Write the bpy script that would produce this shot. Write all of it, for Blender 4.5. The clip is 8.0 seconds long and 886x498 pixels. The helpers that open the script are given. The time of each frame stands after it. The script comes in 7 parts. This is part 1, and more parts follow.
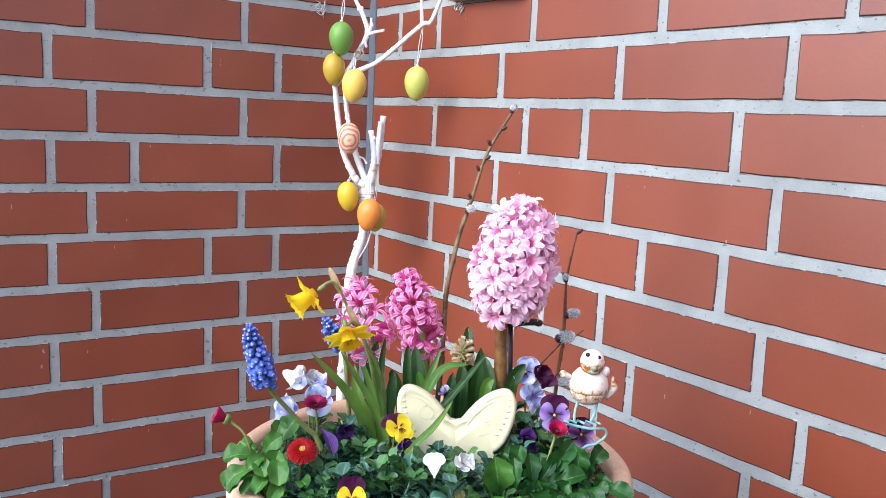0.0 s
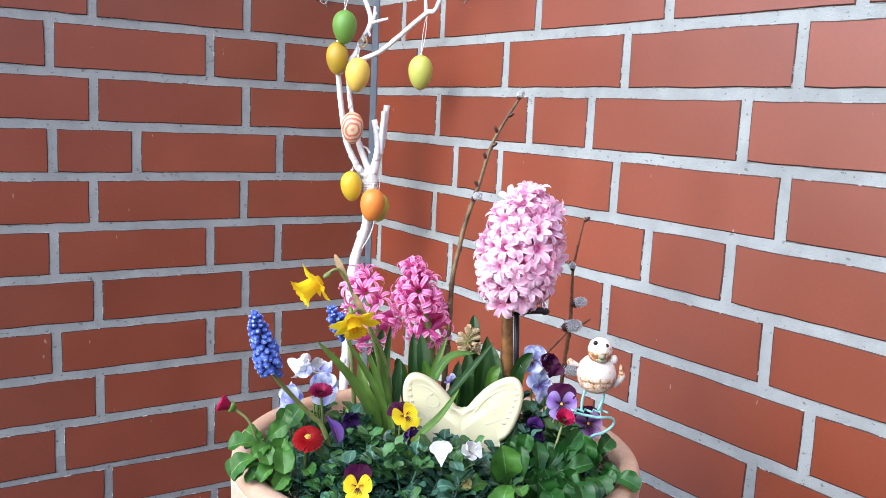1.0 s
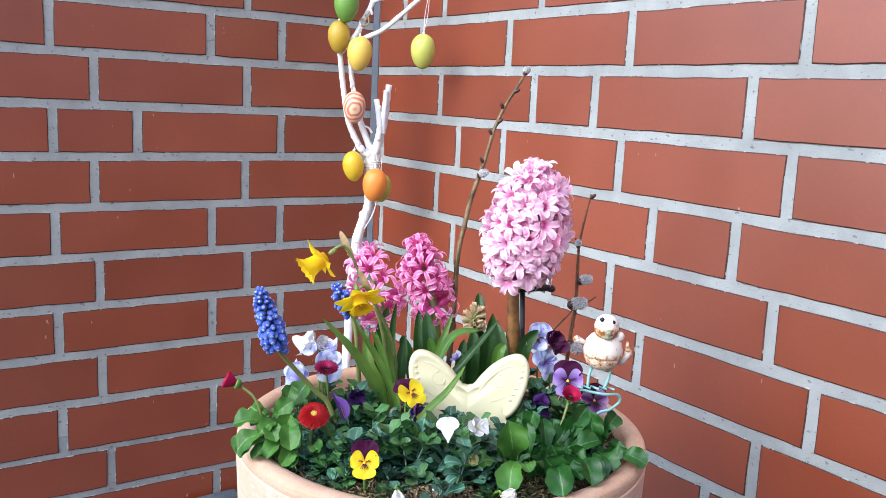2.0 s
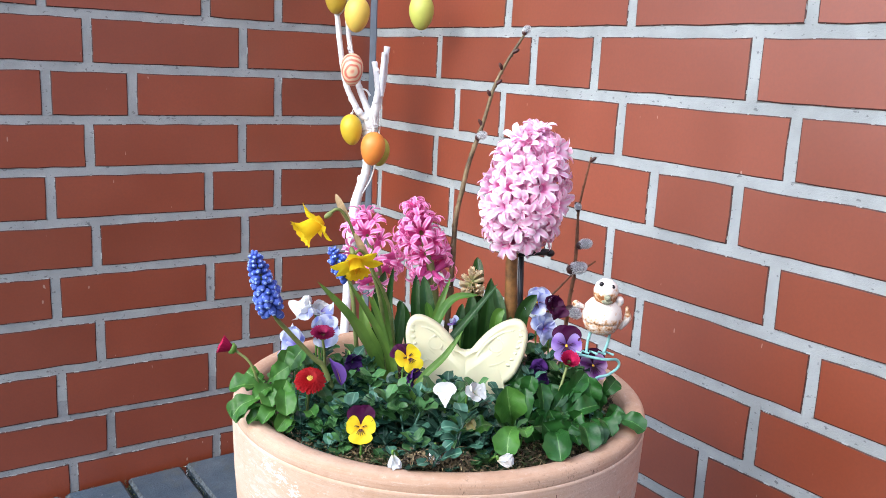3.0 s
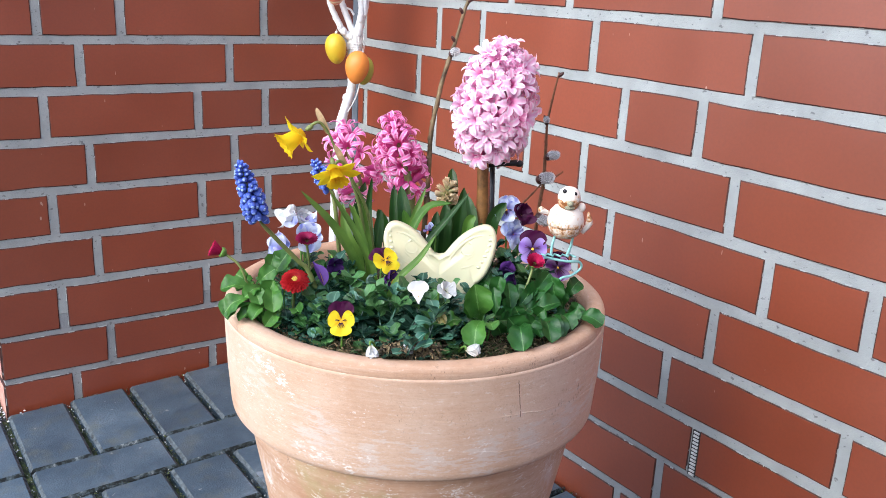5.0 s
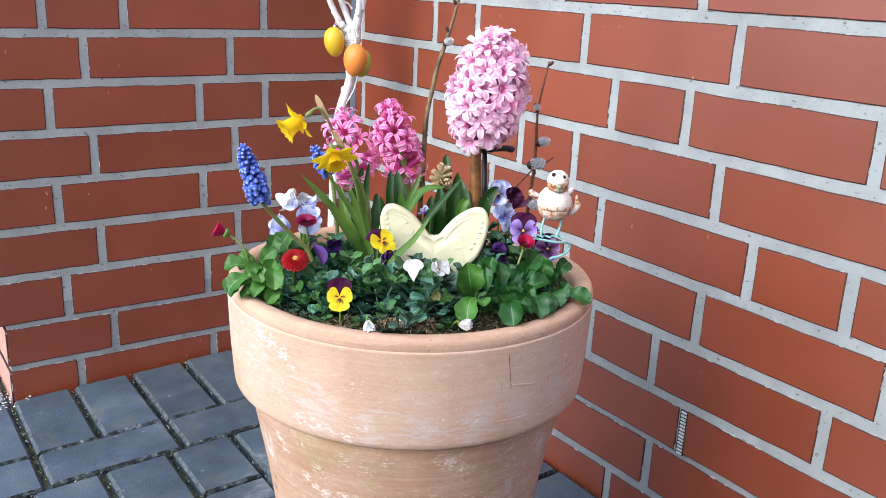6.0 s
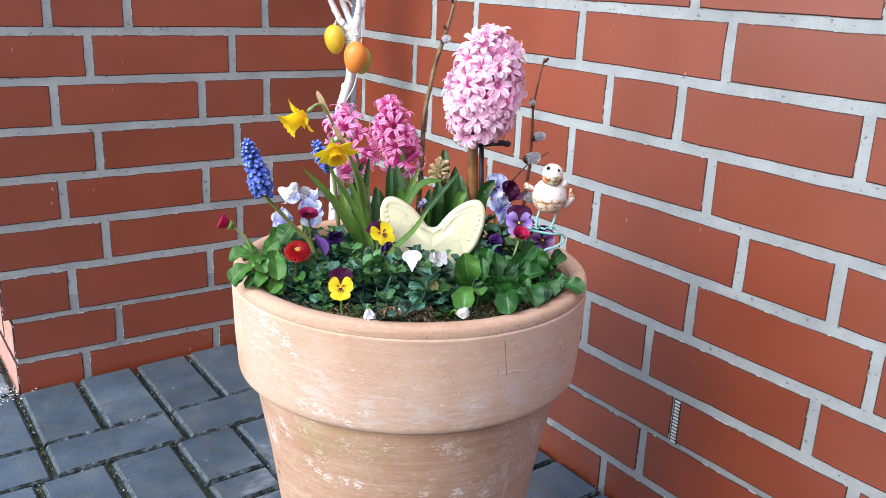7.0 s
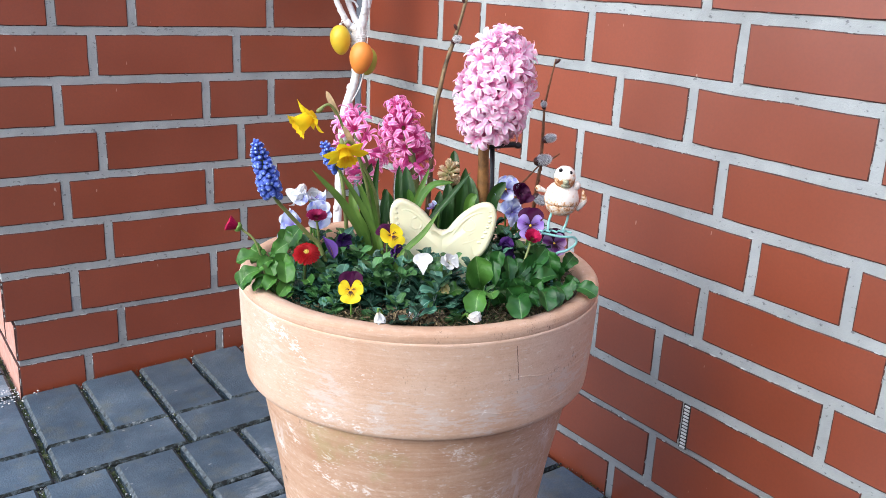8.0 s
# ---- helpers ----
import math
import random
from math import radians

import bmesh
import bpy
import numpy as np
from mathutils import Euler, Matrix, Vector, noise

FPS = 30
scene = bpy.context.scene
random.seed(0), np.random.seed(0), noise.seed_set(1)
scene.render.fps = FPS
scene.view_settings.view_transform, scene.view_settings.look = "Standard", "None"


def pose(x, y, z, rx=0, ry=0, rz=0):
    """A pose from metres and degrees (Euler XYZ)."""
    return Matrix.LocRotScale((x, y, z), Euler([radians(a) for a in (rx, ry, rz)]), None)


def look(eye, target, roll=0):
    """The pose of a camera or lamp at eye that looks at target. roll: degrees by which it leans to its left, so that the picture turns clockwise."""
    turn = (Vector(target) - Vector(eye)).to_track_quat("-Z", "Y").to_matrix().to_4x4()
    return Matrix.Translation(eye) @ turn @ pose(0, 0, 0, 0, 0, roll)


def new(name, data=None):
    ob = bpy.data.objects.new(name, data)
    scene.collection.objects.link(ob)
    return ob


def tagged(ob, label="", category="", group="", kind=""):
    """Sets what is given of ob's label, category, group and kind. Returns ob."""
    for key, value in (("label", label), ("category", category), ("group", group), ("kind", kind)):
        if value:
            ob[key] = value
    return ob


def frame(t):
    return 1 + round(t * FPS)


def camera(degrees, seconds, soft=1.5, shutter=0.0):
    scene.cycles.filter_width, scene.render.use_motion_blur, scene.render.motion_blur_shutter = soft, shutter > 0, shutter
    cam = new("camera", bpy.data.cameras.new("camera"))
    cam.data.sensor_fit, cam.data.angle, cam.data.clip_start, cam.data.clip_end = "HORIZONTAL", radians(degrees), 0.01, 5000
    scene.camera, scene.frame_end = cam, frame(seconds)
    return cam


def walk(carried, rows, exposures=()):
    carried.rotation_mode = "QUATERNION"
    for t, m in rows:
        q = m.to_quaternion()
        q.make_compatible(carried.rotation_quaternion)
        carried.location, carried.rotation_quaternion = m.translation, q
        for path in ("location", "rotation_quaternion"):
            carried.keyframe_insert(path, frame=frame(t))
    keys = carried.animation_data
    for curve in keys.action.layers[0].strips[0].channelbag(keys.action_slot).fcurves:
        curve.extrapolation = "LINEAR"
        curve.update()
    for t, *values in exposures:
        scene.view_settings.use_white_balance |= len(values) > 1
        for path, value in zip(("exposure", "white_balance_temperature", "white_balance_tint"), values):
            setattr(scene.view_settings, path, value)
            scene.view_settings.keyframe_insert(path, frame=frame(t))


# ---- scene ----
from collections import defaultdict

# ---- camera ----
cam = camera(53.8, 8.0, 0.5)
PATH = [
    (0, (0.043, 0.059, 0.778), (1.168, 1.688, 0.488), 2.6),
    (0.5, (0.042, 0.057, 0.776), (1.164, 1.687, 0.485), 2.7),
    (1, (0.042, 0.067, 0.771), (1.165, 1.693, 0.467), 2.7),
    (1.5, (0.045, 0.078, 0.766), (1.166, 1.703, 0.445), 2.6),
    (2, (0.039, 0.073, 0.763), (1.163, 1.693, 0.424), 2.7),
    (2.2, (0.041, 0.074, 0.76), (1.163, 1.691, 0.388), 2.7),
    (3.3, (0.048, 0.081, 0.759), (1.167, 1.678, 0.314), 2.7),
    (3.5, (0.048, 0.08, 0.758), (1.166, 1.663, 0.263), 2.6),
    (3.7, (0.049, 0.077, 0.759), (1.165, 1.651, 0.187), 2.5),
    (4, (0.048, 0.07, 0.76), (1.16, 1.626, 0.175), 2.6),
    (4.5, (0.038, 0.045, 0.761), (1.149, 1.602, 0.178), 2.6),
    (5.8, (0.016, -0.007, 0.756), (1.126, 1.554, 0.168), 2.6),
    (6, (0.011, -0.013, 0.755), (1.122, 1.541, 0.167), 2.6),
    (6.5, (0.001, -0.026, 0.754), (1.111, 1.528, 0.159), 2.6),
    (7, (-0.002, -0.036, 0.757), (1.108, 1.518, 0.163), 2.5),
    (7.5, (-0.006, -0.029, 0.756), (1.107, 1.524, 0.163), 2.7),
    (8, (-0.004, -0.02, 0.754), (1.107, 1.534, 0.164), 2.7),
]
walk(cam, [(t, look(eye, target, roll)) for t, eye, target, roll in PATH],
     exposures=[(0, 0.7, 5400, 9), (8, 0.64, 5550, 9)])

# ---- light: bright overcast day, open sky to the west ----
SUN_FROM = Vector((-0.82, -0.17, 0.57)).normalized()
world = bpy.data.worlds.new("sky")
scene.world = world
world.use_nodes = True
wn = world.node_tree
sky = wn.nodes.new("ShaderNodeTexSky")
sky.sky_type = "NISHITA"
sky.sun_disc = False
sky.sun_elevation = math.asin(SUN_FROM.z)
sky.sun_rotation = math.atan2(SUN_FROM.x, SUN_FROM.y)
sky.air_density, sky.dust_density, sky.ozone_density = 1.0, 4.0, 1.0
wn.links.new(sky.outputs[0], wn.nodes["Background"].inputs[0])
wn.nodes["Background"].inputs[1].default_value = 0.17
sun = new("sun", bpy.data.lights.new("sun", "SUN"))
sun.data.energy, sun.data.angle, sun.data.color = 2.1, radians(88), (1.0, 0.97, 0.93)
sun.matrix_world = look(SUN_FROM * 10, (0, 0, 0))


# ---- materials ----
def nodes_of(name):
    m = bpy.data.materials.new(name)
    m.use_nodes = True
    nt = m.node_tree
    return m, nt, nt.nodes["Principled BSDF"]


def noise_tex(nt, scale, detail=4.0, rough=0.6, vec=None):
    n = nt.nodes.new("ShaderNodeTexNoise")
    n.inputs["Scale"].default_value, n.inputs["Detail"].default_value, n.inputs["Roughness"].default_value = scale, detail, rough
    if vec is None:
        co = nt.nodes.new("ShaderNodeTexCoord")
        vec = co.outputs["Object"]
    nt.links.new(vec, n.inputs["Vector"])
    return n


def ramp(nt, src, stops):
    r = nt.nodes.new("ShaderNodeValToRGB")
    el = r.color_ramp.elements
    while len(el) < len(stops):
        el.new(0.5)
    for e, (p, c) in zip(el, stops):
        e.position, e.color = p, (*c, 1) if len(c) == 3 else c
    nt.links.new(src, r.inputs[0])
    return r


def mix(nt, fac, a, b, mode="MIX"):
    m = nt.nodes.new("ShaderNodeMix")
    m.data_type, m.blend_type = "RGBA", mode
    for sock, v in ((m.inputs[0], fac), (m.inputs[6], a), (m.inputs[7], b)):
        if isinstance(v, bpy.types.NodeSocket):
            nt.links.new(v, sock)
        elif isinstance(v, (int, float)):
            sock.default_value = v
        else:
            sock.default_value = (*v, 1)
    return m.outputs[2]


def bump(nt, bsdf, height, strength=0.3, distance=0.002):
    b = nt.nodes.new("ShaderNodeBump")
    b.inputs["Strength"].default_value, b.inputs["Distance"].default_value = strength, distance
    nt.links.new(height, b.inputs["Height"])
    nt.links.new(b.outputs[0], bsdf.inputs["Normal"])


def shade_by_random(nt, color, low, high, island=False):
    """Brighten or darken a colour a little from piece to piece."""
    if island:
        src = nt.nodes.new("ShaderNodeNewGeometry").outputs["Random Per Island"]
    else:
        src = nt.nodes.new("ShaderNodeObjectInfo").outputs["Random"]
    r = ramp(nt, src, [(0, (low,) * 3), (1, (high,) * 3)])
    return mix(nt, 1.0, color, r.outputs[0], "MULTIPLY")


def world_vec(nt, scale=(1, 1, 1)):
    g = nt.nodes.new("ShaderNodeNewGeometry")
    mp = nt.nodes.new("ShaderNodeMapping")
    mp.inputs["Scale"].default_value = scale
    nt.links.new(g.outputs["Position"], mp.inputs["Vector"])
    return mp.outputs[0]


def mat_brick(name, island=False):
    m, nt, b = nodes_of(name)
    v = world_vec(nt)
    n1, n2 = noise_tex(nt, 9, 3, 0.5, v), noise_tex(nt, 260, 3, 0.6, v)
    c = ramp(nt, n1.outputs[0], [(0.3, (0.203, 0.0385, 0.0112)), (0.7, (0.246, 0.049, 0.0152))])
    c2 = mix(nt, ramp(nt, n2.outputs[0], [(0.35, (0,) * 3), (0.75, (0.35,) * 3)]).outputs[0], c.outputs[0], (0.14, 0.031, 0.0145))
    fleck = noise_tex(nt, 180, 1, 0.4, world_vec(nt, (1, 1, 0.32)))
    c2 = mix(nt, ramp(nt, fleck.outputs[0], [(0.8, (0,) * 3), (0.82, (0.7,) * 3)]).outputs[0], c2, (0.5, 0.38, 0.32))
    nt.links.new(shade_by_random(nt, c2, 0.9, 1.08, island), b.inputs["Base Color"])
    r = ramp(nt, n1.outputs[0], [(0.3, (0.38,) * 3), (0.7, (0.46,) * 3)])
    nt.links.new(r.outputs[0], b.inputs["Roughness"])
    b.inputs["Specular IOR Level"].default_value = 1.0
    b.inputs["Coat Weight"].default_value = 0.42
    b.inputs["Coat Roughness"].default_value = 0.33
    bump(nt, b, n2.outputs[0], 0.05, 0.001)
    return m


def mat_mortar(name, tint=(0.36, 0.386, 0.382)):
    m, nt, b = nodes_of(name)
    v = world_vec(nt)
    n1, n2, n3 = noise_tex(nt, 14, 4, 0.6, v), noise_tex(nt, 420, 3, 0.7, v), noise_tex(nt, 105, 3, 0.6, world_vec(nt, (1, 1, 1.7)))
    dark = tuple(0.72 * t for t in tint)
    c = ramp(nt, n1.outputs[0], [(0.3, dark), (0.65, tint)])
    c2 = mix(nt, ramp(nt, n2.outputs[0], [(0.3, (0.45,) * 3), (0.48, (0,) * 3)]).outputs[0], c.outputs[0], (0.3, 0.31, 0.33))
    c3 = mix(nt, ramp(nt, n3.outputs[0], [(0.635, (0,) * 3), (0.69, (0.75,) * 3)]).outputs[0], c2, (0.11, 0.115, 0.12))
    nt.links.new(c3, b.inputs["Base Color"])
    b.inputs["Roughness"].default_value = 0.92
    bump(nt, b, n2.outputs[0], 0.4, 0.002)
    return m


def near_spots(nt, spots, low=-0.12):
    """Falls from a spot's own height in its middle to low at its reach; the highest counts."""
    pos, most = nt.nodes.new("ShaderNodeNewGeometry").outputs["Position"], None
    for centre, reach, high in spots:
        d, mr = nt.nodes.new("ShaderNodeVectorMath"), nt.nodes.new("ShaderNodeMapRange")
        d.operation = "DISTANCE"
        d.inputs[1].default_value = centre
        nt.links.new(pos, d.inputs[0])
        nt.links.new(d.outputs["Value"], mr.inputs[0])
        for i, val in ((1, 0.0), (2, reach), (3, high), (4, low)):
            mr.inputs[i].default_value = val
        if most is None:
            most = mr.outputs[0]
        else:
            mx = nt.nodes.new("ShaderNodeMath")
            mx.operation = "MAXIMUM"
            nt.links.new(most, mx.inputs[0])
            nt.links.new(mr.outputs[0], mx.inputs[1])
            most = mx.outputs[0]
    return most


def crust_glint_spots(*places):
    """Lime crusts on the pot's side, one of them a painted highlight: angle round it, height, radius of the pot there,
    reach, thickness.
    """
    return [((0.4925 + r * math.cos(radians(a)), 0.7146 + r * math.sin(radians(a)), z), reach, high) for a, z, r, reach, high in places]


def mat_paver(name, island=False):
    m, nt, b = nodes_of(name)
    v = world_vec(nt)
    n1, n2, n3 = noise_tex(nt, 7, 5, 0.65, v), noise_tex(nt, 350, 3, 0.7, v), noise_tex(nt, 90, 2, 0.5, v)
    c = ramp(nt, n1.outputs[0], [(0.3, (0.04, 0.066, 0.092)), (0.46, (0.062, 0.098, 0.134)), (0.58, (0.09, 0.13, 0.168)), (0.7, (0.155, 0.195, 0.225))])
    c2 = mix(nt, ramp(nt, n2.outputs[0], [(0.4, (0.35,) * 3), (0.6, (0,) * 3)]).outputs[0], c.outputs[0], (0.04, 0.045, 0.055))
    c3 = mix(nt, ramp(nt, n3.outputs[0], [(0.725, (0,) * 3), (0.76, (0.75,) * 3)]).outputs[0], c2, (0.36, 0.37, 0.36))
    c3 = mix(nt, ramp(nt, noise_tex(nt, 19, 5, 0.7, v).outputs[0], [(0.52, (0,) * 3), (0.68, (0.4,) * 3)]).outputs[0], c3, (0.13, 0.13, 0.085))
    veil = nt.nodes.new("ShaderNodeMath")
    nt.links.new(near_spots(nt, [((0.49, 1.09, 0), 0.08, 0.2), ((0.5, 1.15, 0), 0.05, 0.15), ((0.19, 1.6, 0), 0.06, 0.2), ((0.45, 1.04, 0), 0.07, 0.2)], -0.15), veil.inputs[0])
    nt.links.new(noise_tex(nt, 45, 6, 0.75, world_vec(nt, (0.6, 1.6, 1))).outputs[0], veil.inputs[1])
    c3 = mix(nt, ramp(nt, veil.outputs[0], [(0.52, (0,) * 3), (0.68, (0.5,) * 3)]).outputs[0], c3, (0.3, 0.34, 0.38))
    nt.links.new(shade_by_random(nt, c3, 0.82, 1.15, island), b.inputs["Base Color"])
    rr = ramp(nt, noise_tex(nt, 30, 4, 0.6, v).outputs[0], [(0.35, (0.34,) * 3), (0.65, (0.62,) * 3)])
    nt.links.new(rr.outputs[0], b.inputs["Roughness"])
    bump(nt, b, n2.outputs[0], 0.45, 0.002)
    return m


def mat_joint_sand(name):
    m, nt, b = nodes_of(name)
    v = world_vec(nt)
    n1, n2 = noise_tex(nt, 22, 5, 0.7, v), noise_tex(nt, 300, 3, 0.7, v)
    c = ramp(nt, n1.outputs[0], [(0.4, (0.03, 0.036, 0.022)), (0.5, (0.095, 0.125, 0.03)), (0.58, (0.085, 0.095, 0.06)), (0.68, (0.16, 0.165, 0.16))])
    c2 = mix(nt, ramp(nt, n2.outputs[0], [(0.36, (0.8,) * 3), (0.52, (0,) * 3)]).outputs[0], c.outputs[0], (0.03, 0.035, 0.03))
    nt.links.new(c2, b.inputs["Base Color"])
    b.inputs["Roughness"].default_value = 0.95
    bump(nt, b, n2.outputs[0], 0.8, 0.003)
    return m


def mat_terracotta(name, tan=1.0, bloom_at=0.55, algae=0.0, crusts=(), veils=(), marks=(), drawn=(2.2, 2.2, 0.35)):
    m, nt, b = nodes_of(name)
    v = world_vec(nt)
    band = world_vec(nt, (1.2, 1.2, 26))
    n1, n2, n3, n4 = noise_tex(nt, 6, 6, 0.65, v), noise_tex(nt, 7, 7, 0.72, band), noise_tex(nt, 300, 3, 0.7, v), noise_tex(nt, 150, 8, 0.8, world_vec(nt, (0.6, 0.6, 1.9)))
    c = ramp(nt, n1.outputs[0], [(0.3, (0.52 * tan, 0.3 * tan ** 1.5, 0.175 * tan ** 2)), (0.5, (0.63 * tan, 0.435 * tan ** 1.5, 0.305 * tan ** 2)), (0.68, (0.69 * tan, 0.535 * tan ** 1.5, 0.42 * tan ** 2))])
    c2 = mix(nt, ramp(nt, n2.outputs[0], [(0.42, (0,) * 3), (0.66, (0.35,) * 3)]).outputs[0], c.outputs[0], (0.72, 0.56, 0.44))
    bloom = mix(nt, 1.0, ramp(nt, n4.outputs[0], [(bloom_at, (0,) * 3), (bloom_at + 0.05, (1,) * 3)]).outputs[0], ramp(nt, n1.outputs[0], [(0.37, (0,) * 3), (0.55, (0.9,) * 3)]).outputs[0], "MULTIPLY")
    c3 = mix(nt, bloom, c2, (0.75, 0.67, 0.59))
    streak = noise_tex(nt, 40, 4, 0.7, world_vec(nt, (1, 1, 5)))
    c4 = mix(nt, ramp(nt, streak.outputs[0], [(0.7, (0,) * 3), (0.78, (0.3,) * 3)]).outputs[0], c3, (0.3, 0.17, 0.1))
    scratch = noise_tex(nt, 9, 5, 0.75, world_vec(nt, (3, 3, 60)))
    c4 = mix(nt, ramp(nt, scratch.outputs[0], [(0.6, (0,) * 3), (0.72, (0.28,) * 3)]).outputs[0], c4, (0.78, 0.68, 0.6))
    c4 = mix(nt, ramp(nt, scratch.outputs[0], [(0.28, (0.22,) * 3), (0.38, (0,) * 3)]).outputs[0], c4, (0.4, 0.24, 0.16))
    mottle = noise_tex(nt, 75, 5, 0.75, world_vec(nt, (0.55, 0.55, 1.7)))
    c4 = mix(nt, ramp(nt, mottle.outputs[0], [(0.53, (0,) * 3), (0.68, (0.25 + 0.4 * algae,) * 3)]).outputs[0], c4, (0.5 * tan, 0.285 * tan, 0.165 * tan))
    speck = noise_tex(nt, 260, 6, 0.8, world_vec(nt, (0.7, 0.7, 1.4)))
    c4 = mix(nt, ramp(nt, speck.outputs[0], [(0.34, (0.4,) * 3), (0.46, (0,) * 3)]).outputs[0], c4, (0.42 * tan, 0.27 * tan, 0.18 * tan))
    c4 = mix(nt, ramp(nt, speck.outputs[0], [(0.58, (0,) * 3), (0.68, (0.4,) * 3)]).outputs[0], c4, (0.76, 0.66, 0.58))
    for spots, colour, most, stretch, grain in ((veils, (0.66, 0.58, 0.52), 0.65, drawn, 75), (marks, (0.09, 0.055, 0.03), 0.8, (1.5, 1.5, 0.6), 300)):
        if spots:
            add = nt.nodes.new("ShaderNodeMath")
            nt.links.new(near_spots(nt, spots), add.inputs[0])
            nt.links.new(noise_tex(nt, grain, 6, 0.75, world_vec(nt, stretch)).outputs[0], add.inputs[1])
            c4 = mix(nt, ramp(nt, add.outputs[0], [(0.55, (0,) * 3), (0.64, (most,) * 3)]).outputs[0], c4, colour)
    # white lime patches, and the highlight painted on the foot's west edge
    if crusts:
        add = nt.nodes.new("ShaderNodeMath")
        nt.links.new(near_spots(nt, crusts), add.inputs[0])
        nt.links.new(noise_tex(nt, 330, 6, 0.78, world_vec(nt, (0.6, 0.6, 1.3))).outputs[0], add.inputs[1])
        c4 = mix(nt, ramp(nt, add.outputs[0], [(0.575, (0,) * 3), (0.61, (0.85,) * 3)]).outputs[0], c4, (0.82, 0.77, 0.72))
    if algae:
        c4 = mix(nt, ramp(nt, noise_tex(nt, 11, 6, 0.7, v).outputs[0], [(0.55, (0,) * 3), (0.72, (algae,) * 3)]).outputs[0], c4, (0.4, 0.34, 0.15))
    nt.links.new(c4, b.inputs["Base Color"])
    b.inputs["Roughness"].default_value = 0.85
    line = noise_tex(nt, 9, 5, 0.75, world_vec(nt, (3, 3, 60)))
    h = mix(nt, 0.5, line.outputs[0], n3.outputs[0])
    bump(nt, b, h, 0.35, 0.002)
    return m


def mat_plain(name, color, rough=0.6, vary=0.12, scale=60, island=False, sss=0.0, spec=0.5, metal=0.0, bumpy=0.1):
    m, nt, b = nodes_of(name)
    n = noise_tex(nt, scale, 4, 0.6, world_vec(nt))
    lo, hi = tuple(c * (1 - vary) for c in color), tuple(min(1, c * (1 + vary)) for c in color)
    c = ramp(nt, n.outputs[0], [(0.3, lo), (0.7, hi)]).outputs[0]
    if island:
        c = shade_by_random(nt, c, 1 - 1.5 * vary, 1 + vary, True)
    nt.links.new(c, b.inputs["Base Color"])
    b.inputs["Roughness"].default_value, b.inputs["Metallic"].default_value = rough, metal
    b.inputs["Specular IOR Level"].default_value = spec
    if sss:
        b.inputs["Subsurface Weight"].default_value = sss
        b.inputs["Subsurface Radius"].default_value = (0.006, 0.004, 0.003)
        b.inputs["Subsurface Scale"].default_value = 0.6
    if bumpy:
        bump(nt, b, n.outputs[0], bumpy, 0.001)
    return m


# burnt arris, darkened further to paint the shadow line round each brick
BRICK_EDGE = mat_plain("brick_burnt_shaded_edge", (0.06, 0.02, 0.014), 0.6, 0.6, 90, bumpy=0.3)
BRICK, BRICK_REST = mat_brick("brick_red"), mat_brick("brick_red_joined", True)
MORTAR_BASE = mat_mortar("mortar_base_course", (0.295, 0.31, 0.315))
MORTAR, PAVER, PAVER_REST = mat_mortar("mortar_grey"), mat_paver("paver_slate"), mat_paver("paver_slate_joined", True)
PAVER_EDGE = mat_plain("paver_worn_edge", (0.065, 0.08, 0.09), 0.75, 0.95, 150, bumpy=1.0)
SAND = mat_joint_sand("joint_sand")
PAVER_SEAM, seam_tree, seam_shader = nodes_of("paver_dirty_seam")
seam_tree.links.new(ramp(seam_tree, noise_tex(seam_tree, 70, 6, 0.75, world_vec(seam_tree)).outputs[0], [(0.4, (0.009, 0.012, 0.014)), (0.47, (0.016, 0.021, 0.02)), (0.5, (0.045, 0.06, 0.062)), (0.55, (0.075, 0.1, 0.12)), (0.59, (0.12, 0.15, 0.16)), (0.66, (0.34, 0.37, 0.38))]).outputs[0], seam_shader.inputs["Base Color"])
seam_shader.inputs["Roughness"].default_value = 0.95
TERRACOTTA = mat_terracotta("terracotta_weathered", 1.0, 0.575, 0.0, crust_glint_spots(
    (-170, 0.4395, 0.188, 0.017, 0.17), (-165, 0.4375, 0.188, 0.016, 0.17), (-160.5, 0.43, 0.188, 0.016, 0.15), (-157, 0.421, 0.188, 0.012, 0.1), (-176, 0.405, 0.188, 0.05, 0.03), (-163, 0.39, 0.187, 0.045, 0.02), (-154.7, 0.371, 0.1851, 0.02, 0.08),
    (-149.4, 0.3677, 0.1848, 0.022, 0.09), (-145, 0.3677, 0.1848, 0.018, 0.09), (-140, 0.3625, 0.1843, 0.016, 0.11), (-135.7, 0.3735, 0.1853, 0.03, 0.04), (-116, 0.379, 0.1858, 0.03, 0.03), (-105.6, 0.3843, 0.1862, 0.04, 0.03), (-138, 0.415, 0.188, 0.03, 0.01), (-60, 0.39, 0.187, 0.05, 0.01)),
    crust_glint_spots((-104, 0.376, 0.1856, 0.045, 0.18), (-90, 0.384, 0.186, 0.05, 0.15), (-172, 0.42, 0.188, 0.06, 0.1), (-150, 0.385, 0.186, 0.055, 0.15), (-135, 0.375, 0.185, 0.045, 0.15), (-120, 0.378, 0.1855, 0.045, 0.15), (-75, 0.39, 0.186, 0.055, 0.15), (-60, 0.4, 0.187, 0.055, 0.15)),
    crust_glint_spots((-97, 0.412, 0.188, 0.03, 0.0), (-110, 0.415, 0.188, 0.03, -0.02), (-125, 0.418, 0.188, 0.03, -0.02), (-80, 0.405, 0.187, 0.03, 0.0), (-70, 0.41, 0.188, 0.03, 0.0)), (0.6, 0.6, 2.4))
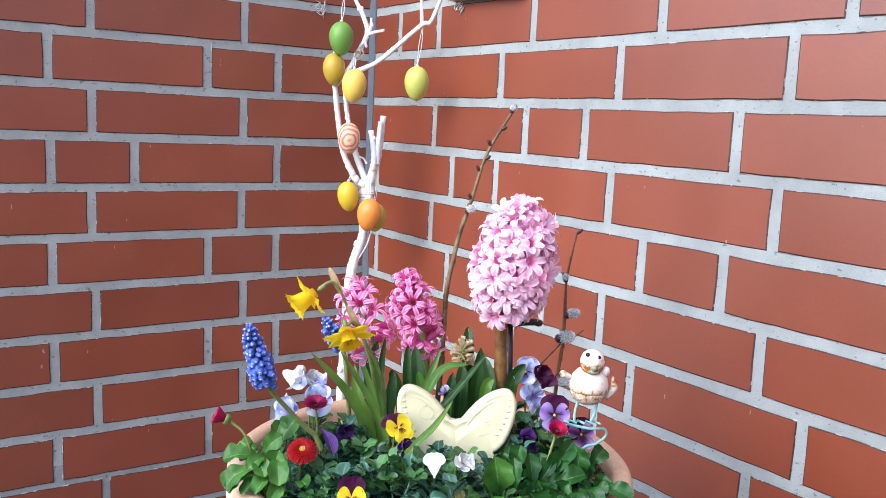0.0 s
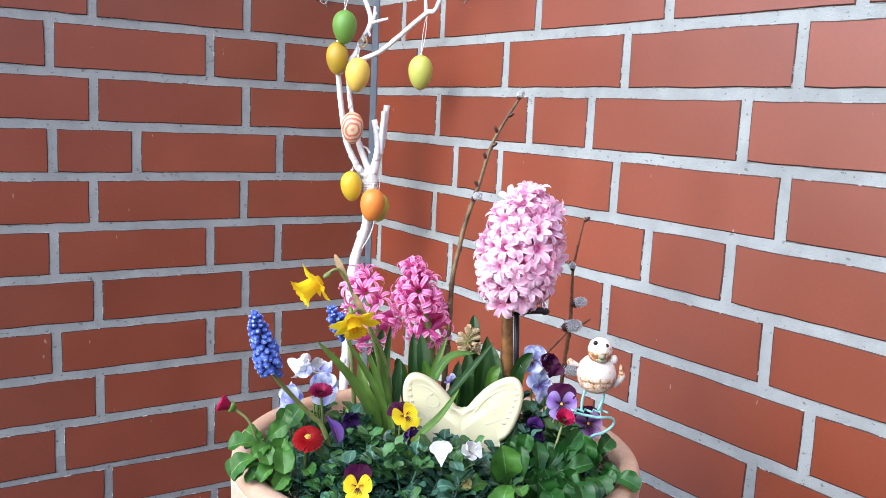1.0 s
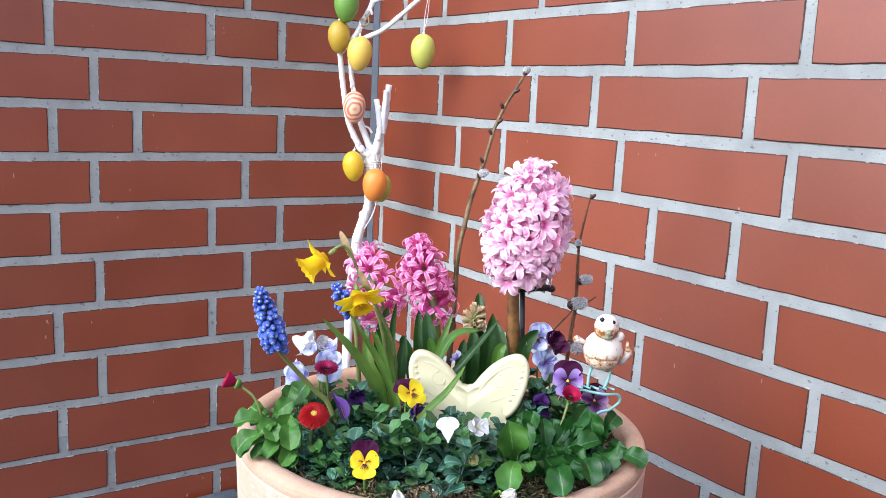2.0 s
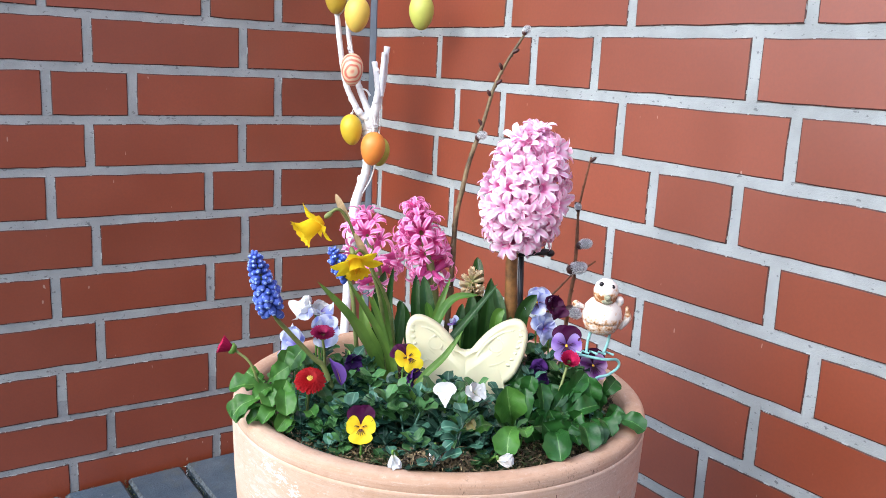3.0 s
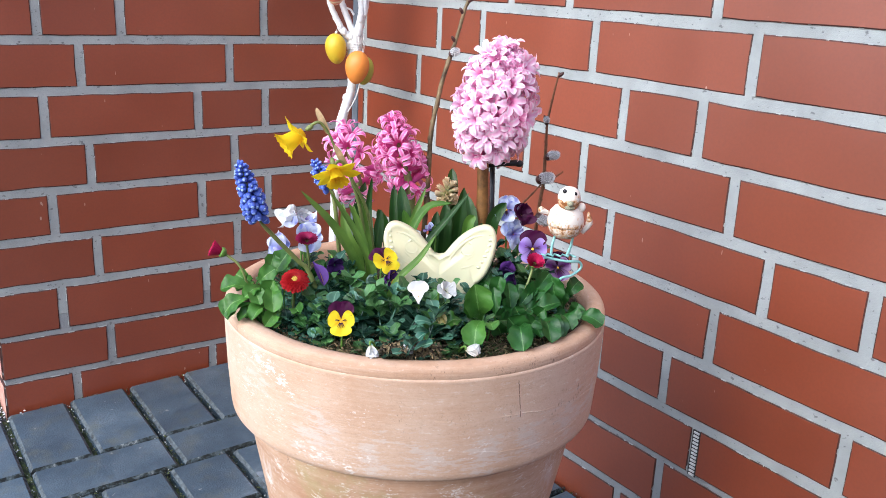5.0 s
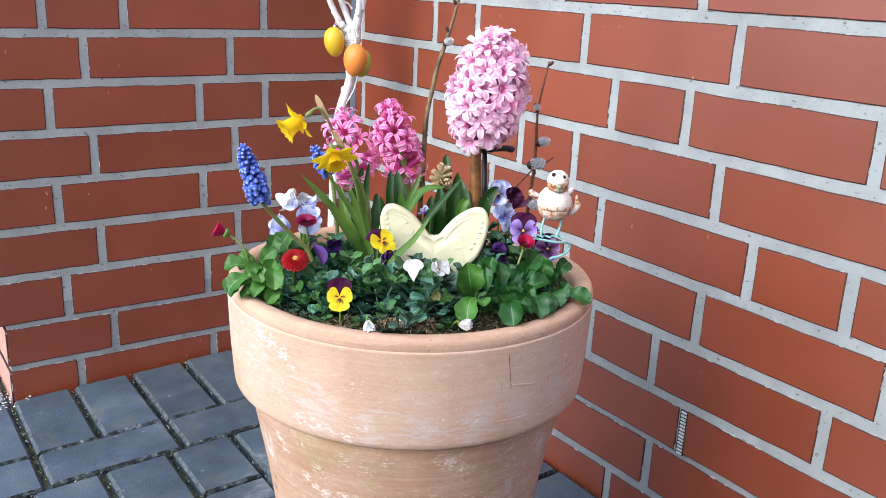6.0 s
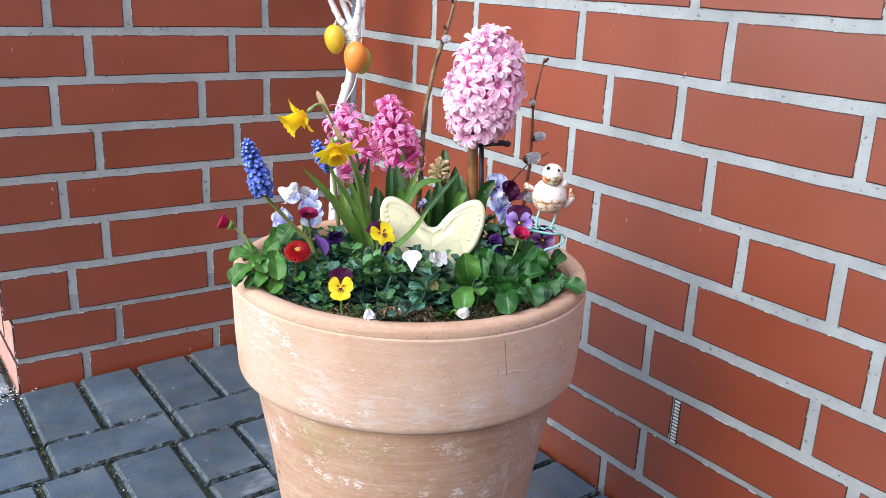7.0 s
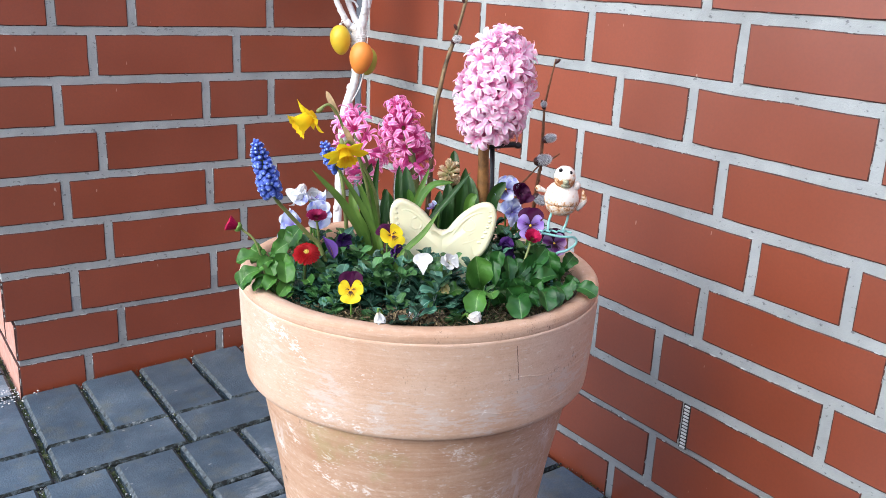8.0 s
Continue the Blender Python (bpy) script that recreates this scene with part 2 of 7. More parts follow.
TERRACOTTA_LIP = mat_terracotta("terracotta_lip", 0.86, 0.66, marks=crust_glint_spots((-100, 0.456, 0.188, 0.02, 0.03), (-92, 0.454, 0.188, 0.025, 0.02), (-118, 0.455, 0.188, 0.02, 0.02), (-84, 0.457, 0.188, 0.02, 0.02)))
TERRACOTTA_FOOT = mat_terracotta("terracotta_limed", 0.83, 0.56, 0.75, crust_glint_spots(
    (-109, 0.3287, 0.1658, 0.02, 0.12), (-104.6, 0.32, 0.164, 0.018, 0.12), (-113, 0.332, 0.166, 0.015, 0.09), (-144, 0.327, 0.1655, 0.02, 0.09), (-160, 0.29, 0.159, 0.014, 0.14), (-156.5, 0.284, 0.157, 0.014, 0.15), (-152.3, 0.278, 0.156, 0.014, 0.16),
    (-145, 0.282, 0.157, 0.014, 0.13), (-140, 0.28, 0.157, 0.014, 0.13), (-172, 0.3245, 0.165, 0.018, 0.11), (-170, 0.312, 0.163, 0.018, 0.11), (-160, 0.329, 0.166, 0.02, 0.08), (-154, 0.307, 0.162, 0.03, 0.07), (-136, 0.318, 0.164, 0.03, 0.05),
    # the spot at 177 degrees paints the bright highlight on the west edge
    (-130, 0.331, 0.166, 0.02, 0.06), (-103.3, 0.27, 0.155, 0.014, 0.16), (-91.4, 0.262, 0.153, 0.014, 0.14), (-116, 0.274, 0.156, 0.018, 0.1), (-120, 0.262, 0.153, 0.018, 0.1), (177, 0.289, 0.158, 0.022, 0.16), (-69, 0.318, 0.163, 0.02, 0.09), (-72, 0.325, 0.164, 0.02, 0.08)),
    crust_glint_spots((-68.7, 0.314, 0.163, 0.04, 0.16), (-83, 0.277, 0.156, 0.035, 0.14), (-80, 0.26, 0.153, 0.03, 0.14), (-70, 0.275, 0.156, 0.035, 0.1), (-103, 0.262, 0.153, 0.02, 0.12), (-91, 0.25, 0.151, 0.03, 0.12), (176, 0.3, 0.16, 0.05, 0.12)),
    crust_glint_spots((175.3, 0.256, 0.152, 0.008, 0.16), (173, 0.24, 0.1497, 0.009, 0.16), (-76.6, 0.249, 0.151, 0.007, 0.14), (-165, 0.338, 0.167, 0.01, 0.05)))


# ---- mesh helpers ----
def mesh_object(name, bm, material, parent=None, label="", smooth=True):
    me = bpy.data.meshes.new(name)
    bm.normal_update()
    bm.to_mesh(me)
    bm.free()
    for mm in material if isinstance(material, (list, tuple)) else [material]:
        me.materials.append(mm)
    if smooth:
        me.polygons.foreach_set("use_smooth", [True] * len(me.polygons))
    ob = new(name, me)
    if parent is not None:
        ob.parent = parent
    if label:
        ob["label"] = label
    return ob


def part(name, bm, material, parent, label="", smooth=True):
    return mesh_object(name, bm, material, parent, label, smooth)


def box(bm, lo, hi):
    vs = [bm.verts.new((x, y, z)) for z in (lo[2], hi[2]) for y in (lo[1], hi[1]) for x in (lo[0], hi[0])]
    for f in ((0, 2, 3, 1), (4, 5, 7, 6), (0, 1, 5, 4), (2, 6, 7, 3), (0, 4, 6, 2), (1, 3, 7, 5)):
        bm.faces.new([vs[i] for i in f])
    return vs


def piece_data(lo, hi, e, ey=None):
    """Corner-chamfered block: vertices and faces of an octagon-edged box (top, sides and chamfers); ey is the chamfer's width along y."""
    ey = e if ey is None else ey
    (x0, y0, z0), (x1, y1, z1) = lo, hi
    rings = [(0.0, z0), (0.0, z1 - e), (e, z1)]
    v = []
    for ins, z in rings:
        iy = ey if ins else 0.0
        v += [(x0 + ins, y0 + iy, z), (x1 - ins, y0 + iy, z), (x1 - ins, y1 - iy, z), (x0 + ins, y1 - iy, z)]
    f = []
    for r in (0, 4):
        for k in range(4):
            f.append((r + k, r + (k + 1) % 4, r + 4 + (k + 1) % 4, r + 4 + k))
    f.append((8, 9, 10, 11))
    return v, f


def from_data(name, v, f, material, parent=None):
    me = bpy.data.meshes.new(name)
    me.from_pydata(v, [], f)
    me.materials.append(material)
    ob = new(name, me)
    if parent is not None:
        ob.parent = parent
    return ob


def lathe(bm, prof, seg=64):
    """Surface of revolution round z of (radius, z) points."""
    rings = []
    for r, z in prof:
        rings.append([bm.verts.new((r * math.cos(a), r * math.sin(a), z)) for a in (2 * math.pi * k / seg for k in range(seg))])
    for a, b in zip(rings, rings[1:]):
        for k in range(seg):
            bm.faces.new((a[k], a[(k + 1) % seg], b[(k + 1) % seg], b[k]))
    return rings


# ---- walls, ground ----
XR, YL, XL = 0.895, 1.574, 0.2145         # east wall face, north wall face, free end of the north wall
XU = 0.2005                               # the courses above the two lowest reach a little further out
COURSE, TOP_JOINT, JOINT = 0.0833, 0.81, 0.0145
WALL_TOP = 2.7


def brick_piece(parent, cache, a, size, turn, origin, name="brick", face=None):
    """A brick of that length whose face looks along the wall's normal; alike lengths share a mesh."""
    key = (round(size, 3), len(cache) % 3 if len(parent.children) % 2 else 0)
    if key not in cache:
        jig = random.Random(len(cache))
        hx, hy = size / 2, (COURSE - JOINT) / 2
        nx = 7 if size > 0.15 else 4
        line = [(-hx + size * i / nx, -hy) for i in range(nx)] + [(hx, -hy), (hx, 0.0)] + [(hx - size * i / nx, hy) for i in range(nx)] + [(-hx, hy), (-hx, 0.0)]
        line = [(x + jig.uniform(-0.0009, 0.0007), y + jig.uniform(-0.0009, 0.0008)) for x, y in line]
        n = len(line)
        v = [(x, y, z) for z in (-0.05, -0.0008) for x, y in line] + [(x * (1 - 0.0014 / hx), y * (1 - 0.0014 / hy), 0.0) for x, y in line]
        f = [(r + k, r + (k + 1) % n, r + n + (k + 1) % n, r + n + k) for r in (0, n) for k in range(n)] + [tuple(range(2 * n, 3 * n))]
        me = bpy.data.meshes.new("brick")
        me.from_pydata(v, [], f)
        me.materials.append(face or BRICK)
        me.materials.append(BRICK_EDGE)
        me.polygons.foreach_set("material_index", [1] * (2 * n) + [0])
        cache[key] = me
    ob = new(name, cache[key])
    ob.parent = parent
    ob.matrix_basis = origin @ turn
    return ob


def wall_courses(known, start, end, step, top):
    """For each course number its joints along the wall, ends included; the bond goes on where none is given."""
    out = {}
    k = 10
    while TOP_JOINT - (k - 1) * COURSE < top:
        j = sorted(known.get(k, known[k % 2 if k % 2 in known else 0]))
        while j[0] - step > start + 0.05:
            j.insert(0, j[0] - step)
        while j[-1] + step < end - 0.02:
            j.append(j[-1] + step)
        out[k] = [start - JOINT / 2, *j, end + JOINT / 2]
        k -= 1
    return out


NORTH = {10: [0.333, 0.587], 9: [0.397, 0.645], 8: [0.32, 0.58, 0.708], 7: [0.385, 0.645], 6: [0.318, 0.578, 0.71], 5: [0.384, 0.644],
         4: [0.317, 0.577, 0.707], 3: [0.379, 0.639], 2: [0.317, 0.449, 0.707], 1: [0.381, 0.641], 0: [0.316, 0.574, 0.706], -2: [0.317, 0.575, 0.706], -4: [0.317, 0.45, 0.706]}
EAST = {10: [0.774, 1.026], 9: [0.705, 0.957], 8: [0.396, 0.654, 0.906], 7: [0.46, 0.715, 0.84, 1.092], 6: [0.4, 0.652, 0.904], 5: [0.459, 0.587, 0.842, 1.096],
        4: [0.649, 0.904, 1.028, 1.281, 1.523], 3: [0.458, 0.71, 0.838, 1.088, 1.336], 2: [0.647, 0.904, 1.156, 1.278], 1: [0.458, 0.707, 0.96, 1.089, 1.337],
        0: [0.645, 0.901, 1.155, 1.405], -1: [0.582, 0.834, 1.085, 1.336, 1.462], -2: [0.645, 0.9, 1.155, 1.281]}


def ragged_edge(rng, m, size, v, f):
    """Small wedges of mortar that lap over the arris of a brick."""
    hx, hy = size / 2, (COURSE - JOINT) / 2
    for a, b in (((-hx, -hy), (hx, -hy)), ((hx, -hy), (hx, hy)), ((hx, hy), (-hx, hy)), ((-hx, hy), (-hx, -hy))):
        run = math.hypot(b[0] - a[0], b[1] - a[1])
        tx, ty = (b[0] - a[0]) / run, (b[1] - a[1]) / run
        d = rng.uniform(0, 0.012)
        while d < run - 0.004:
            w, lap = rng.uniform(0.001, 0.007), rng.uniform(0.0001, 0.0012) * rng.random()
            k = len(v)
            for along, inward, z in ((-w, -0.0012, -0.0014), (w, -0.0012, -0.0014), (w * rng.uniform(0.3, 0.9), lap * rng.uniform(0.4, 1), -0.0003), (-w * rng.uniform(0.3, 0.9), lap, -0.0002)):
                v.append(tuple(m @ Vector((a[0] + tx * (d + along) - ty * inward, a[1] + ty * (d + along) + tx * inward, z))))
            f.append((k, k + 1, k + 2, k + 3))
            d += rng.uniform(0.006, 0.06)


# the lowest courses are bedded on thinner joints: foot and head of the bricks
LOW_NORTH = {8: (0.1445, 0.2197), 9: (0.0668, 0.1345), 10: (-0.016, 0.055)}
LOW_EAST = {8: (0.1568, 0.2197), 9: (0.0778, 0.148), 10: (-0.005, 0.065)}


def build_wall(wall, courses, to_world, near, rest_name, face=None, levels=None):
    cache, rest_v, rest_f, lap_v, lap_f = {}, [], [], [], []
    rng, lapping = random.Random(4), random.Random(14)
    for k, j in courses.items():
        low, high = (levels or {}).get(k, (TOP_JOINT - k * COURSE + JOINT / 2, TOP_JOINT - (k - 1) * COURSE - JOINT / 2))
        z, tall = (low + high) / 2, Matrix.Diagonal((1, (high - low) / (COURSE - JOINT), 1, 1))
        for a, b in zip(j, j[1:]):
            size, mid = b - a - JOINT, (a + b) / 2
            if size < 0.02:
                continue
            if near(mid, z):
                m = to_world(mid, z) @ pose(0, 0, rng.uniform(-0.0002, 0.0004), rng.uniform(-0.18, 0.18), rng.uniform(-0.1, 0.1), rng.uniform(-0.15, 0.15)) @ tall
                brick_piece(wall, cache, mid, size, Matrix.Identity(4), m, "brick", face)
                if face is None:
                    ragged_edge(lapping, m, size, lap_v, lap_f)
            else:
                v, f = piece_data((-size / 2, -(COURSE - JOINT) / 2, -0.05), (size / 2, (COURSE - JOINT) / 2, 0.0), 0.0008)
                n = len(rest_v)
                w = to_world(mid, z) @ tall
                rest_v += [tuple(w @ Vector(p)) for p in v]
                rest_f += [tuple(n + i for i in q) for q in f]
    if lap_v:
        tagged(from_data("mortar_smear", lap_v, lap_f, MORTAR, wall), kind="stuff")
    if rest_v:
        ob = from_data(rest_name, rest_v, rest_f, BRICK_REST, wall)
        tagged(ob, kind="stuff")


bm = bmesh.new()
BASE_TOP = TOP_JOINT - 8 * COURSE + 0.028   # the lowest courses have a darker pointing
box(bm, (XU + 0.0013, YL + 0.0013, BASE_TOP), (XR + 0.24, YL + 0.24, WALL_TOP))
wall_north = tagged(mesh_object("wall_north", bm, MORTAR, smooth=False), "short red clinker brick wall with light grey mortar joints", "wall", kind="structure")
bm = bmesh.new()
box(bm, (XR + 0.0013, -1.6, BASE_TOP), (XR + 0.24, YL + 0.001, WALL_TOP))
wall_east = tagged(mesh_object("wall_east", bm, MORTAR, smooth=False), "long red clinker brick wall with light grey mortar joints", "wall", kind="structure")

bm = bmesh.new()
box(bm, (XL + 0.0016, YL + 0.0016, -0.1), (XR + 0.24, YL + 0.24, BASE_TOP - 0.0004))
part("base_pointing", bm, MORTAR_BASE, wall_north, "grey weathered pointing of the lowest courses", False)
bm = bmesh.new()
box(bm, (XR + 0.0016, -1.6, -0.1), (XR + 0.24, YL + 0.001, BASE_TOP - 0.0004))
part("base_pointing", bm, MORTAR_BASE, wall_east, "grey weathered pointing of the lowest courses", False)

# unseen wall, added to block sun and low sky from the west
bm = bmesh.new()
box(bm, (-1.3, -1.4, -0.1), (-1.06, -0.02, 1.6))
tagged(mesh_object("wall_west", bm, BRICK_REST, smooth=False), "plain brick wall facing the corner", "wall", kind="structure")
# added out of view: its height dims the foot of the north wall
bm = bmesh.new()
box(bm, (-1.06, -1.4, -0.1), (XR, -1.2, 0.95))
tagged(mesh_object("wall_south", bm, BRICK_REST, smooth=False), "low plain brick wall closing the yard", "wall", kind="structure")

bm = bmesh.new()
box(bm, (-3000, -3000, -0.3), (3000, 3000, -0.013))
ground = tagged(mesh_object("ground", bm, SAND, smooth=False), "sandy mossy bed under dark concrete paving", "ground", kind="structure")

# ---- flower pot ----
POT = Vector((0.49, 0.711, 0.0))
SOIL_Z = 0.437
UP_Z = Vector((0, 0, 1))
flower_pot = tagged(new("flower_pot"), "large weathered terracotta pot with a thick rolled rim", "flower pot")
flower_pot.location = POT + Vector((0.0025, 0.0036, 0))
flower_pot.scale = (1.003, 1.003, 1.0)
bm = bmesh.new()
lathe(bm, [(0.0, 0.0), (0.108, 0.0), (0.114, 0.004), (0.118, 0.02), (0.141, 0.18), (0.152, 0.255), (0.1605, 0.30), (0.166, 0.33), (0.1702, 0.3575), (0.15, 0.3595)], 128)
part("body", bm, TERRACOTTA_FOOT, flower_pot, "tapering terracotta body with lime stains")
bm = bmesh.new()
BAND = [(0.152, 0.358), (0.171, 0.3557), (0.1797, 0.354), (0.1823, 0.3544), (0.1838, 0.3561), (0.1845, 0.3608), (0.1857, 0.378), (0.187, 0.395), (0.188, 0.42), (0.189, 0.4485), (0.1891, 0.4503), (0.1882, 0.4512)]
lathe(bm, BAND, 128)
part("rim", bm, TERRACOTTA, flower_pot, "broad overhanging terracotta rim")
bm = bmesh.new()
lathe(bm, [(0.1882, 0.4512), (0.1886, 0.4528), (0.1884, 0.457), (0.1876, 0.4598), (0.1858, 0.4618), (0.183, 0.4629), (0.1775, 0.4631), (0.1725, 0.4618), (0.1697, 0.458), (0.1687, 0.45), (0.167, 0.42), (0.155, 0.361), (0.152, 0.3585)], 128)
part("lip", bm, TERRACOTTA_LIP, flower_pot, "rounded tan lip of the pot")
# thin raised throwing lines on the rim
for n, line in enumerate((((-118, 0.4125), (-94, 0.411), (-79, 0.405), (-56, 0.397)), ((-116, 0.386), (-98, 0.3765), (-80, 0.375), (-66, 0.379)))):
    bm = bmesh.new()
    rows = []
    for (a0, z0), (a1, z1) in zip(line, line[1:]):
        for i in range(12):
            s = i / 12
            a, z = radians(a0 + (a1 - a0) * s), z0 + (z1 - z0) * s + 0.0006 * math.sin(a0 + 9 * s + 5 * n)
            k = next(j for j in range(len(BAND) - 1) if BAND[j + 1][1] >= z > BAND[j][1])
            r = BAND[k][0] + (BAND[k + 1][0] - BAND[k][0]) * (z - BAND[k][1]) / (BAND[k + 1][1] - BAND[k][1])
            h = 0.0009 * (0.35 + 0.65 * abs(math.sin(7 * a + n)))
            rows.append([bm.verts.new((q * math.cos(a), q * math.sin(a), z + dz)) for q, dz in ((r - 0.0003, -0.0012), (r + h * 0.6, 0.0), (r - 0.0003, 0.0011))])
    for p, q in zip(rows, rows[1:]):
        for j in (0, 1):
            bm.faces.new((p[j], q[j], q[j + 1], p[j + 1]))
    part("throwing_line", bm, TERRACOTTA, flower_pot)
CRACK = mat_plain("crack_dark", (0.16, 0.1, 0.07), 0.9, 0.3, 300)
bm = bmesh.new()
for z0, z1 in ((0.4502, 0.431), (0.4302, 0.416), (0.4148, 0.409)):
    tube_pts = [(z0 + (z1 - z0) * i / 6) for i in range(7)]
    for za, zb in zip(tube_pts, tube_pts[1:]):
        jig = 0.0006 * math.sin(za * 900)
        a = radians(-96.2 + 40 * (0.4535 - za)) + jig
        r = 0.1884
        t = Vector((-math.sin(a), math.cos(a), 0)) * 0.00035
        p = Vector((r * math.cos(a), r * math.sin(a), 0))
        q = p * 1.0022
        bm.faces.new([bm.verts.new(q - t + UP_Z * za), bm.verts.new(q + t + UP_Z * za), bm.verts.new(q + t + UP_Z * zb), bm.verts.new(q - t + UP_Z * zb)])
part("crack", bm, CRACK, flower_pot, "fine dark crack down the rim", False)

# ---- shared shapes for plants and ornaments ----
RIGHT, BACK, UP = Vector((0.821, -0.571, 0)), Vector((0.571, 0.821, 0)), Vector((0, 0, 1))


def spot(u, v, z):
    """A place by the pot: u to its south-east side, v towards the corner of the walls, z up."""
    return Vector((POT.x, POT.y, 0)) + RIGHT * u + BACK * v + UP * z


def way(u, v, z):
    return (RIGHT * u + BACK * v + UP * z).normalized()


def basis(axis, hint=UP):
    """Rotation whose z runs along axis and whose y is as near to hint as can be."""
    z = axis.normalized()
    x = hint.cross(z)
    if x.length < 1e-4:
        x = Vector((1, 0, 0)).cross(z)
    x.normalize()
    y = z.cross(x)
    return Matrix((x, y, z)).transposed().to_4x4()


def spline(pts, n):
    """n + 1 points of a smooth curve through pts."""
    p = [Vector(q) for q in pts]
    p = [2 * p[0] - p[1], *p, 2 * p[-1] - p[-2]]
    out, m = [], len(p) - 3
    for i in range(n + 1):
        s = min(i / n * m, m - 1e-6)
        k, t = int(s), s - int(s)
        a, b, c, d = p[k:k + 4]
        out.append(0.5 * (2 * b + (c - a) * t + (2 * a - 5 * b + 4 * c - d) * t * t + (3 * b - a - 3 * c + d) * t ** 3))
    return out


def tube(bm, pts, radii, seg=8, rough=0.0, seed=0, mat=0):
    """A closed tube along pts; radii runs evenly from its first to its last value."""
    rng = random.Random(seed)
    n = len(pts)
    side = None
    rings = []
    for i, p in enumerate(pts):
        d = (pts[min(i + 1, n - 1)] - pts[max(i - 1, 0)]).normalized()
        if side is None:
            side = d.orthogonal().normalized()
        side = (side - d * side.dot(d)).normalized()
        up = d.cross(side)
        s = i / (n - 1) * (len(radii) - 1)
        k = min(int(s), len(radii) - 2)
        r = radii[k] + (radii[k + 1] - radii[k]) * (s - k)
        rings.append([bm.verts.new(p + (side * math.cos(a) + up * math.sin(a)) * r * (1 + rng.uniform(-rough, rough))) for a in (2 * math.pi * j / seg for j in range(seg))])
    faces = []
    for a, b in zip(rings, rings[1:]):
        for j in range(seg):
            faces.append(bm.faces.new((a[j], a[(j + 1) % seg], b[(j + 1) % seg], b[j])))
    faces.append(bm.faces.new(list(reversed(rings[0]))))
    faces.append(bm.faces.new(rings[-1]))
    for f in faces:
        f.material_index = mat
    return rings


def ball(bm, centre, radii, rot=None, seg=12, rings=8, mat=0):
    rot = rot or Matrix.Identity(4)
    vs = []
    for i in range(1, rings):
        th = math.pi * i / rings
        vs.append([bm.verts.new(Vector(centre) + rot @ Vector((radii[0] * math.sin(th) * math.cos(a), radii[1] * math.sin(th) * math.sin(a), radii[2] * math.cos(th)))) for a in (2 * math.pi * k / seg for k in range(seg))])
    top, bot = bm.verts.new(Vector(centre) + rot @ Vector((0, 0, radii[2]))), bm.verts.new(Vector(centre) - rot @ Vector((0, 0, radii[2])))
    fs = []
    for a, b in zip(vs, vs[1:]):
        for k in range(seg):
            fs.append(bm.faces.new((a[k], b[k], b[(k + 1) % seg], a[(k + 1) % seg])))
    for k in range(seg):
        fs.append(bm.faces.new((top, vs[0][k], vs[0][(k + 1) % seg])))
        fs.append(bm.faces.new((bot, vs[-1][(k + 1) % seg], vs[-1][k])))
    for f in fs:
        f.material_index = mat
    return fs


BLADE = lambda t: min(1.0, 0.8 + 0.5 * t) * (1 - max(0.0, (t - 0.6) / 0.4) ** 2.0) ** 0.7
OVATE = lambda t: 0.18 if t < 0.14 else (0.18 + 0.82 * math.sin(min(1.0, (t - 0.14) / 0.46) * math.pi / 2) if t < 0.6 else math.sqrt(max(0.004, 1 - ((t - 0.6) / 0.4) ** 2)))


def leaf(bm, base, heading, face, length, width, shape, bend=0.6, fold=0.25, seg=7, cols=2, wave=0.0, rng=random, twist=0.0, mat=0):
    """A leaf from base: heading at its foot, face its upper side; bend turns it over backwards along its length (radians)."""
    tone = bm.verts.layers.float.get("tone") or bm.verts.layers.float.new("tone")
    d = heading.normalized()
    side = d.cross(face).normalized()
    nor = side.cross(d).normalized()
    p = Vector(base)
    rows = []
    ph = rng.uniform(0, 6)
    for i in range(seg + 1):
        t = 0.45 * i / seg + 0.55 * math.sin(math.pi / 2 * i / seg)
        w = max(shape(t), 0.0) * width / 2
        tn = 0.45 * (i + 1) / seg + 0.55 * math.sin(math.pi / 2 * min(1.0, (i + 1) / seg))
        row = []
        for c in range(-cols, cols + 1):
            s = c / cols
            q = p + side * (s * w * (1 + 0.12 * wave * math.sin(17 * t + ph + c))) + nor * (abs(s) ** 1.4 * w * fold + wave * w * 0.35 * abs(s) * math.sin(11 * t + ph + 2 * s))
            vtx = bm.verts.new(q)
            vtx[tone] = 1 - abs(s)
            row.append(vtx)
        rows.append(row)
        step = length * max(0.0, tn - t)
        rot = Matrix.Rotation(-bend / seg * (0.4 + 1.2 * t), 3, side)
        d, nor = rot @ d, rot @ nor
        if twist:
            tw = Matrix.Rotation(twist / seg, 3, d)
            side, nor = tw @ side, tw @ nor
        p = p + d * step
    for a, b in zip(rows, rows[1:]):
        for c in range(2 * cols):
            f = bm.faces.new((a[c], a[c + 1], b[c + 1], b[c]))
            f.material_index = mat
    return p


